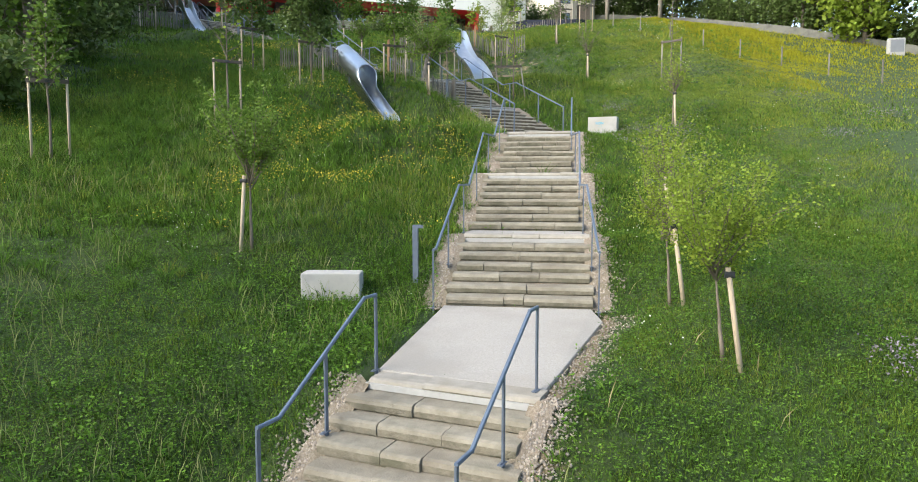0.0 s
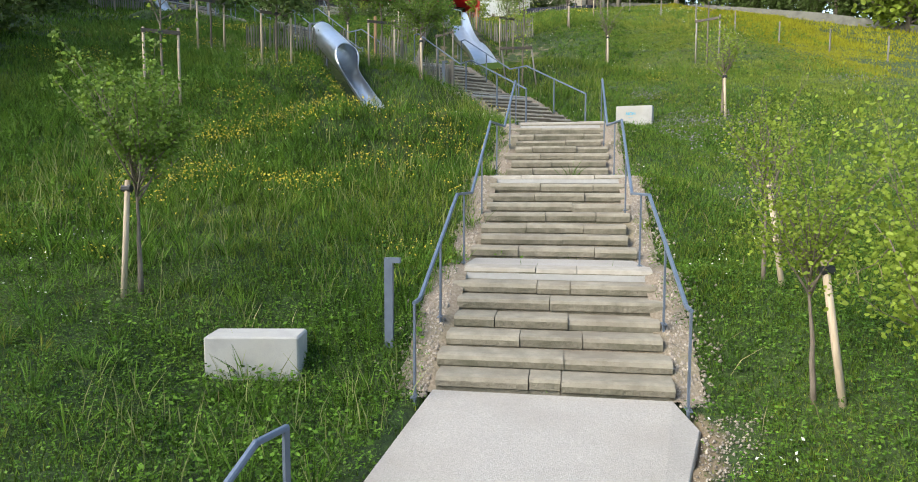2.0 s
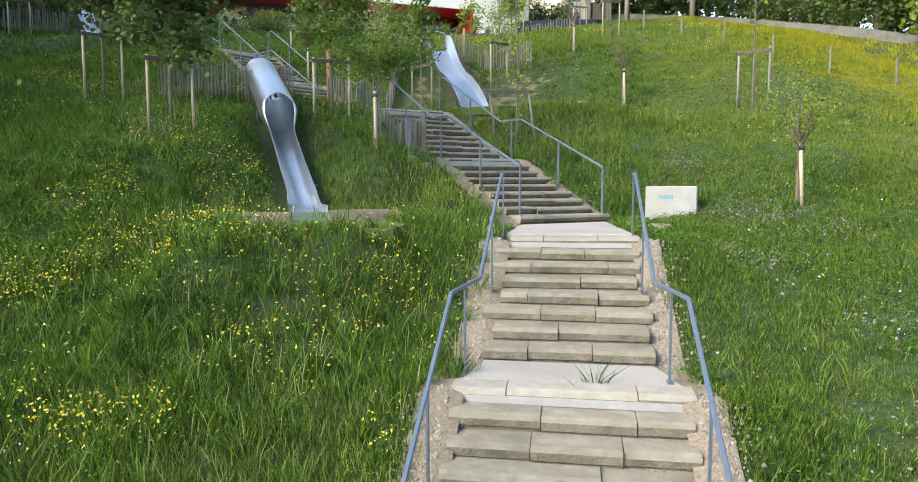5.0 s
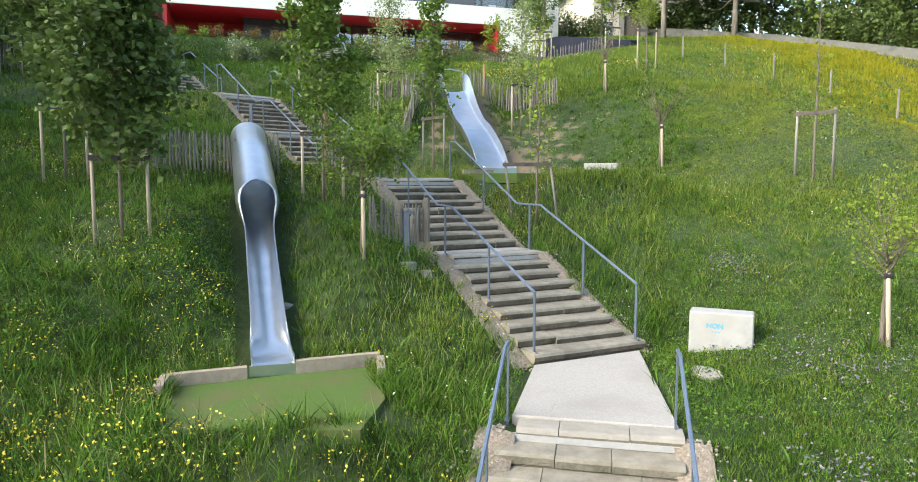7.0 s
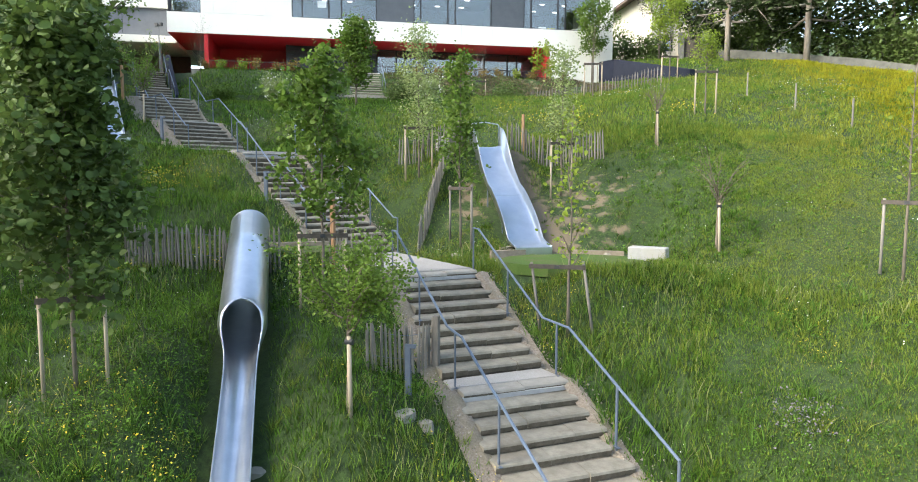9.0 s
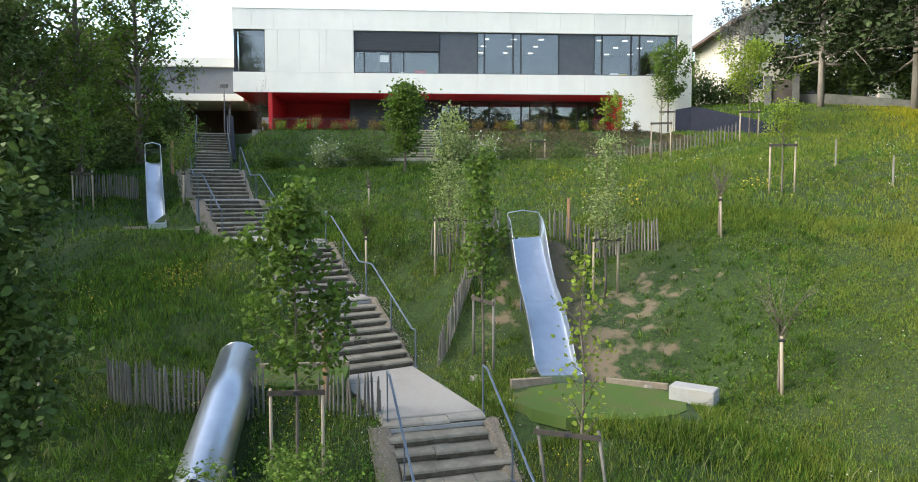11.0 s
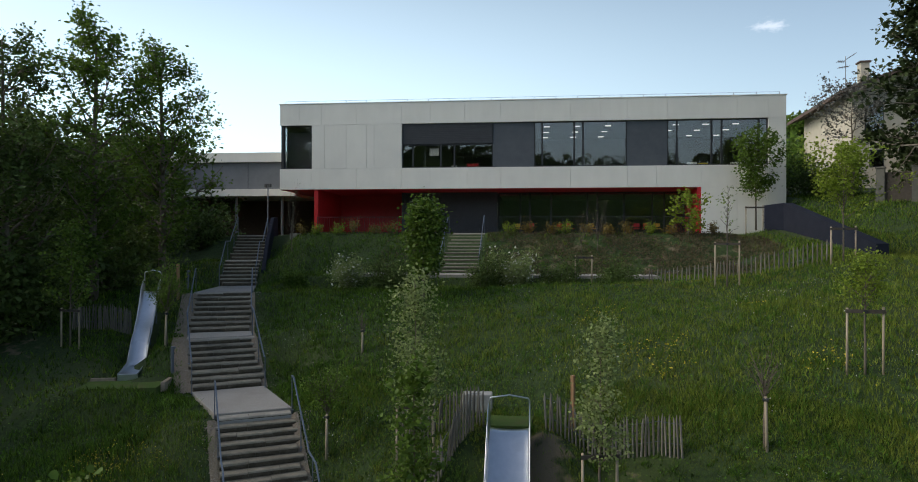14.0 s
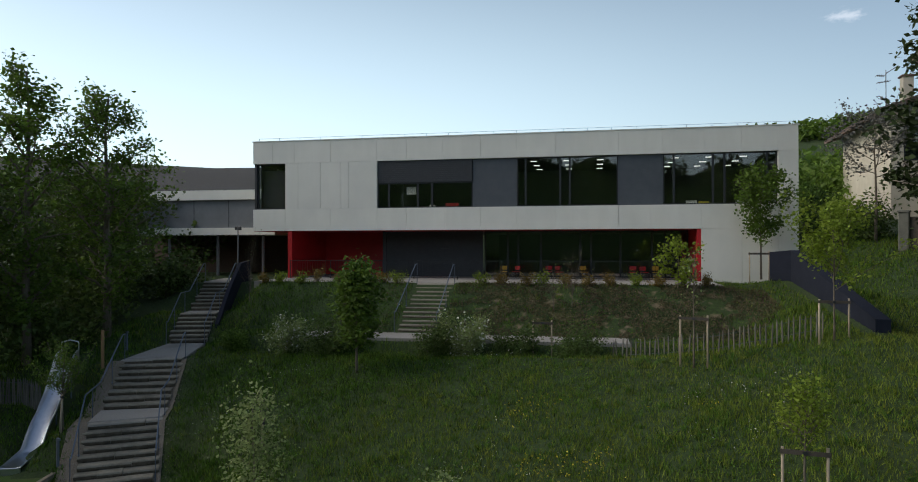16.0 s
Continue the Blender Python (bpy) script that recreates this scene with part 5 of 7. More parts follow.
# tied trees on the left slope
for x, y, gap, turn, h, tr in (
    (-9.35, 15.55, 0.8, 32, 2.0, dict(height=3.6, crown_low=1.7, width=1.1, leaves=500, mat=LEAF_GREEN)),
    (-7.25, 20.2, 0.75, 35, 1.85, dict(height=3.7, crown_low=1.7, width=1.1, leaves=60, mat=LEAF_YELLOW)),
    (-6.1, 23.95, 0.85, 43, 1.5, dict(height=5.4, crown_low=1.25, width=2.1, leaves=5400, mat=LEAF_DARK)),
    (-9.6, 26.6, 0.85, 43, 1.75, dict(height=6.2, crown_low=1.5, width=2.2, leaves=3600, leaf=0.13, mat=LEAF_DARK)),
    (-4.25, 28.2, 0.9, 30, 1.6, dict(height=4.7, crown_low=1.5, width=2.0, leaves=2450, leaf=0.11, mat=LEAF_GREEN)),
    (-3.25, 34.25, 1.1, -40, 1.75, dict(height=5.2, crown_low=1.8, width=1.2, leaves=1500, mat=LEAF_GREEN)),
    (-5.6, 37.2, 0.9, 35, 1.7, dict(height=4.6, crown_low=1.1, width=1.4, leaves=2500, leaf=0.07, mat=LEAF_PALE)),
    (-1.0, 37.75, 0.75, 40, 1.75, dict(height=4.3, crown_low=1.4, width=1.2, leaves=1700, leaf=0.07, mat=LEAF_PALE)),
    (0.4, 29.95, 1.05, 5, 1.55, dict(height=4.6, crown_low=1.4, width=0.9, leaves=300, leaf=0.085, mat=LEAF_YELLOW)),
    (7.07, 32.5, 0.88, -32, 1.75, dict(height=4.4, crown_low=1.9, width=0.5, leaves=40, mat=LEAF_YELLOW)),
    (3.45, 43.6, 0.8, 20, 1.65, dict(height=2.6, crown_low=1.6, width=1.0, leaves=600, leaf=0.06, mat=LEAF_YELLOW)),
    (-1.55, 50.9, 0.85, 10, 1.7, dict(height=3.6, crown_low=1.9, width=0.7, leaves=25, mat=LEAF_PALE)),
    (2.05, 53.25, 0.85, 25, 1.35, dict(height=3.75, crown_low=1.6, width=3.6, leaves=1300, leaf=0.10, mat=LEAF_YELLOW)),
    (-20.53, 36.12, 0.84, 16, 1.45, dict(height=4.2, crown_low=1.3, width=1.7, leaves=1100, leaf=0.115, mat=LEAF_FRESH)),
):
    words = {LEAF_DARK: "young dark green tree", LEAF_GREEN: "young leafy green tree", LEAF_YELLOW: "young yellow-green tree", LEAF_PALE: "young pale-leaved tree", LEAF_FRESH: "young fresh green tree"}[tr["mat"]]
    tree(x, y, tr["height"] + 0.25, tr["crown_low"], tr["width"], int(tr["leaves"] * (1.15 if y < 27 else 1.1 if y < 40 else 2.4)), tr.get("leaf", 0.10 if tr["leaves"] < 4000 else 0.125), tr["mat"], words + (" with dense crown" if tr["leaves"] > 1900 else " with sparse crown") + " between stakes",
         int(100 + x * 7 + y * 13) % 997, shape="narrow", limbs=20, trunk_r=0.032, group="staked young trees", spread=0.15 if tr["leaves"] < 2500 else 0.22)
    if (x, y) == (0.4, 29.95):
        stakes_pair(x, y, gap, turn, h, "pair of leaning weathered stakes with a dark crossbar", 0.24, GREY_WOOD)
    else:
        stakes_pair(x, y, gap, turn, h, mat=GREY_WOOD if turn < 0 else None)
# small fruit trees with one stake
for k, (x, y, h, w, n, mt, lab) in enumerate((
    (6.3, 25.45, 2.45, 1.9, 420, LEAF_YELLOW, "small nearly bare fruit tree on the meadow"),
    (3.46, 34.15, 2.6, 1.4, 260, LEAF_GREEN, "small sparse fruit tree on the meadow"),
    (1.79, 40.25, 2.3, 0.8, 40, LEAF_GREEN, "bare young tree with one stake"),
    (-2.2, 25.2, 2.0, 1.9, 2500, LEAF_FRESH, "small bushy green tree beside the stair"),
    (-8.5, 37.05, 2.4, 1.2, 900, LEAF_FRESH, "small leafy young tree beside the stair"),
    (-10.9, 41.0, 1.3, 0.4, 30, LEAF_GREEN, "thin sapling on the meadow"),
    (-16.9, 37.6, 3.0, 1.8, 1300, LEAF_FRESH, "small leafy tree beside the narrow slide"),
)):
    tree(x, y, h, (1.15 if h > 1.9 else 0.85) if h > 1.6 else 0.6, w, int(n * 2.2), 0.05, mt, lab, 41 + k, limbs=15, shape="vase" if k != 3 else "oval", trunk_r=0.042, spread=0.10)
    single_stake(x + 0.07, y - 0.1, -0.05, 0.08, min(1.2, h * 0.6))
# trees before the school
tree(-11.9, 45.6, 3.9, 0.9, 1.55, 3800, 0.13, LEAF_GREEN, "round-crowned bright green tree below the terrace", 61, limbs=26, shape="oval", trunk_r=0.05, spread=0.2)
tree(-3.0, 63.1, 4.9, 1.5, 2.4, 3600, 0.125, LEAF_GREEN, "dense green tree on stakes against the white wall", 62, limbs=18, trunk_r=0.05, spread=0.2, z=17.2)
stakes_pair(-3.05, 63.0, 0.85, 20, 1.5)
tree(-5.3, 58.8, 2.6, 0.7, 2.0, 700, 0.13, LEAF_YELLOW, "sparse yellow-green tree before the red wall", 63, limbs=16, trunk_r=0.03, z=16.2)
for k, (u, n_, h) in enumerate(((2.7, -5.5, 3.4), (18.2, -5.6, 3.2), (17.4, -5.9, 2.4))):
    p = B_MAT @ Vector((u, n_, 0))
    tree(p.x, p.y, h, 0.5, 0.9, 25, 0.06, LEAF_PALE, "bare thin-stemmed young tree on the bank", 71 + k, limbs=12, shape="vase", trunk_r=0.02)

p = B_MAT @ Vector((17.2, -9.9, 0))
stakes_pair(p.x, p.y, 0.7, 30, 1.5)
tree(1.2, 66.5, 6.0, 2.9, 4.4, 2600, 0.11, LEAF_GREY, "grey-green open-crowned tree before the house", 77, name="tree", trunk_r=0.07, limbs=15, twig=5, spread=0.17)
for k, (x, y) in enumerate(((8.0, 67.5), (11.5, 65.5), (14.5, 63.0), (17.5, 60.0), (20.5, 57.0), (23.5, 53.0), (26.5, 50.0), (29.5, 46.5), (33.0, 42.5), (36.0, 38.0))):
    tree(x, y, 8.0 + (k * 5 % 3), 0.4, 5.6, 4600, 0.30, LEAF_DARK, "dark dense woodland tree behind the boundary wall", 281 + k, name="tree", trunk_r=0.14, limbs=26, twig=3, spread=0.5)

# big trees of the left edge, of the right and behind
# trees over 10 m below y 31: unseen, added to shade the meadow
for k, (x, y, h, w, n) in enumerate(((-24.6, 39.0, 26.2 - gz(-24.6, 39.0), 3.9, 4000), (-27.9, 36.8, 25.4 - gz(-27.9, 36.8), 4.3, 4400), (-24.5, 35.6, 7.5, 5.0, 6500), (-24.7, 42.2, 25.7 - gz(-24.7, 42.2), 4.3, 4400), (-30.0, 44.0, 21.6 - gz(-30.0, 44.0), 5.5, 4000),
                                     (-25.5, 30.0, 13.0, 6.5, 6000), (-27.5, 31.5, 10.5, 6.5, 5200), (-20.0, 24.5, 9.0, 6.0, 7000), (-25.5, 25.5, 14.0, 7.5, 6500), (-14.2, 20.5, 7.0, 4.0, 5500), (-17.5, 17.0, 9.0, 6.0, 7000), (-36, 40, 22.0 - gz(-36, 40), 8, 6000), (-38, 46, 22.0 - gz(-38, 46), 6, 6000), (-11.5, 1.5, 11, 7, 5000), (-21.0, 20.0, 13, 8, 6000), (-38.0, 58.0, 3.6, 6, 3000), (-43.0, 61.0, 3.6, 6, 3000), (-36.0, 52.5, 3.4, 5, 3000), (-45.0, 54.0, 3.6, 6, 3000))):
    tree(x, y, h, h * 0.12, w, n * 2 if k < 5 else n if k in (11, 12) else n // 2, 0.17 if k < 5 else 0.27, LEAF_DARK if k % 3 else LEAF_GREEN, "tall dense deciduous tree at the meadow's edge, some unseen and added for shade", 201 + k, name="tree", trunk_r=0.17, limbs=34, twig=5 if k < 5 else 3, spread=0.26, clumps=0.45 if k < 5 else 1.0)
for k, (x, y, h, w) in enumerate(((5.4, 62.8, 15.0, 7.5), (9.6, 60.8, 16.0, 7.5))):
    tree(x, y, h, h * 0.15, w, 12000, 0.28, LEAF_CONIFER, "tall dark conifer with drooping boughs", 231 + k, name="conifer", trunk_r=0.17, limbs=60, twig=5, shape="cone", spread=0.28, bark=PALE_BARK)
for k, (x, y, h, w, mt) in enumerate(((21.5, 50.5, 6.0, 6.0, LEAF_YELLOW), (19.0, 55.0, 7.5, 6.0, LEAF_DARK), (27.0, 48.0, 7.0, 6.0, LEAF_DARK), (17.0, 62.0, 9.0, 7.0, LEAF_DARK), (24.0, 60.0, 10.0, 8.0, LEAF_DARK), (30.0, 55.0, 10.0, 8.0, LEAF_DARK), (31.0, 45.0, 9.0, 7.0, LEAF_DARK), (20, 70, 11, 8, LEAF_DARK))):
    tree(x, y, h, h * 0.08, w, 5000, 0.28, mt, "leafy tree at the upper edge of the meadow", 251 + k, name="tree", trunk_r=0.14, limbs=26, twig=3, spread=0.45)


def shrub(x, y, r, h, n, mat, label, seed, leaf=0.08, z=None):
    g = np.random.default_rng(seed)
    z = gz(x, y) if z is None else z
    ob = thing("shrub", (x, y, z), label, "shrub", "shrubs")
    wood, tips = Build(), []
    for k in range(14):
        a = g.uniform(0, 6.28)
        d = Vector((math.cos(a) * g.uniform(0.3, 1.0), math.sin(a) * g.uniform(0.3, 1.0), g.uniform(0.6, 1.2) * h / r * 0.7))
        pts = grow(g, wood, Vector((0, 0, -0.05)), d, math.hypot(r, h) * g.uniform(0.5, 0.95), 0.014, 0.004, 0.15, 4, 5)
        tips += pts[2:]
    part("branching", wood, BARK, ob)
    t = np.array([tuple(q) for q in tips])
    c = t[g.integers(0, len(t), n)] + g.normal(size=(n, 3)) * 0.2 * r
    c[:, 2] = np.abs(c[:, 2]) + 0.03
    part("foliage", leaf_cloud("foliage", c, leaf, mat, seed), mat, ob)
    if "blossom" in label:
        d = t[g.integers(0, len(t), 260)] + g.normal(size=(260, 3)) * 0.24 * r
        d[:, 2] = np.abs(d[:, 2]) + 0.1
        part("blossom", leaf_cloud("blossom", d, 0.1, FLOWER_WHITE, seed + 5), FLOWER_WHITE, ob, "small white blossom")
    return ob


for k, (u, n_, r, h, mt, lab) in enumerate((
    (4.4, -9.8, 0.6, 0.5, LEAF_GREEN, "low leafy green shrub"), (6.9, -9.9, 0.72, 1.15, LEAF_PALE, "grey-green shrub with white blossom"), (8.8, -10.0, 0.95, 0.95, LEAF_DARK, "low dark green shrub"),
    (12.9, -10.1, 0.9, 1.0, LEAF_DARK, "low dark green shrub"), (14.2, -10.0, 0.9, 1.25, LEAF_PALE, "grey-green shrub with white blossom"), (16.2, -10.2, 0.85, 0.8, LEAF_DARK, "low dark green shrub"),
    (18.6, -10.3, 1.15, 0.8, LEAF_DARK, "low spreading dark shrub"))):
    p = B_MAT @ Vector((u, n_, 0))
    shrub(p.x, p.y, r * 1.15, h * 1.3, int(4200 * r + 1000), mt, lab, 301 + k, 0.08)
g0 = np.random.default_rng(17)
for k in range(22):
    u = 2.6 + k * 1.02 + g0.uniform(-0.2, 0.2)
    if 10.3 < u < 12.9:
        continue
    p = B_MAT @ Vector((u, -3.9 + g0.uniform(-0.15, 0.15), 0))
    shrub(p.x, p.y, 0.42, g0.uniform(0.45, 0.85), 420, LEAF_RUST if g0.random() < 0.55 else LEAF_YELLOW, "small rust and yellow shrub along the terrace edge", 331 + k, 0.075)
for k in range(9):
    x, y = 14.5 + k * 1.7, 59.5 - 1.45 * k
    shrub(x, y, 1.3, 2.2, 1500, LEAF_DARK, "clipped dark hedge bush at the meadow's edge", 371 + k, 0.14)
for k, (x, y, r, h) in enumerate(((-23.4, 34.6, 1.8, 2.2), (-23.8, 33.4, 2.2, 2.6), (-24.5, 36.2, 2.2, 2.6), (-25.2, 40.0, 2.0, 2.2), (-27.5, 42.5, 2.0, 2.0), (-24.0, 30.5, 2.2, 2.6), (-19.0, 29.5, 1.8, 2.2), (-15.5, 23.0, 1.8, 2.2), (-13.0, 17.5, 1.5, 1.8), (-29.0, 47.0, 2.0, 2.2), (-30.5, 40.5, 2.8, 4.2), (-34.0, 42.5, 3.2, 5.0), (-28.5, 38.5, 2.6, 3.8), (-37.0, 46.5, 3.2, 5.0), (-32.0, 45.5, 2.6, 3.6))):
    shrub(x, y, r, h, 2600, LEAF_DARK, "dense dark undergrowth below the trees", 391 + k, 0.2)


# ---- paling fences ----
def paling(points, height, label, gap=0.092, seed=1, mat=GREY_WOOD):
    """Split pales wired together along a line of points."""
    g = np.random.default_rng(seed)
    pts = [Vector((*p, 0)) for p in points]
    x0, y0 = points[0]
    z0 = gz(x0, y0)
    ob = thing("paling_fence", (x0, y0, z0), label, "fence", "paling fences")
    base = Build().tube([Vector((0, 0, 0)), Vector((0.01, 0.002, height * 0.88)), Vector((0.012, 0.0, height))], [0.028, 0.026, 0.008], 5)
    alt = Build().tube([Vector((0, 0, 0)), Vector((-0.008, 0.004, height * 0.8)), Vector((-0.012, 0.0, height * 0.93))], [0.025, 0.028, 0.010], 5)
    meshes = [base.mesh("pale", mat), alt.mesh("pale", mat)]
    wires = {0.3: [], 0.75: []}
    for a, b in zip(pts[:-1], pts[1:]):
        n = max(1, int((b - a).length / gap))
        for k in range(n):
            p = a.lerp(b, k / n)
            z = gz(p.x, p.y)
            o = part("pale", meshes[int(g.integers(2))], mat, ob)
            o.location = (p.x - x0, p.y - y0, z - z0 - 0.06)
            o.rotation_euler = (g.normal() * 0.03, g.normal() * 0.035, g.uniform(0, 6.28))
            for f in wires:
                wires[f].append(Vector((p.x - x0, p.y - y0, z - z0 + height * f)))
    for f, line in wires.items():
        part("wire", Build().tube(line, [0.006] * len(line), 4), STEEL_BLUE, ob, "twisted galvanised wire")
    return ob


paling(((-9.2, 28.3), (-7.6, 28.2), (-6.3, 28.75), (-5.75, 29.2)), 1.0, "weathered split-chestnut paling fence beside the tube slide", seed=1)
paling(((-4.9, 29.75), (-4.2, 30.0), (-3.9, 30.6)), 1.0, "weathered split-chestnut paling fence beside the landing", seed=2)
paling(((-2.6, 26.7), (-2.0, 27.6), (-1.75, 28.1)), 0.95, "short weathered paling fence beside the turning stair", seed=3)
paling(((-6.6, 37.9), (-5.4, 38.55), (-4.5, 38.75)), 1.05, "weathered paling fence above the wide slide", seed=4)
paling(((-3.1, 39.3), (-1.9, 39.6), (-0.5, 40.0), (0.2, 39.9)), 1.05, "weathered paling fence above the bare bank", seed=5)
paling(((-4.55, 34.3), (-4.6, 35.4), (-4.75, 36.8), (-4.55, 38.3)), 1.0, "weathered paling fence beside the wide slide", seed=6)
paling(((-19.7, 37.9), (-20.9, 37.7), (-22.2, 36.9)), 1.05, "weathered paling fence below the trees", seed=7)
f0, f1, f2 = (B_MAT @ Vector(p) for p in ((19.8, -10.6, 0), (23.5, -11.3, 0), (26.6, -12.0, 0)))
paling(((f0.x, f0.y), (f1.x, f1.y), (f2.x, f2.y)), 0.95, "weathered paling fence along the upper meadow", gap=0.16, seed=8)


def marker_post(x, y, h, mat, label, name="timber_post", r=0.05):
    z = gz(x, y)
    ob = tagged(new(name, Build().bevel_box((-r, -r, -0.2), (r, r, h), 0.012).mesh(name, mat)), label, "post")
    ob.location = (x, y, z)
    return ob


ORANGE_WOOD = material("new_timber", (0.27, 0.15, 0.07), (0.36, 0.21, 0.11), 7, 0.7, 0.2, 60, stretch=(1, 1, 0.2))
marker_post(-2.75, 40.1, 1.4, ORANGE_WOOD, "reddish new timber marker post behind the fence")
marker_post(-5.05, 30.15, 1.65, ORANGE_WOOD, "reddish new timber marker post beside the landing")
marker_post(-1.75, 27.9, 1.0, GREY_WOOD, "grey timber end post of the paling fence", r=0.06)
marker_post(-20.36, 40.24, 1.45, ORANGE_WOOD, "reddish new timber marker post near the stair head")
# flat stones beside the slide and the stair
for k, (x, y, s) in enumerate(((-3.1, 33.6, 0.3), (-1.6, 25.9, 0.3), (-1.3, 26.0, 0.24), (-1.95, 34.3, 0.25), (3.6, 24.6, 0.35), (-3.4, 24.5, 0.22), (0.8, 34.4, 0.3))):
    g = np.random.default_rng(500 + k)
    b = Build()
    ring = [(math.cos(i * 0.785) * s * g.uniform(0.75, 1.1), math.sin(i * 0.785) * s * 0.7 * g.uniform(0.75, 1.1)) for i in range(8)]
    b.prism(ring, lambda p: Vector((p[0], p[1], -0.1)), lambda p: Vector((p[0] * 0.85, p[1] * 0.85, 0.08)))
    ob = tagged(new("flat_stone", b.mesh("flat_stone", STONE_PALE)), "flat pale stone lying in the grass", "stone", "loose stones")
    ob.location, ob.rotation_euler = (x, y, gz(x, y) - 0.03), (0.05, 0.08, k * 1.3)

# ---- house behind on the right ----
house = thing("house", (-0.2, 77.9, 20.7), "beige two-storey house with brown gable roof and balcony", "house")
house.rotation_euler = (0, 0, radians(24))
hb = Build().prism([(0.5, -2.5), (13, -2.5), (13, 6.0), (6.5, 8.3), (0.5, 6.177)], lambda p: Vector((p[0], 0, p[1])), lambda p: Vector((p[0], 11, p[1])))
part("wall", hb, BEIGE_WALL, house)
rb = Build()
for s, (x0, x1) in ((0, (-0.6, 6.5)), (1, (13.6, 6.5))):
    za, zb = 8.35 - 7.1 * 2.3 / 6.5, 8.35
    rb.add([Vector((x0, -1.4, za)), Vector((x1, -1.4, zb)), Vector((x1, 12, zb)), Vector((x0, 12, za)), Vector((x0, -1.4, za + 0.25)), Vector((x1, -1.4, zb + 0.25)), Vector((x1, 12, zb + 0.25)), Vector((x0, 12, za + 0.25))],
           [(3, 2, 1, 0), (4, 5, 6, 7), (0, 1, 5, 4), (1, 2, 6, 5), (2, 3, 7, 6), (3, 0, 4, 7)])
part("roof", rb, ROOF_TILE, house, "brown tiled gable roof")
part("chimney", Build().bevel_box((2.65, 4.8, 6.8), (3.3, 5.45, 9.3), 0.03), BEIGE_WALL, house, "rendered chimney")
part("chimney_cap", Build().bevel_box((2.55, 4.7, 9.3), (3.4, 5.55, 9.42), 0.03), ROOF_TILE, house)
aer = Build().rod((1.7, 5.0, 6.2), (1.7, 5.0, 9.85), 0.028, seg=6)
for z, x0, x1, tilt_ in ((9.62, 1.72, 2.35, 0.4), (9.5, 1.15, 1.6, -0.06), (9.0, 1.2, 1.9, 0.08)):
    aer.rod((x0, 5.0, z), (x1, 5.0, z + tilt_), 0.03, seg=5)
    for k in range(5):
        f = k / 4
        aer.rod((x0 + (x1 - x0) * f, 4.7, z + tilt_ * f), (x0 + (x1 - x0) * f, 5.3, z + tilt_ * f), 0.02, seg=4)
part("aerial", aer, GREY_METAL, house, "roof aerial on a mast")
part("balcony_slab", Build().box((3.4, -1.5, 2.75), (12.6, 0, 3.0)), BEIGE_WALL, house)
for x in (3.6, 7.2, 10.8):
    part("column", Build().bevel_box((x, -1.42, -2.5), (x + 0.32, -1.1, 2.75), 0.02), BEIGE_WALL, house, "square rendered column under the balcony")
# flat dark panel stands in for the shade under the balcony
part("under_balcony_dark", Build().box((4.2, -0.05, -2.3), (10.4, 0.02, 2.1)), FRAME_DARK, house, "dark flat panel for the shade below the balcony")
for k in range(9):
    part("stair_tread", Build().box((0.7 + k * 0.3, -1.15, -1.6 + k * 0.18), (1.02 + k * 0.3, -0.01, -1.42 + k * 0.18)), BEIGE_WALL, house)
part("stair_parapet", Build().prism([(0.6, -2.4), (3.5, -2.4), (3.5, 0.85), (3.3, 0.85), (0.6, -0.75)], lambda p: Vector((p[0], -1.3, p[1])), lambda p: Vector((p[0], -1.16, p[1]))), BEIGE_WALL, house, "sloping rendered parapet of the outer stair")
for k in range(4):
    part("stacked_board", Build().box((3.0, -1.75, 0.9 + k * 0.16), (4.6, -1.6, 1.0 + k * 0.16)), TIMBER, house)
for k in range(31):
    part("baluster", Build().box((3.45 + k * 0.3, -1.46, 3.0), (3.5 + k * 0.3, -1.42, 3.9)), FRAME_DARK, house)
part("balcony_rail", Build().box((3.4, -1.48, 3.9), (12.6, -1.40, 3.97)), FRAME_DARK, house)
for x0, z0, w, h in ((1.2, 3.1, 1.2, 2.1), (4.0, 3.1, 1.4, 2.1), (7.3, 3.7, 1.1, 1.3), (1.5, 0.9, 0.9, 1.2), (10.9, 0.9, 1.2, 1.2)):
    w_ = part("window", Build().box((x0, -0.03, z0), (x0 + w, 0.02, z0 + h)), FRAME_DARK, house, "dark framed window")
    part("pane", Build().box((x0 + 0.07, -0.04, z0 + 0.07), (x0 + w - 0.07, -0.031, z0 + h - 0.07)), GLASS, w_)
# boundary wall and wire fence at the upper edge of the meadow
bw = Build()
line = [(2.5, 65.5), (6.0, 64.0), (12.0, 60.0), (18.0, 54.5), (24.0, 47.5), (30.0, 40.0)]
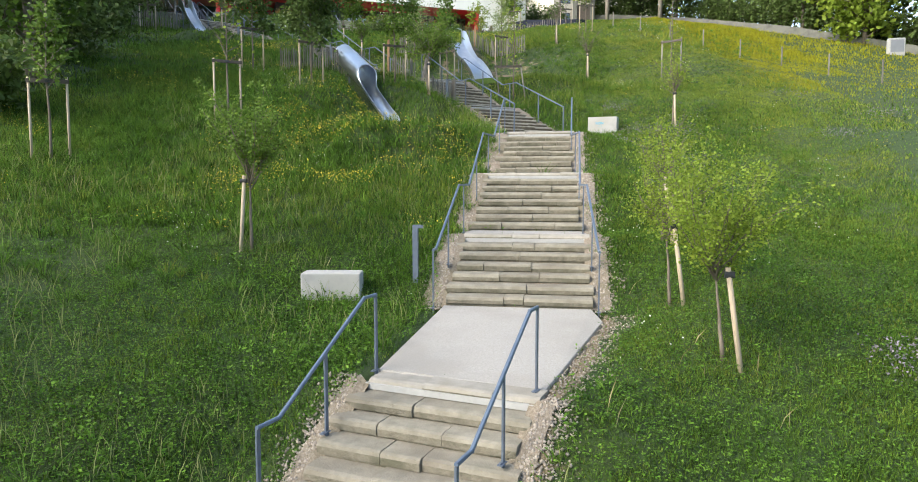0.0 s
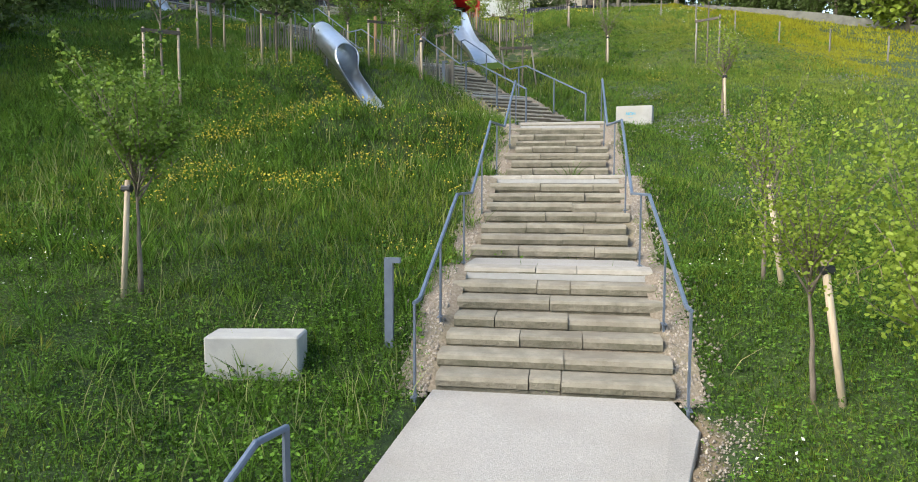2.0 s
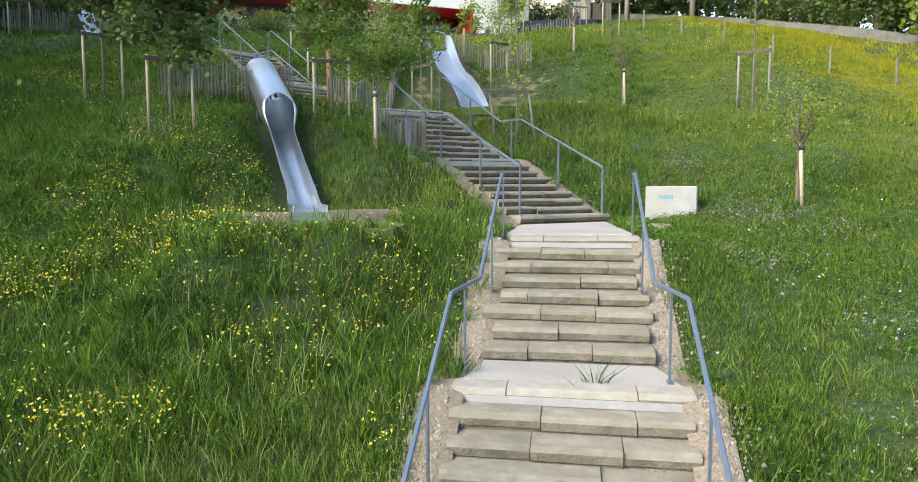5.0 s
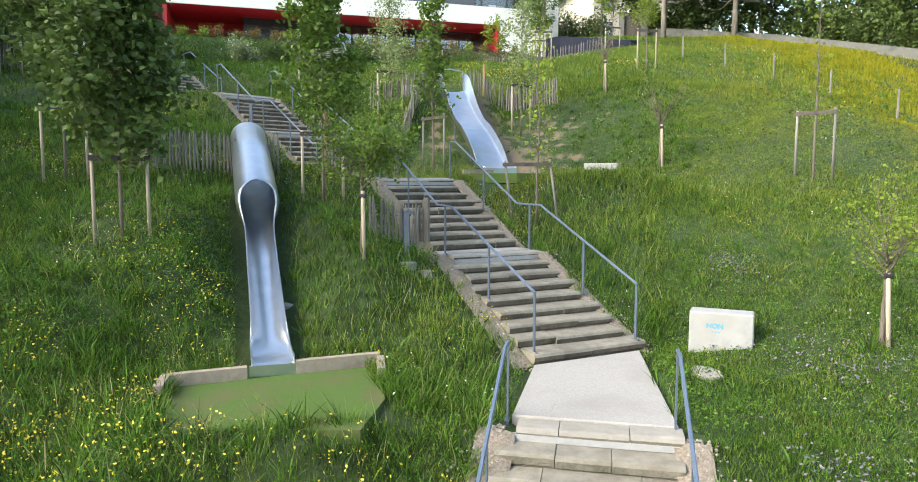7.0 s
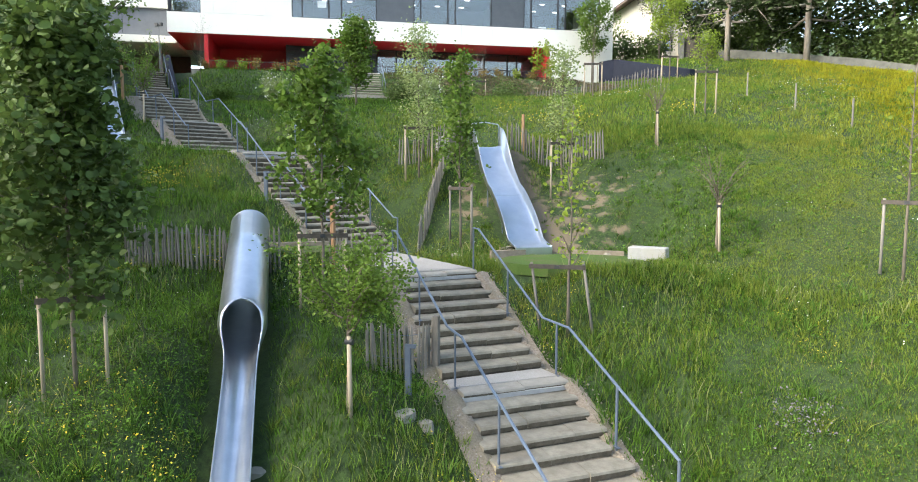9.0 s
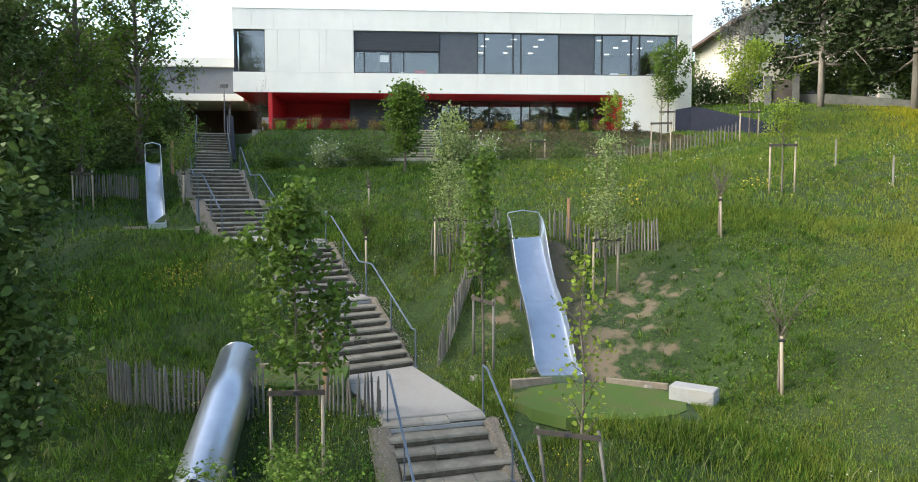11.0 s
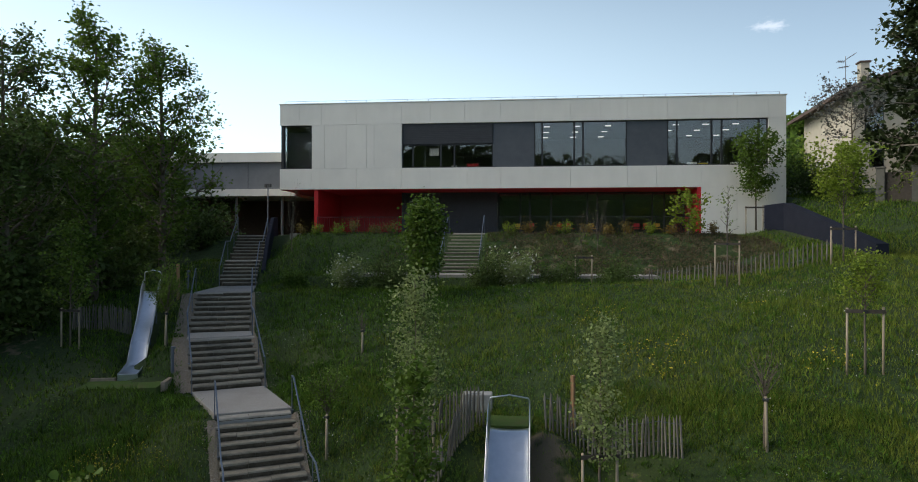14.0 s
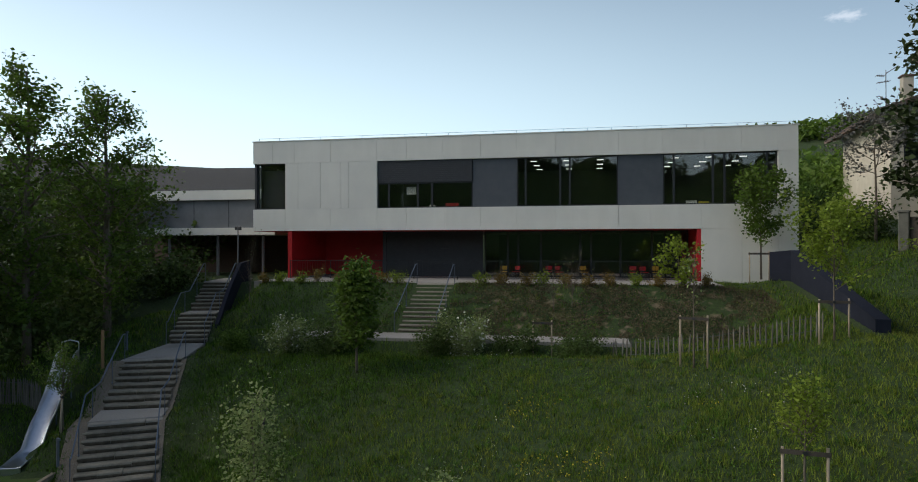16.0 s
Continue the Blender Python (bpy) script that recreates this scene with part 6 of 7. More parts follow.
for (x0, y0), (x1, y1) in zip(line[:-1], line[1:]):
    t = (Vector((x1, y1, 0)) - Vector((x0, y0, 0))).normalized()
    o = Vector((-t.y, t.x, 0)) * 0.25
    za, zb = gz(x0, y0), gz(x1, y1)
    c = [Vector((x0, y0, za - 0.5)), Vector((x1, y1, zb - 0.5)), Vector((x1, y1, zb - 0.5)) + o, Vector((x0, y0, za - 0.5)) + o]
    bw.add(c + [flat(p, (za if i in (0, 3) else zb) + 0.6) for i, p in enumerate(c)], [(3, 2, 1, 0), (4, 5, 6, 7), (0, 1, 5, 4), (1, 2, 6, 5), (2, 3, 7, 6), (3, 0, 4, 7)])
single("boundary_wall", bw, STONE_WALL, "old grey boundary wall along the upper meadow", "wall", kind="structure")
for k in range(9):
    x, y = 5.2 + k * 1.55, 47.0 - k * 1.9
    marker_post(x, y, 1.0, GREY_WOOD, "thin grey fence post on the upper meadow", "fence_post", 0.03)
gate = thing("gate", (2.64, 64.0, 18.4), "closed dark gate between grey concrete pillars", "gate")
for x in (0.0, 1.5):
    part("pillar", Build().bevel_box((x - 0.2, -0.2, -0.6), (x + 0.2, 0.2, 1.7), 0.03), STONE_WALL, gate, "grey concrete gate pillar")
    part("pillar_cap", Build().bevel_box((x - 0.24, -0.24, 1.7), (x + 0.24, 0.24, 1.78), 0.02), STONE_WALL, gate)
part("gate_leaf", Build().box((0.2, -0.03, -0.1), (1.3, 0.03, 1.5)), DARK_WOOD, gate, "dark boarded gate leaf")
wall_line = [Vector((x, y, 0)) for x, y in line]
k = 0
for a, b in zip(wall_line[:-1], wall_line[1:]):
    steps = int((b - a).length / 1.9)
    for j in range(steps):
        p = a.lerp(b, (j + 0.5) / steps) + Vector((0.75, 1.25, 0))
        shrub(p.x, p.y, 1.5, 2.9, 900, LEAF_DARK, "dense dark hedge bush behind the boundary wall", 431 + k, 0.24)
        k += 1


def far_woods(name, x0, x1, y0, y1, count, tall, mat, label, seed, leaf=0.85, big=1.0):
    """Crowns of distant trees on the hillside behind the school."""
    g = np.random.default_rng(seed)
    cx, cy = g.uniform(x0, x1, 90), g.uniform(y0, y1, 90)
    r = g.uniform(2.0, 4.2, 90) * big
    i = g.integers(0, 90, count)
    d = g.normal(size=(count, 3))
    d /= np.linalg.norm(d, axis=1, keepdims=True)
    d[:, 2] = np.abs(d[:, 2]) * 1.2
    c = np.stack([cx[i], cy[i], ground_z(cx[i], cy[i]) + tall * 0.2], -1) + d * (r[i] * g.uniform(0.75, 1.05, count))[:, None]
    tagged(new(name, leaf_cloud(name, c, leaf, mat, seed)), label, "woods", kind="stuff")


far_woods("far_woods", -30, 4, 92, 135, 22000, 3.0, LEAF_FRESH, "distant sunlit green woods on the hillside", 91, 0.75, 1.35)
for x, y, r, h, mt in ((-1.0, 68.3, 1.6, 1.9, LEAF_DARK), (0.7, 67.6, 1.6, 1.7, LEAF_DARK), (-2.6, 70.0, 1.6, 3.2, LEAF_FRESH)):
    shrub(x, y, r, h, 1800, mt, "leafy bush between the school and the house", 470 + int(x * 10), 0.17)
far_woods("far_woods", -9, 1.5, 87, 101, 9000, 2.0, LEAF_FRESH, "sunlit green woods behind the house", 95, 0.42, 0.8)
far_woods("far_woods", -120, 0, 325, 350, 9000, 1.0, LEAF_GREEN, "distant green woods on the far hill", 92, 2.0, 1.6)
# unseen wooded ridge behind the walk, added to darken the window reflections
ridge = Build()
rows = []
for k in range(61):
    x = -420 + k * 14
    top = 70 + 6 * math.sin(k * 0.37) + 3 * math.sin(k * 1.31 + 1) + 2.5 * math.sin(k * 3.7)
    yb = -330 + 0.0012 * x * x
    rows += [Vector((x, yb + 60, -60)), Vector((x, yb + 20, top * 0.55)), Vector((x, yb, top)), Vector((x, yb - 60, -60))]
ridge.add(rows, [(i * 4 + j, i * 4 + j + 1, i * 4 + j + 5, i * 4 + j + 4) for i in range(60) for j in range(3)])
single("backdrop", ridge, LEAF_DARK, "unseen dark wooded ridge added for the window reflections", "hill", kind="structure", smooth=True)
g = np.random.default_rng(93)
cx = g.uniform(-60, 420, 150)
i, d = g.integers(0, 150, 12000), g.normal(size=(12000, 3))
d /= np.linalg.norm(d, axis=1, keepdims=True)
tall = g.uniform(5, 11, 150)
c = np.stack([cx[i], -330 + 0.0012 * cx[i] ** 2, 68 + 6 * np.sin((cx[i] + 420) / 14 * 0.37)], -1) + d * np.stack([tall[i] * 0.6, tall[i] * 0.6, tall[i]], -1)
tagged(new("far_woods", leaf_cloud("far_woods", c, 2.4, LEAF_DARK, 94)), "dark tree crowns on the added ridge, for the window reflections", "woods", kind="stuff")
# meter box at the far right
cab = thing("utility_cabinet", (21.8, 46.6, gz(21.8, 46.6)), "small white utility cabinet on the slope", "cabinet")
part("body", Build().bevel_box((-0.45, -0.2, -0.1), (0.45, 0.2, 0.95), 0.03), BLOCK_CONCRETE, cab)
part("door", Build().box((-0.36, -0.215, 0.12), (0.36, -0.2, 0.85)), GREY_METAL, cab, "grey metal cabinet door")
# tall sign post at the school's left corner
sp = B_MAT @ Vector((-0.2, -1.4, 0))
lamp = thing("street_lamp", (sp.x, sp.y, 16.8), "slim grey lamp post beside the school corner", "street lamp")
part("post", Build().rod((0, 0, -0.2), (0, 0, 2.9), 0.035), GREY_METAL, lamp)
part("floodlight", Build().bevel_box((-0.25, -0.06, 2.75), (-0.02, 0.06, 2.95), 0.02), FRAME_DARK, lamp, "twin dark floodlights")
part("floodlight", Build().bevel_box((0.05, -0.06, 2.75), (0.28, 0.06, 2.95), 0.02), FRAME_DARK, lamp)


# ---- grass, flowers and gravel ----
def clear_of(x, y):
    """True where grass grows: not on the stair, its gravel edge, the pits, the terrace or the path."""
    d, _, _, on_flight = spine_near(x, y, True)
    ok = d > np.where(on_flight, np.where(y < 23, 0.22, 0.14), 0.04) + np.where(on_flight, 1.0, 0.35) * 0.14 * np.sin(x * 5 + y * 3.1) + 0.06 * np.sin(x * 11 - y * 9)
    for cx, cy, turn, hx, hy, h in PITS:
        c, s = math.cos(radians(turn)), math.sin(radians(turn))
        a, b = (x - cx) * c + (y - cy) * s, -(x - cx) * s + (y - cy) * c
        ok &= np.maximum(np.abs(a) - hx, np.abs(b) - hy) > 0.02
    u, n = (x - B_AT.x) * B_C + (y - B_AT.y) * B_S, -(x - B_AT.x) * B_S + (y - B_AT.y) * B_C
    ok &= ~((u > -1.5) & (u < 25.0) & (n > -3.7)) & ~((u > -1.5) & (u < 30) & (n > -0.15))
    ok &= ~((u > 6.8) & (u < 20.7) & (n > -9.4) & (n < -7.5)) & ~((np.abs(u - 11.6) < 1.0) & (n > -8))
    # under the slides and along the wing wall
    for a, b, w in ((Vector(WING[1]), Vector(WING[2]), 0.38), (A1, T1, 0.5), (Vector((-1.08, 33.78, 0)), Vector((-3.76, 38.62, 0)), 0.58), (Vector((-16.5, 36.0, 0)), Vector((-20.1, 39.0, 0)), 0.4)):
        dx, dy = b.x - a.x, b.y - a.y
        t = np.clip(((x - a.x) * dx + (y - a.y) * dy) / (dx * dx + dy * dy), 0, 1)
        ok &= np.hypot(x - a.x - t * dx, y - a.y - t * dy) > w
    return ok


def scatter(count, x0, x1, y0, y1, seed, keep_bare=0.1):
    g = np.random.default_rng(seed)
    x, y = g.uniform(x0, x1, count), g.uniform(y0, y1, count)
    ok = clear_of(x, y)
    bare = bareness(x, y)
    ok &= g.random(count) > np.clip(bare * 2.0 + 0.5 * lumps(x, y, 2.1, 7) * (bare > 0.15) - 0.15, 0, 1) * (1 - keep_bare)
    return x[ok], y[ok], g


def blades(name, x, y, g, height, width, mat, label, lean=0.55, way=None, fine=False):
    """Grass blades: bent lozenges, or single slim spikes where fine; `way` gives the direction in which they lean."""
    k = len(x)
    z = ground_z(x, y) - 0.02
    a = g.uniform(0, 2 * math.pi, k)
    b = g.uniform(0, 2 * math.pi, k) if way is None else way
    h, w = height * g.uniform(0.5, 1.35, k), width * g.uniform(0.7, 1.5, k)
    ln = lean * h * g.uniform(0.2, 1.2, k)
    base = np.stack([x, y, z], -1)
    side = np.stack([np.cos(a) * w / 2, np.sin(a) * w / 2, 0 * a], -1)
    out = np.stack([np.cos(b) * ln, np.sin(b) * ln, 0 * b], -1)
    up = np.stack([0 * h, 0 * h, h], -1)
    if fine:
        v = np.stack([base + side, base + out + up, base - side], 1).reshape(-1, 3)
        f = np.arange(3 * k).reshape(k, 3)
    else:
        mid = base + out * 0.32 + up * 0.5
        v = np.stack([base, mid + side, base + out + up, mid - side], 1).reshape(-1, 3)
        q = np.arange(4 * k).reshape(k, 4)
        f = np.concatenate([q[:, [0, 1, 3]], q[:, [1, 2, 3]]])
    return tagged(new(name, array_mesh(name, v, f, mat)), label, "grass", kind="stuff")


def turf(x, y):
    """1 on the short turf of the open slope right of the stair, 0 in the long meadow."""
    low = smooth_step(2.6, 3.6, x) * (1 - 0.15 * smooth_step(13, 17, y)) * (1 - smooth_step(29, 33, y))
    upper = smooth_step(-4, 1.5, x + 0.25 * (y - 36)) * smooth_step(31, 34, y) * (1 - smooth_step(39.5, 42, y))
    return np.clip(low + upper, 0, 1)


def meadow_height(x, y):
    """Long uneven grass in the meadow, short on the turf and the worn bank."""
    h = 0.165 + 0.09 * lumps(x, y, 0.55, 5) + 0.10 * lumps(x, y, 2.2, 9) + 0.05 * lumps(x, y, 6.1, 29)
    mown = np.clip(turf(x, y) + 0.8 * (1 - smooth_step(11.5, 14.5, y)), 0, 1)
    return np.clip(h * (1 - 0.58 * mown) - 0.2 * np.clip(bareness(x, y), 0, 0.4), 0.05, 0.36)


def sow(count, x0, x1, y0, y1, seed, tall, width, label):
    """Two kinds of grass mixed by place: deep green below and left, yellowish on the open upper slope; the mix also
    puts shade and light of the slope into the colour.
    """
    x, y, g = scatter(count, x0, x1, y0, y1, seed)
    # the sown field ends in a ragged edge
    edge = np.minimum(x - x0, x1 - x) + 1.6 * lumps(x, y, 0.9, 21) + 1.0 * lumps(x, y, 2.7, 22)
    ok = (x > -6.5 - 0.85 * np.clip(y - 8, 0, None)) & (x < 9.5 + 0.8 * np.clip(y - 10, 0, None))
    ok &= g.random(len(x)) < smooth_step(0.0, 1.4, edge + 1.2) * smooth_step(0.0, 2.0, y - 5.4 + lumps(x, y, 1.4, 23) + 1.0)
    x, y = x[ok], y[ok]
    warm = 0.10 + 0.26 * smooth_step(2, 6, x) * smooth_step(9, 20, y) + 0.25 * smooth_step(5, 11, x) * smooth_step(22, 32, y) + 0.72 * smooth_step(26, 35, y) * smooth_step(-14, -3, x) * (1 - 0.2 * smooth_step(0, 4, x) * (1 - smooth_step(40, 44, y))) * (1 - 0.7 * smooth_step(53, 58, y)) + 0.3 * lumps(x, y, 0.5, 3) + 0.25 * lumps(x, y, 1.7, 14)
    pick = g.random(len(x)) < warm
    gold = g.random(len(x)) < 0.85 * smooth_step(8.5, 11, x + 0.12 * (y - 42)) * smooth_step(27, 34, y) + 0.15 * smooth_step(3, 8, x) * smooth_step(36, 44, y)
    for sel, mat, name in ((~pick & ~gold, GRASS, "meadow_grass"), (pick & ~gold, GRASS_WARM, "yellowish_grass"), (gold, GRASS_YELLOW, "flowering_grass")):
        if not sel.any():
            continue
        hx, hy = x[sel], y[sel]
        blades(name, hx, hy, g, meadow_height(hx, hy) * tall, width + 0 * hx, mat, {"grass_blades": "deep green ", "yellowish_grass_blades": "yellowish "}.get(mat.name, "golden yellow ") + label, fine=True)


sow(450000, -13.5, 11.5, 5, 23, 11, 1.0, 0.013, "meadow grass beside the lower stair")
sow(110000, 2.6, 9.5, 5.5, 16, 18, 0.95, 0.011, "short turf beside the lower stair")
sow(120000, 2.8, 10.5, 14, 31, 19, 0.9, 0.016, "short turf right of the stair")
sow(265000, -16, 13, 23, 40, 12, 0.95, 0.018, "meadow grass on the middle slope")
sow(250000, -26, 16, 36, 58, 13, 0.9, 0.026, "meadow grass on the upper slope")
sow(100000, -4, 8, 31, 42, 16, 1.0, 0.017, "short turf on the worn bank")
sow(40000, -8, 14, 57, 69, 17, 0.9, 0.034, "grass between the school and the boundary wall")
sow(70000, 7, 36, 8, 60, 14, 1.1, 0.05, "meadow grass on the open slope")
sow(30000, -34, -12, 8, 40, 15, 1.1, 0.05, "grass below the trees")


def tussocks(count, x0, x1, y0, y1, seed, per, tall, width, mat, label, level=0.0):
    """Clumps of long blades that arch outwards from one root."""
    cx, cy, g = scatter(count, x0, x1, y0, y1, seed)
    ok = (lumps(cx, cy, 0.6, seed) + g.normal(size=len(cx)) * 0.3 > level) & (g.random(len(cx)) > turf(cx, cy) * (0.95 if tall > 0.2 else 0))
    ok &= (cy > 13.2) | (g.random(len(cx)) < 0.3)
    cx, cy = cx[ok], cy[ok]
    big = g.uniform(0.55, 1.25, len(cx))
    i = np.repeat(np.arange(len(cx)), per)
    way = g.uniform(0, 2 * math.pi, len(i))
    rad = np.abs(g.normal(size=len(i))) * 0.07 * big[i]
    blades("grass_tussocks", cx[i] + np.cos(way) * rad, cy[i] + np.sin(way) * rad, g, tall * big[i], width + 0 * rad, mat, label, 0.85, way)


tussocks(3400, -11, 8, 6, 23, 51, 22, 0.27, 0.013, TUSSOCK, "arching tussocks of long grass in the meadow", -0.15)
tussocks(2600, -11, 3, 10, 24, 55, 24, 0.31, 0.012, GRASS, "dark tufts of long fine grass in the meadow", -0.2)
tussocks(1300, -11, 9, 8, 32, 56, 22, 0.25, 0.011, GRASS_WARM, "light yellowish tufts in the meadow", 0.1)
tussocks(2600, 2.6, 9.5, 5.5, 30, 58, 16, 0.11, 0.010, TUSSOCK, "low tufts in the short turf", -0.2)
tussocks(2300, -15, 11, 23, 42, 52, 22, 0.29, 0.015, TUSSOCK, "arching tussocks of long grass on the slope", -0.1)
tussocks(900, -3.5, 4.5, 33.5, 41, 54, 16, 0.16, 0.016, GRASS, "small tufts of grass on the worn bank", -2.0)
tussocks(2200, -20, 14, 40, 56, 53, 18, 0.21, 0.016, TUSSOCK, "arching tussocks of long grass on the upper slope", -0.1)
tussocks(1200, -18, 12, 34, 56, 57, 18, 0.21, 0.016, GRASS_WARM, "light yellowish tufts on the upper slope", 0.1)


def leaflets(name, x, y, g, lift, size, mat, label, category, level=0.0):
    c = np.stack([x, y, ground_z(x, y) + lift], -1)
    me = leaf_cloud(name, c, size, mat, int(g.integers(1000)), level=level)
    return tagged(new(name, me), label, category, kind="stuff")


# low clover and dandelion leaves in patches
x, y, g = scatter(150000, -11, 9, 7, 28, 21)
ok = (lumps(x, y, 0.55, 12) + 0.35 * (x > 3) + 0.5 * (y < 13) > 0.05) & (x > -6 - 0.8 * (y - 8))
x, y = x[ok], y[ok]
leaflets("clover", x, y, g, g.uniform(0.02, 0.13, len(x)), 0.040, CLOVER, "low clover and broad leaves among the grass", "clover", 0.6)
x, y, g = scatter(50000, -5.0, 0.8, 6.5, 14.0, 25)
leaflets("clover", x, y, g, g.uniform(0.02, 0.13, len(x)), 0.030, CLOVER, "dense low clover carpet round the bench block", "clover", 0.6)
x, y, g = scatter(48000, 2.6, 9.5, 5.5, 14.5, 23)
leaflets("clover", x, y, g, g.uniform(0.02, 0.12, len(x)), 0.032, CLOVER, "dense low clover carpet on the turf", "clover", 0.6)
x, y, g = scatter(150000, -12, 9, 6, 30, 24)
ok = (lumps(x, y, 0.9, 17) + 0.6 * lumps(x, y, 3.3, 27) > 0.12) & (turf(x, y) < 0.6) & (x > -6 - 0.8 * (y - 8))
leaflets("broad_leaved_weeds", x[ok], y[ok], g, g.uniform(0.03, 0.22, ok.sum()), 0.052, CLOVER, "broad-leaved dock and plantain weeds among the grass", "weeds", 0.45)
x, y, g = scatter(46000, -18, 12, 30, 50, 22)
ok = lumps(x, y, 0.55, 12) + 0.5 * turf(x, y) > 0.1
x, y = x[ok], y[ok]
leaflets("clover", x, y, g, g.uniform(0.02, 0.13, len(x)), 0.065, CLOVER, "low clover and broad leaves on the upper slope", "clover", 0.6)


def flowers(name, count, x0, x1, y0, y1, seed, level, scale, lift, size, mat, label, shift=0.0):
    x, y, g = scatter(count, x0, x1, y0, y1, seed)
    ok = lumps(x, y, scale, seed) + 0.5 * lumps(x, y, scale * 3.1, seed + 3) + shift * (x < 1) > level
    x, y = x[ok], y[ok]
    leaflets(name, x, y, g, lift + g.uniform(-0.06, 0.12, len(x)), size, mat, label, "flowers")


def flower_patches(name, spots, each, lift, size, mat, label, seed):
    """Dense irregular patches of flowers round the given spots (x, y, radius)."""
    g = np.random.default_rng(seed)
    spots = np.array(spots)
    i = np.repeat(np.arange(len(spots)), each)
    x = spots[i, 0] + g.normal(size=len(i)) * spots[i, 2] * 0.85
    y = spots[i, 1] + g.normal(size=len(i)) * spots[i, 2] * 0.75
    ok = clear_of(x, y) & (lumps(x, y, 4.0, seed) > -0.35)
    x, y = x[ok], y[ok]
    leaflets(name, x, y, g, lift + g.uniform(-0.1, 0.1, len(x)), size, mat, label, "flowers")


flower_patches("buttercup_flowers", ((-4.5, 16.5, 0.55), (-4.75, 16.0, 0.5), (-4.1, 16.85, 0.5), (-4.9, 18.7, 0.4), (-4.5, 19.9, 0.45), (-4.7, 19.1, 0.5), (-2.9, 16.8, 0.35), (-2.1, 16.9, 0.35), (-1.6, 19.4, 0.55),
                                    (-0.5, 20.2, 0.4), (-5.7, 20.9, 0.5), (-4.2, 23.0, 0.55), (-1.4, 18.4, 0.5), (-4.5, 15.4, 0.5), (-3.6, 20.7, 0.5), (-2.2, 19.6, 0.5), (-3.2, 19.2, 0.5), (-13.4, 30.7, 0.6), (-12.6, 33.0, 0.6)), 150, 0.27, 0.036, FLOWER_YELLOW, "dense yellow buttercup patches in the long grass", 38)
flower_patches("buttercup_flowers", ((-2.6, 43.6, 0.5), (-1.5, 44.1, 0.4), (-1.3, 42.9, 0.5), (-4.6, 46.0, 0.6), (2.6, 43.6, 0.5)), 80, 0.25, 0.055, FLOWER_YELLOW, "yellow flower patches on the upper meadow", 39)
flower_patches("mauve_herbs", ((5.9, 25.2, 0.8), (5.1, 25.0, 0.6), (6.0, 20.2, 0.6), (5.8, 24.5, 0.5), (4.9, 22.0, 0.5), (6.3, 23.8, 0.5), (4.4, 27.9, 0.35), (5.7, 18.0, 0.5), (7.3, 10.3, 0.3), (11.0, 29.0, 0.7), (10.7, 22.7, 0.4), (12.7, 25.1, 0.5)), 230, 0.17, 0.04, FLOWER_MAUVE, "grey-mauve flowering herb patches in the turf", 40)
flowers("buttercup_flowers", 26000, -13, 0.5, 13, 34, 31, 0.42, 0.9, 0.27, 0.030, FLOWER_YELLOW, "scattered yellow buttercups in the meadow")
flowers("buttercup_flowers", 9000, 3.5, 14, 14, 34, 32, 0.7, 0.62, 0.18, 0.030, FLOWER_YELLOW, "scattered yellow buttercups on the turf")
flowers("buttercup_flowers", 14000, -18, 3, 40, 56, 33, 0.8, 0.5, 0.25, 0.045, FLOWER_YELLOW, "yellow flowers on the upper meadow")
flowers("white_flowers", 7000, -10, 10, 7, 36, 34, 0.5, 0.7, 0.20, 0.03, FLOWER_WHITE, "tiny white flowers and seed heads in the grass")
flowers("white_flowers", 6000, -16, 10, 34, 54, 37, 0.35, 0.7, 0.20, 0.035, FLOWER_WHITE, "tiny white flowers on the upper meadow")
# rusty cover of the terrace bank
g = np.random.default_rng(55)
u, n = g.uniform(7.5, 26.5, 42000), g.uniform(-7.9, -3.8, 42000)
x, y = B_AT.x + u * B_C - n * B_S, B_AT.y + u * B_S + n * B_C
ok = (np.abs(u - 11.6) > 1.1) & (g.random(42000) < 0.25 + 0.75 * smooth_step(11, 14, u)) & (lumps(x, y, 1.6, 6) + 0.5 * lumps(x, y, 5.0, 16) > -0.3)
leaflets("bank_cover", x[ok], y[ok], g, g.uniform(0.0, 0.14, ok.sum()), 0.065, LEAF_BROWN, "rust-brown ground cover plants on the terrace bank", "ground cover")
x, y, g = scatter(16000, -11, 9, 7, 34, 56)
ok = (lumps(x, y, 0.8, 8) > 0.0) & (turf(x, y) < 0.5)
blades("seed_heads", x[ok], y[ok], g, 0.42 + 0 * x[ok], 0.010 + 0 * x[ok], SEED_HEAD, "pale seed heads on thin stalks above the grass", 0.5)
x, y, g = scatter(2600, -9, 8, 7, 36, 36)
ok = lumps(x, y, 1.1, 4) > 0.35
blades("dry_grass", x[ok], y[ok], g, 0.35 + 0 * x[ok], 0.012 + 0 * x[ok], DRY_GRASS, "dry straw-coloured grass stalks", 0.9)


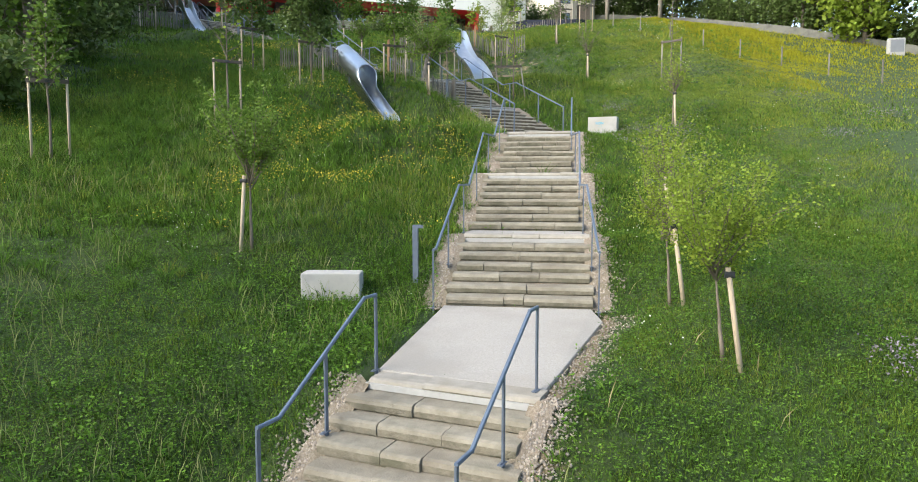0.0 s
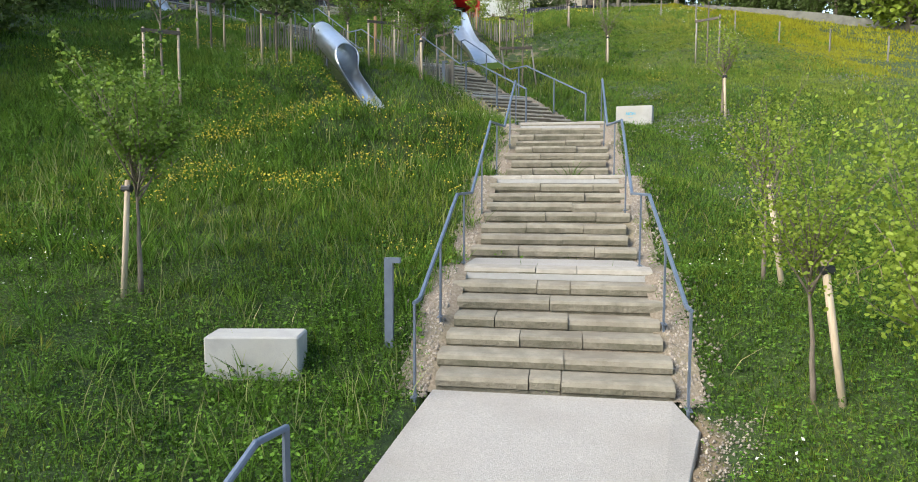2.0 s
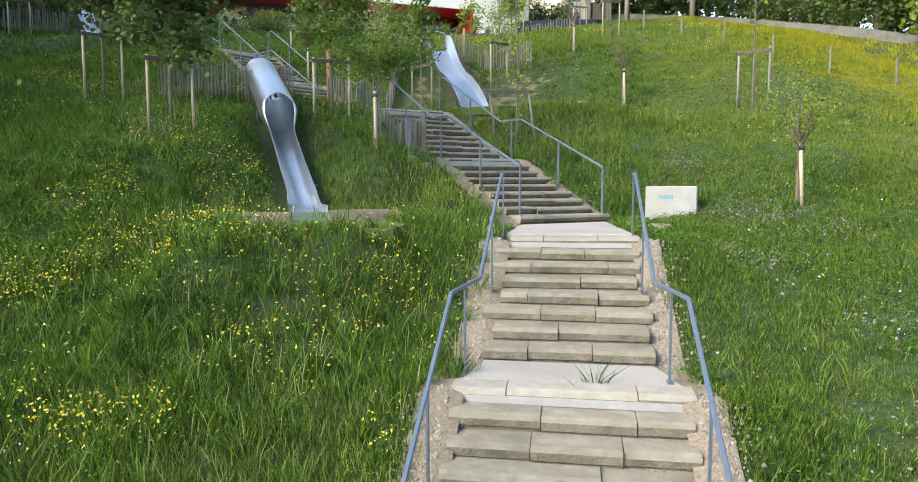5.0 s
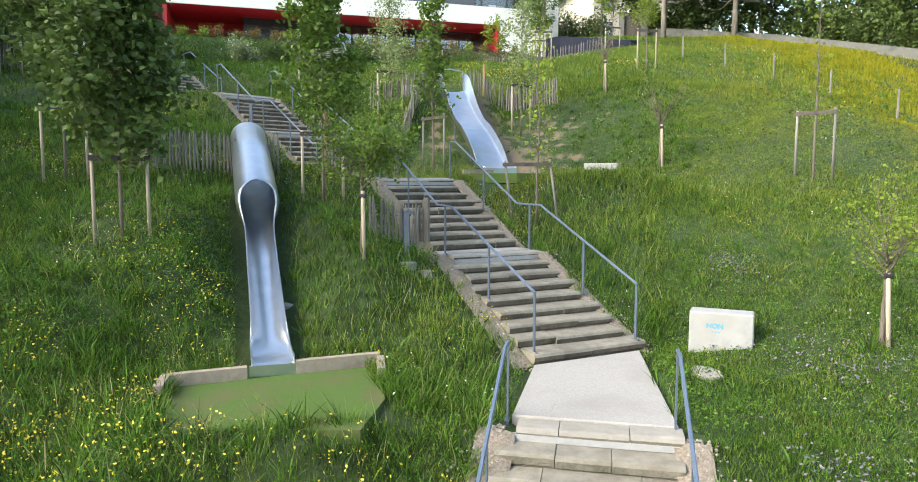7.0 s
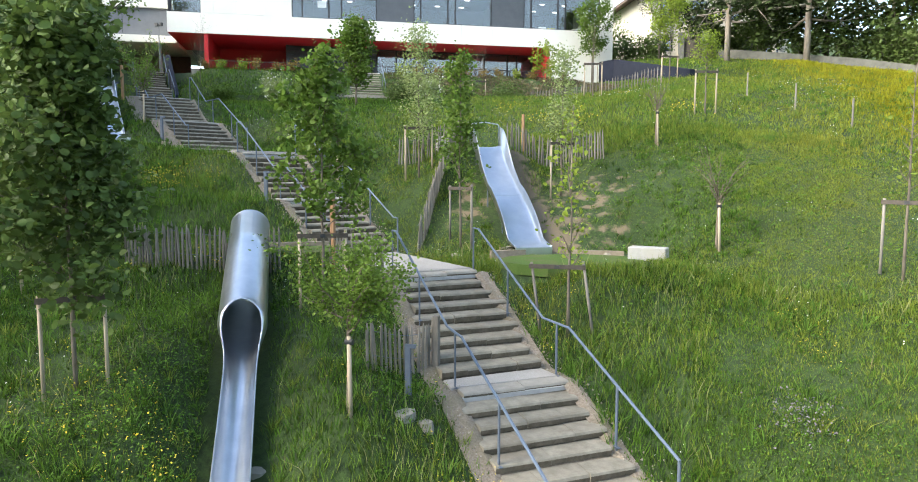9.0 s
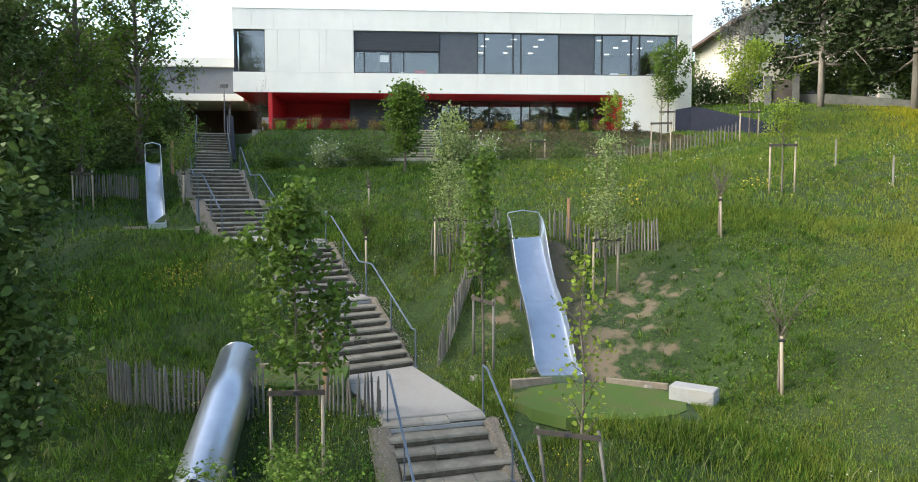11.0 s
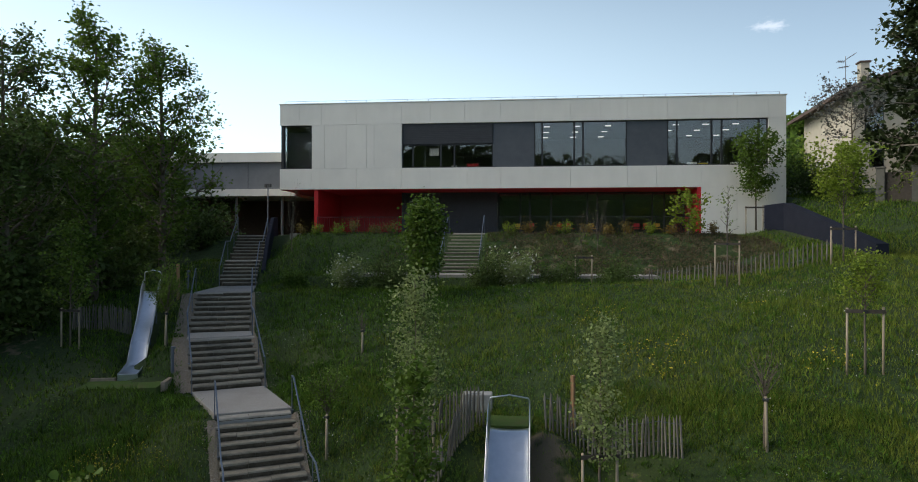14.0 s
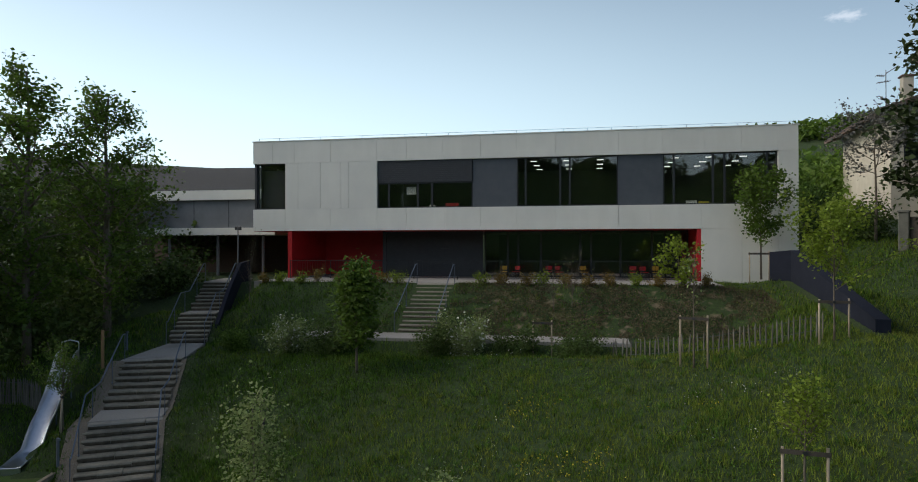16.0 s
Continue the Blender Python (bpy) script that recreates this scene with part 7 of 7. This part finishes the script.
# gravel margins of the stair: a ribbon and loose stones
def ribbon(flights, side, inner, outer, label):
    b, rows = Build(), []
    for fl in flights:
        for f in np.linspace(0, 1, 15):
            p = fl["p0"].lerp(fl["top"], f)
            row = []
            for o in np.linspace(inner, outer, 7):
                q = p + fl["r"] * side * (fl["width"] / 2 + o)
                row.append(Vector((q.x, q.y, max(gz(q.x, q.y) + 0.03 + 0.01 * math.sin(q.x * 21 + q.y * 17), p.z - 0.07))))
            rows.append(row)
    n = 7
    faces = [(i * n + j, i * n + j + 1, (i + 1) * n + j + 1, (i + 1) * n + j) for i in range(len(rows) - 1) for j in range(n - 1)]
    b.add([p for r in rows for p in r], faces if side > 0 else [f[::-1] for f in faces])
    return single("gravel_margin", b, GRAVEL, label, "gravel", kind="structure", smooth=True)


for run in ((0,), (1, 2, 3), (4, 5), (6, 7), (8, 9)):
    for side in (-1, 1):
        wide = {(1, -1): 0.38, (1, 1): 0.32, (4, -1): 0.36, (8, -1): 0.5, (8, 1): 0.12, (6, 1): 0.12}.get((run[0], side), 0.22)
        ribbon([FLIGHTS[k] for k in run], side, -0.09, wide, "brown gravel margin beside the stair")
g = np.random.default_rng(44)
pv, pf = [], []
octa = np.array([(1, 0, 0), (-1, 0, 0), (0, 1, 0), (0, -1, 0), (0, 0, 1), (0, 0, -1)], float)
tri = np.array([(0, 2, 4), (2, 1, 4), (1, 3, 4), (3, 0, 4), (2, 0, 5), (1, 2, 5), (3, 1, 5), (0, 3, 5)])
for k in range(9000):
    fl = FLIGHTS[int(g.choice(len(FLIGHTS), p=np.array([7, 8, 7, 5, 2.5, 2.5, 1.5, 1.5, 0.5, 0.5, 0, 0]) / 36))]
    p = fl["p0"].lerp(fl["top"], g.uniform(-0.05, 1.05))
    q = p + fl["r"] * (1 if g.random() < 0.5 else -1) * (fl["width"] / 2 + 0.05 + abs(g.normal()) * 0.2)
    s = g.uniform(0.010, 0.030)
    pv.append(octa * s * g.uniform(0.6, 1.3, (6, 3)) + np.array([q.x, q.y, gz(q.x, q.y) + 0.02]))
    pf.append(tri + 6 * k)
x, y = g.uniform(2.2, 4.4, 9000), g.uniform(6.6, 12.2, 9000)
near = spine_near(x, y)[0]
ok = (near > 0.03) & (near < 0.55 + 0.15 * np.sin(y * 2.7)) & (g.random(9000) < 1.2 - near * 1.6)
for k, (x, y) in enumerate(zip(x[ok], y[ok]), 9000):
    s = g.uniform(0.006, 0.020)
    pv.append(octa * s * g.uniform(0.6, 1.3, (6, 3)) + np.array([x, y, gz(x, y) + 0.012]))
    pf.append(tri + 6 * k)
tagged(new("loose_pebbles", array_mesh("loose_pebbles", np.concatenate(pv), np.concatenate(pf), PEBBLE)), "loose pale pebbles along the stair margins", "pebbles", kind="stuff")


# ---- stone steps, block by block ----
def step_row(parent, fl, k, joints, mat, face, depth, g):
    """One row of stone blocks with worn upper edges."""
    top = fl["z"] + (k + 1) * fl["rise"]
    base = fl["p0"] + fl["d"] * (k * fl["tread"])
    h = fl["rise"] + 0.12
    cuts = [-fl["width"] / 2 + g.normal() * 0.055] + joints + [fl["width"] / 2 + g.normal() * 0.055]
    for a, b in zip(cuts[:-1], cuts[1:]):
        c, gap = 0.034 + 0.022 * g.random(), 0.003 + 0.003 * g.random()
        dz, dy = g.normal() * 0.007, g.normal() * 0.012
        prof = [(0.035, -h), (0.035, -fl["rise"] * 0.93), (0.006, -fl["rise"] * 0.82), (0.0, -c * 1.2), (c * 0.35, -c * 0.35), (c * 1.2, 0.0), (depth, 0.004), (depth, -h)]
        bld = Build()
        o = flat(base, top + dz)
        bld.prism(prof, lambda p: o + fl["r"] * (a + gap) + fl["d"] * (p[0] + dy) + Vector((0, 0, p[1])), lambda p: o + fl["r"] * (b - gap) + fl["d"] * (p[0] + dy) + Vector((0, 0, p[1])))
        ob = part("stone_block", bld, mat, parent)
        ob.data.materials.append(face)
        # front sides take the darker face material, the top keeps its own
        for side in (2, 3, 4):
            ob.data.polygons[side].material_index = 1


for i, fl in enumerate(FLIGHTS + [BANK]):
    g = np.random.default_rng(600 + i)
    st = tagged(new("stair_flight"), "stone block stair flight of weathered grey-brown steps" if i < 12 else "narrow stone stair up the terrace bank", "stairs", kind="structure")
    for k in range(fl["n"]):
        last_row = k == fl["n"] - 1
        parts_n = 1 if i >= 10 else (3 if k % 3 != 1 or last_row else 2) if i < 5 else 2 + (k + i) % 2
        js = sorted(g.uniform(-0.38, 0.38) * fl["width"] / parts_n * 0.95 + fl["width"] * ((j + 1) / parts_n - 0.5) for j in range(parts_n - 1))
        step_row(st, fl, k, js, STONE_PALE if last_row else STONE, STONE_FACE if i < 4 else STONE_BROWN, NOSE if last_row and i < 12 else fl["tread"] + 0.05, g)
    if i < 8:
        # grey contrast strip under the landing's edge
        strip, base = Build(), fl["p0"] + fl["d"] * ((fl["n"] - 1) * fl["tread"])
        o = flat(base, fl["z"] + fl["n"] * fl["rise"])
        strip.prism([(-0.02, -0.15), (-0.02, -0.075), (0.05, -0.075), (0.05, -0.15)], lambda p: o - fl["r"] * (fl["width"] / 2 + 0.02) + fl["d"] * p[0] + Vector((0, 0, p[1])), lambda p: o + fl["r"] * (fl["width"] / 2 + 0.02) + fl["d"] * p[0] + Vector((0, 0, p[1])))
        part("contrast_strip", strip, STRIP_GREY, st, "smooth grey contrast strip")
    if i < 12:
        # earth core under the steps
        core = Build()
        prof = [(0.06, -0.4), (0.06, 0.02), (fl["run"] + 0.1, fl["n"] * fl["rise"] - 0.14), (fl["run"] + 0.3, fl["n"] * fl["rise"] - 0.5)]
        core.prism(prof, lambda p: fl["p0"] - fl["r"] * (fl["width"] / 2 - 0.06) + fl["d"] * p[0] + Vector((0, 0, p[1])), lambda p: fl["p0"] + fl["r"] * (fl["width"] / 2 - 0.06) + fl["d"] * p[0] + Vector((0, 0, p[1])))
        part("core", core, GRAVEL, st)
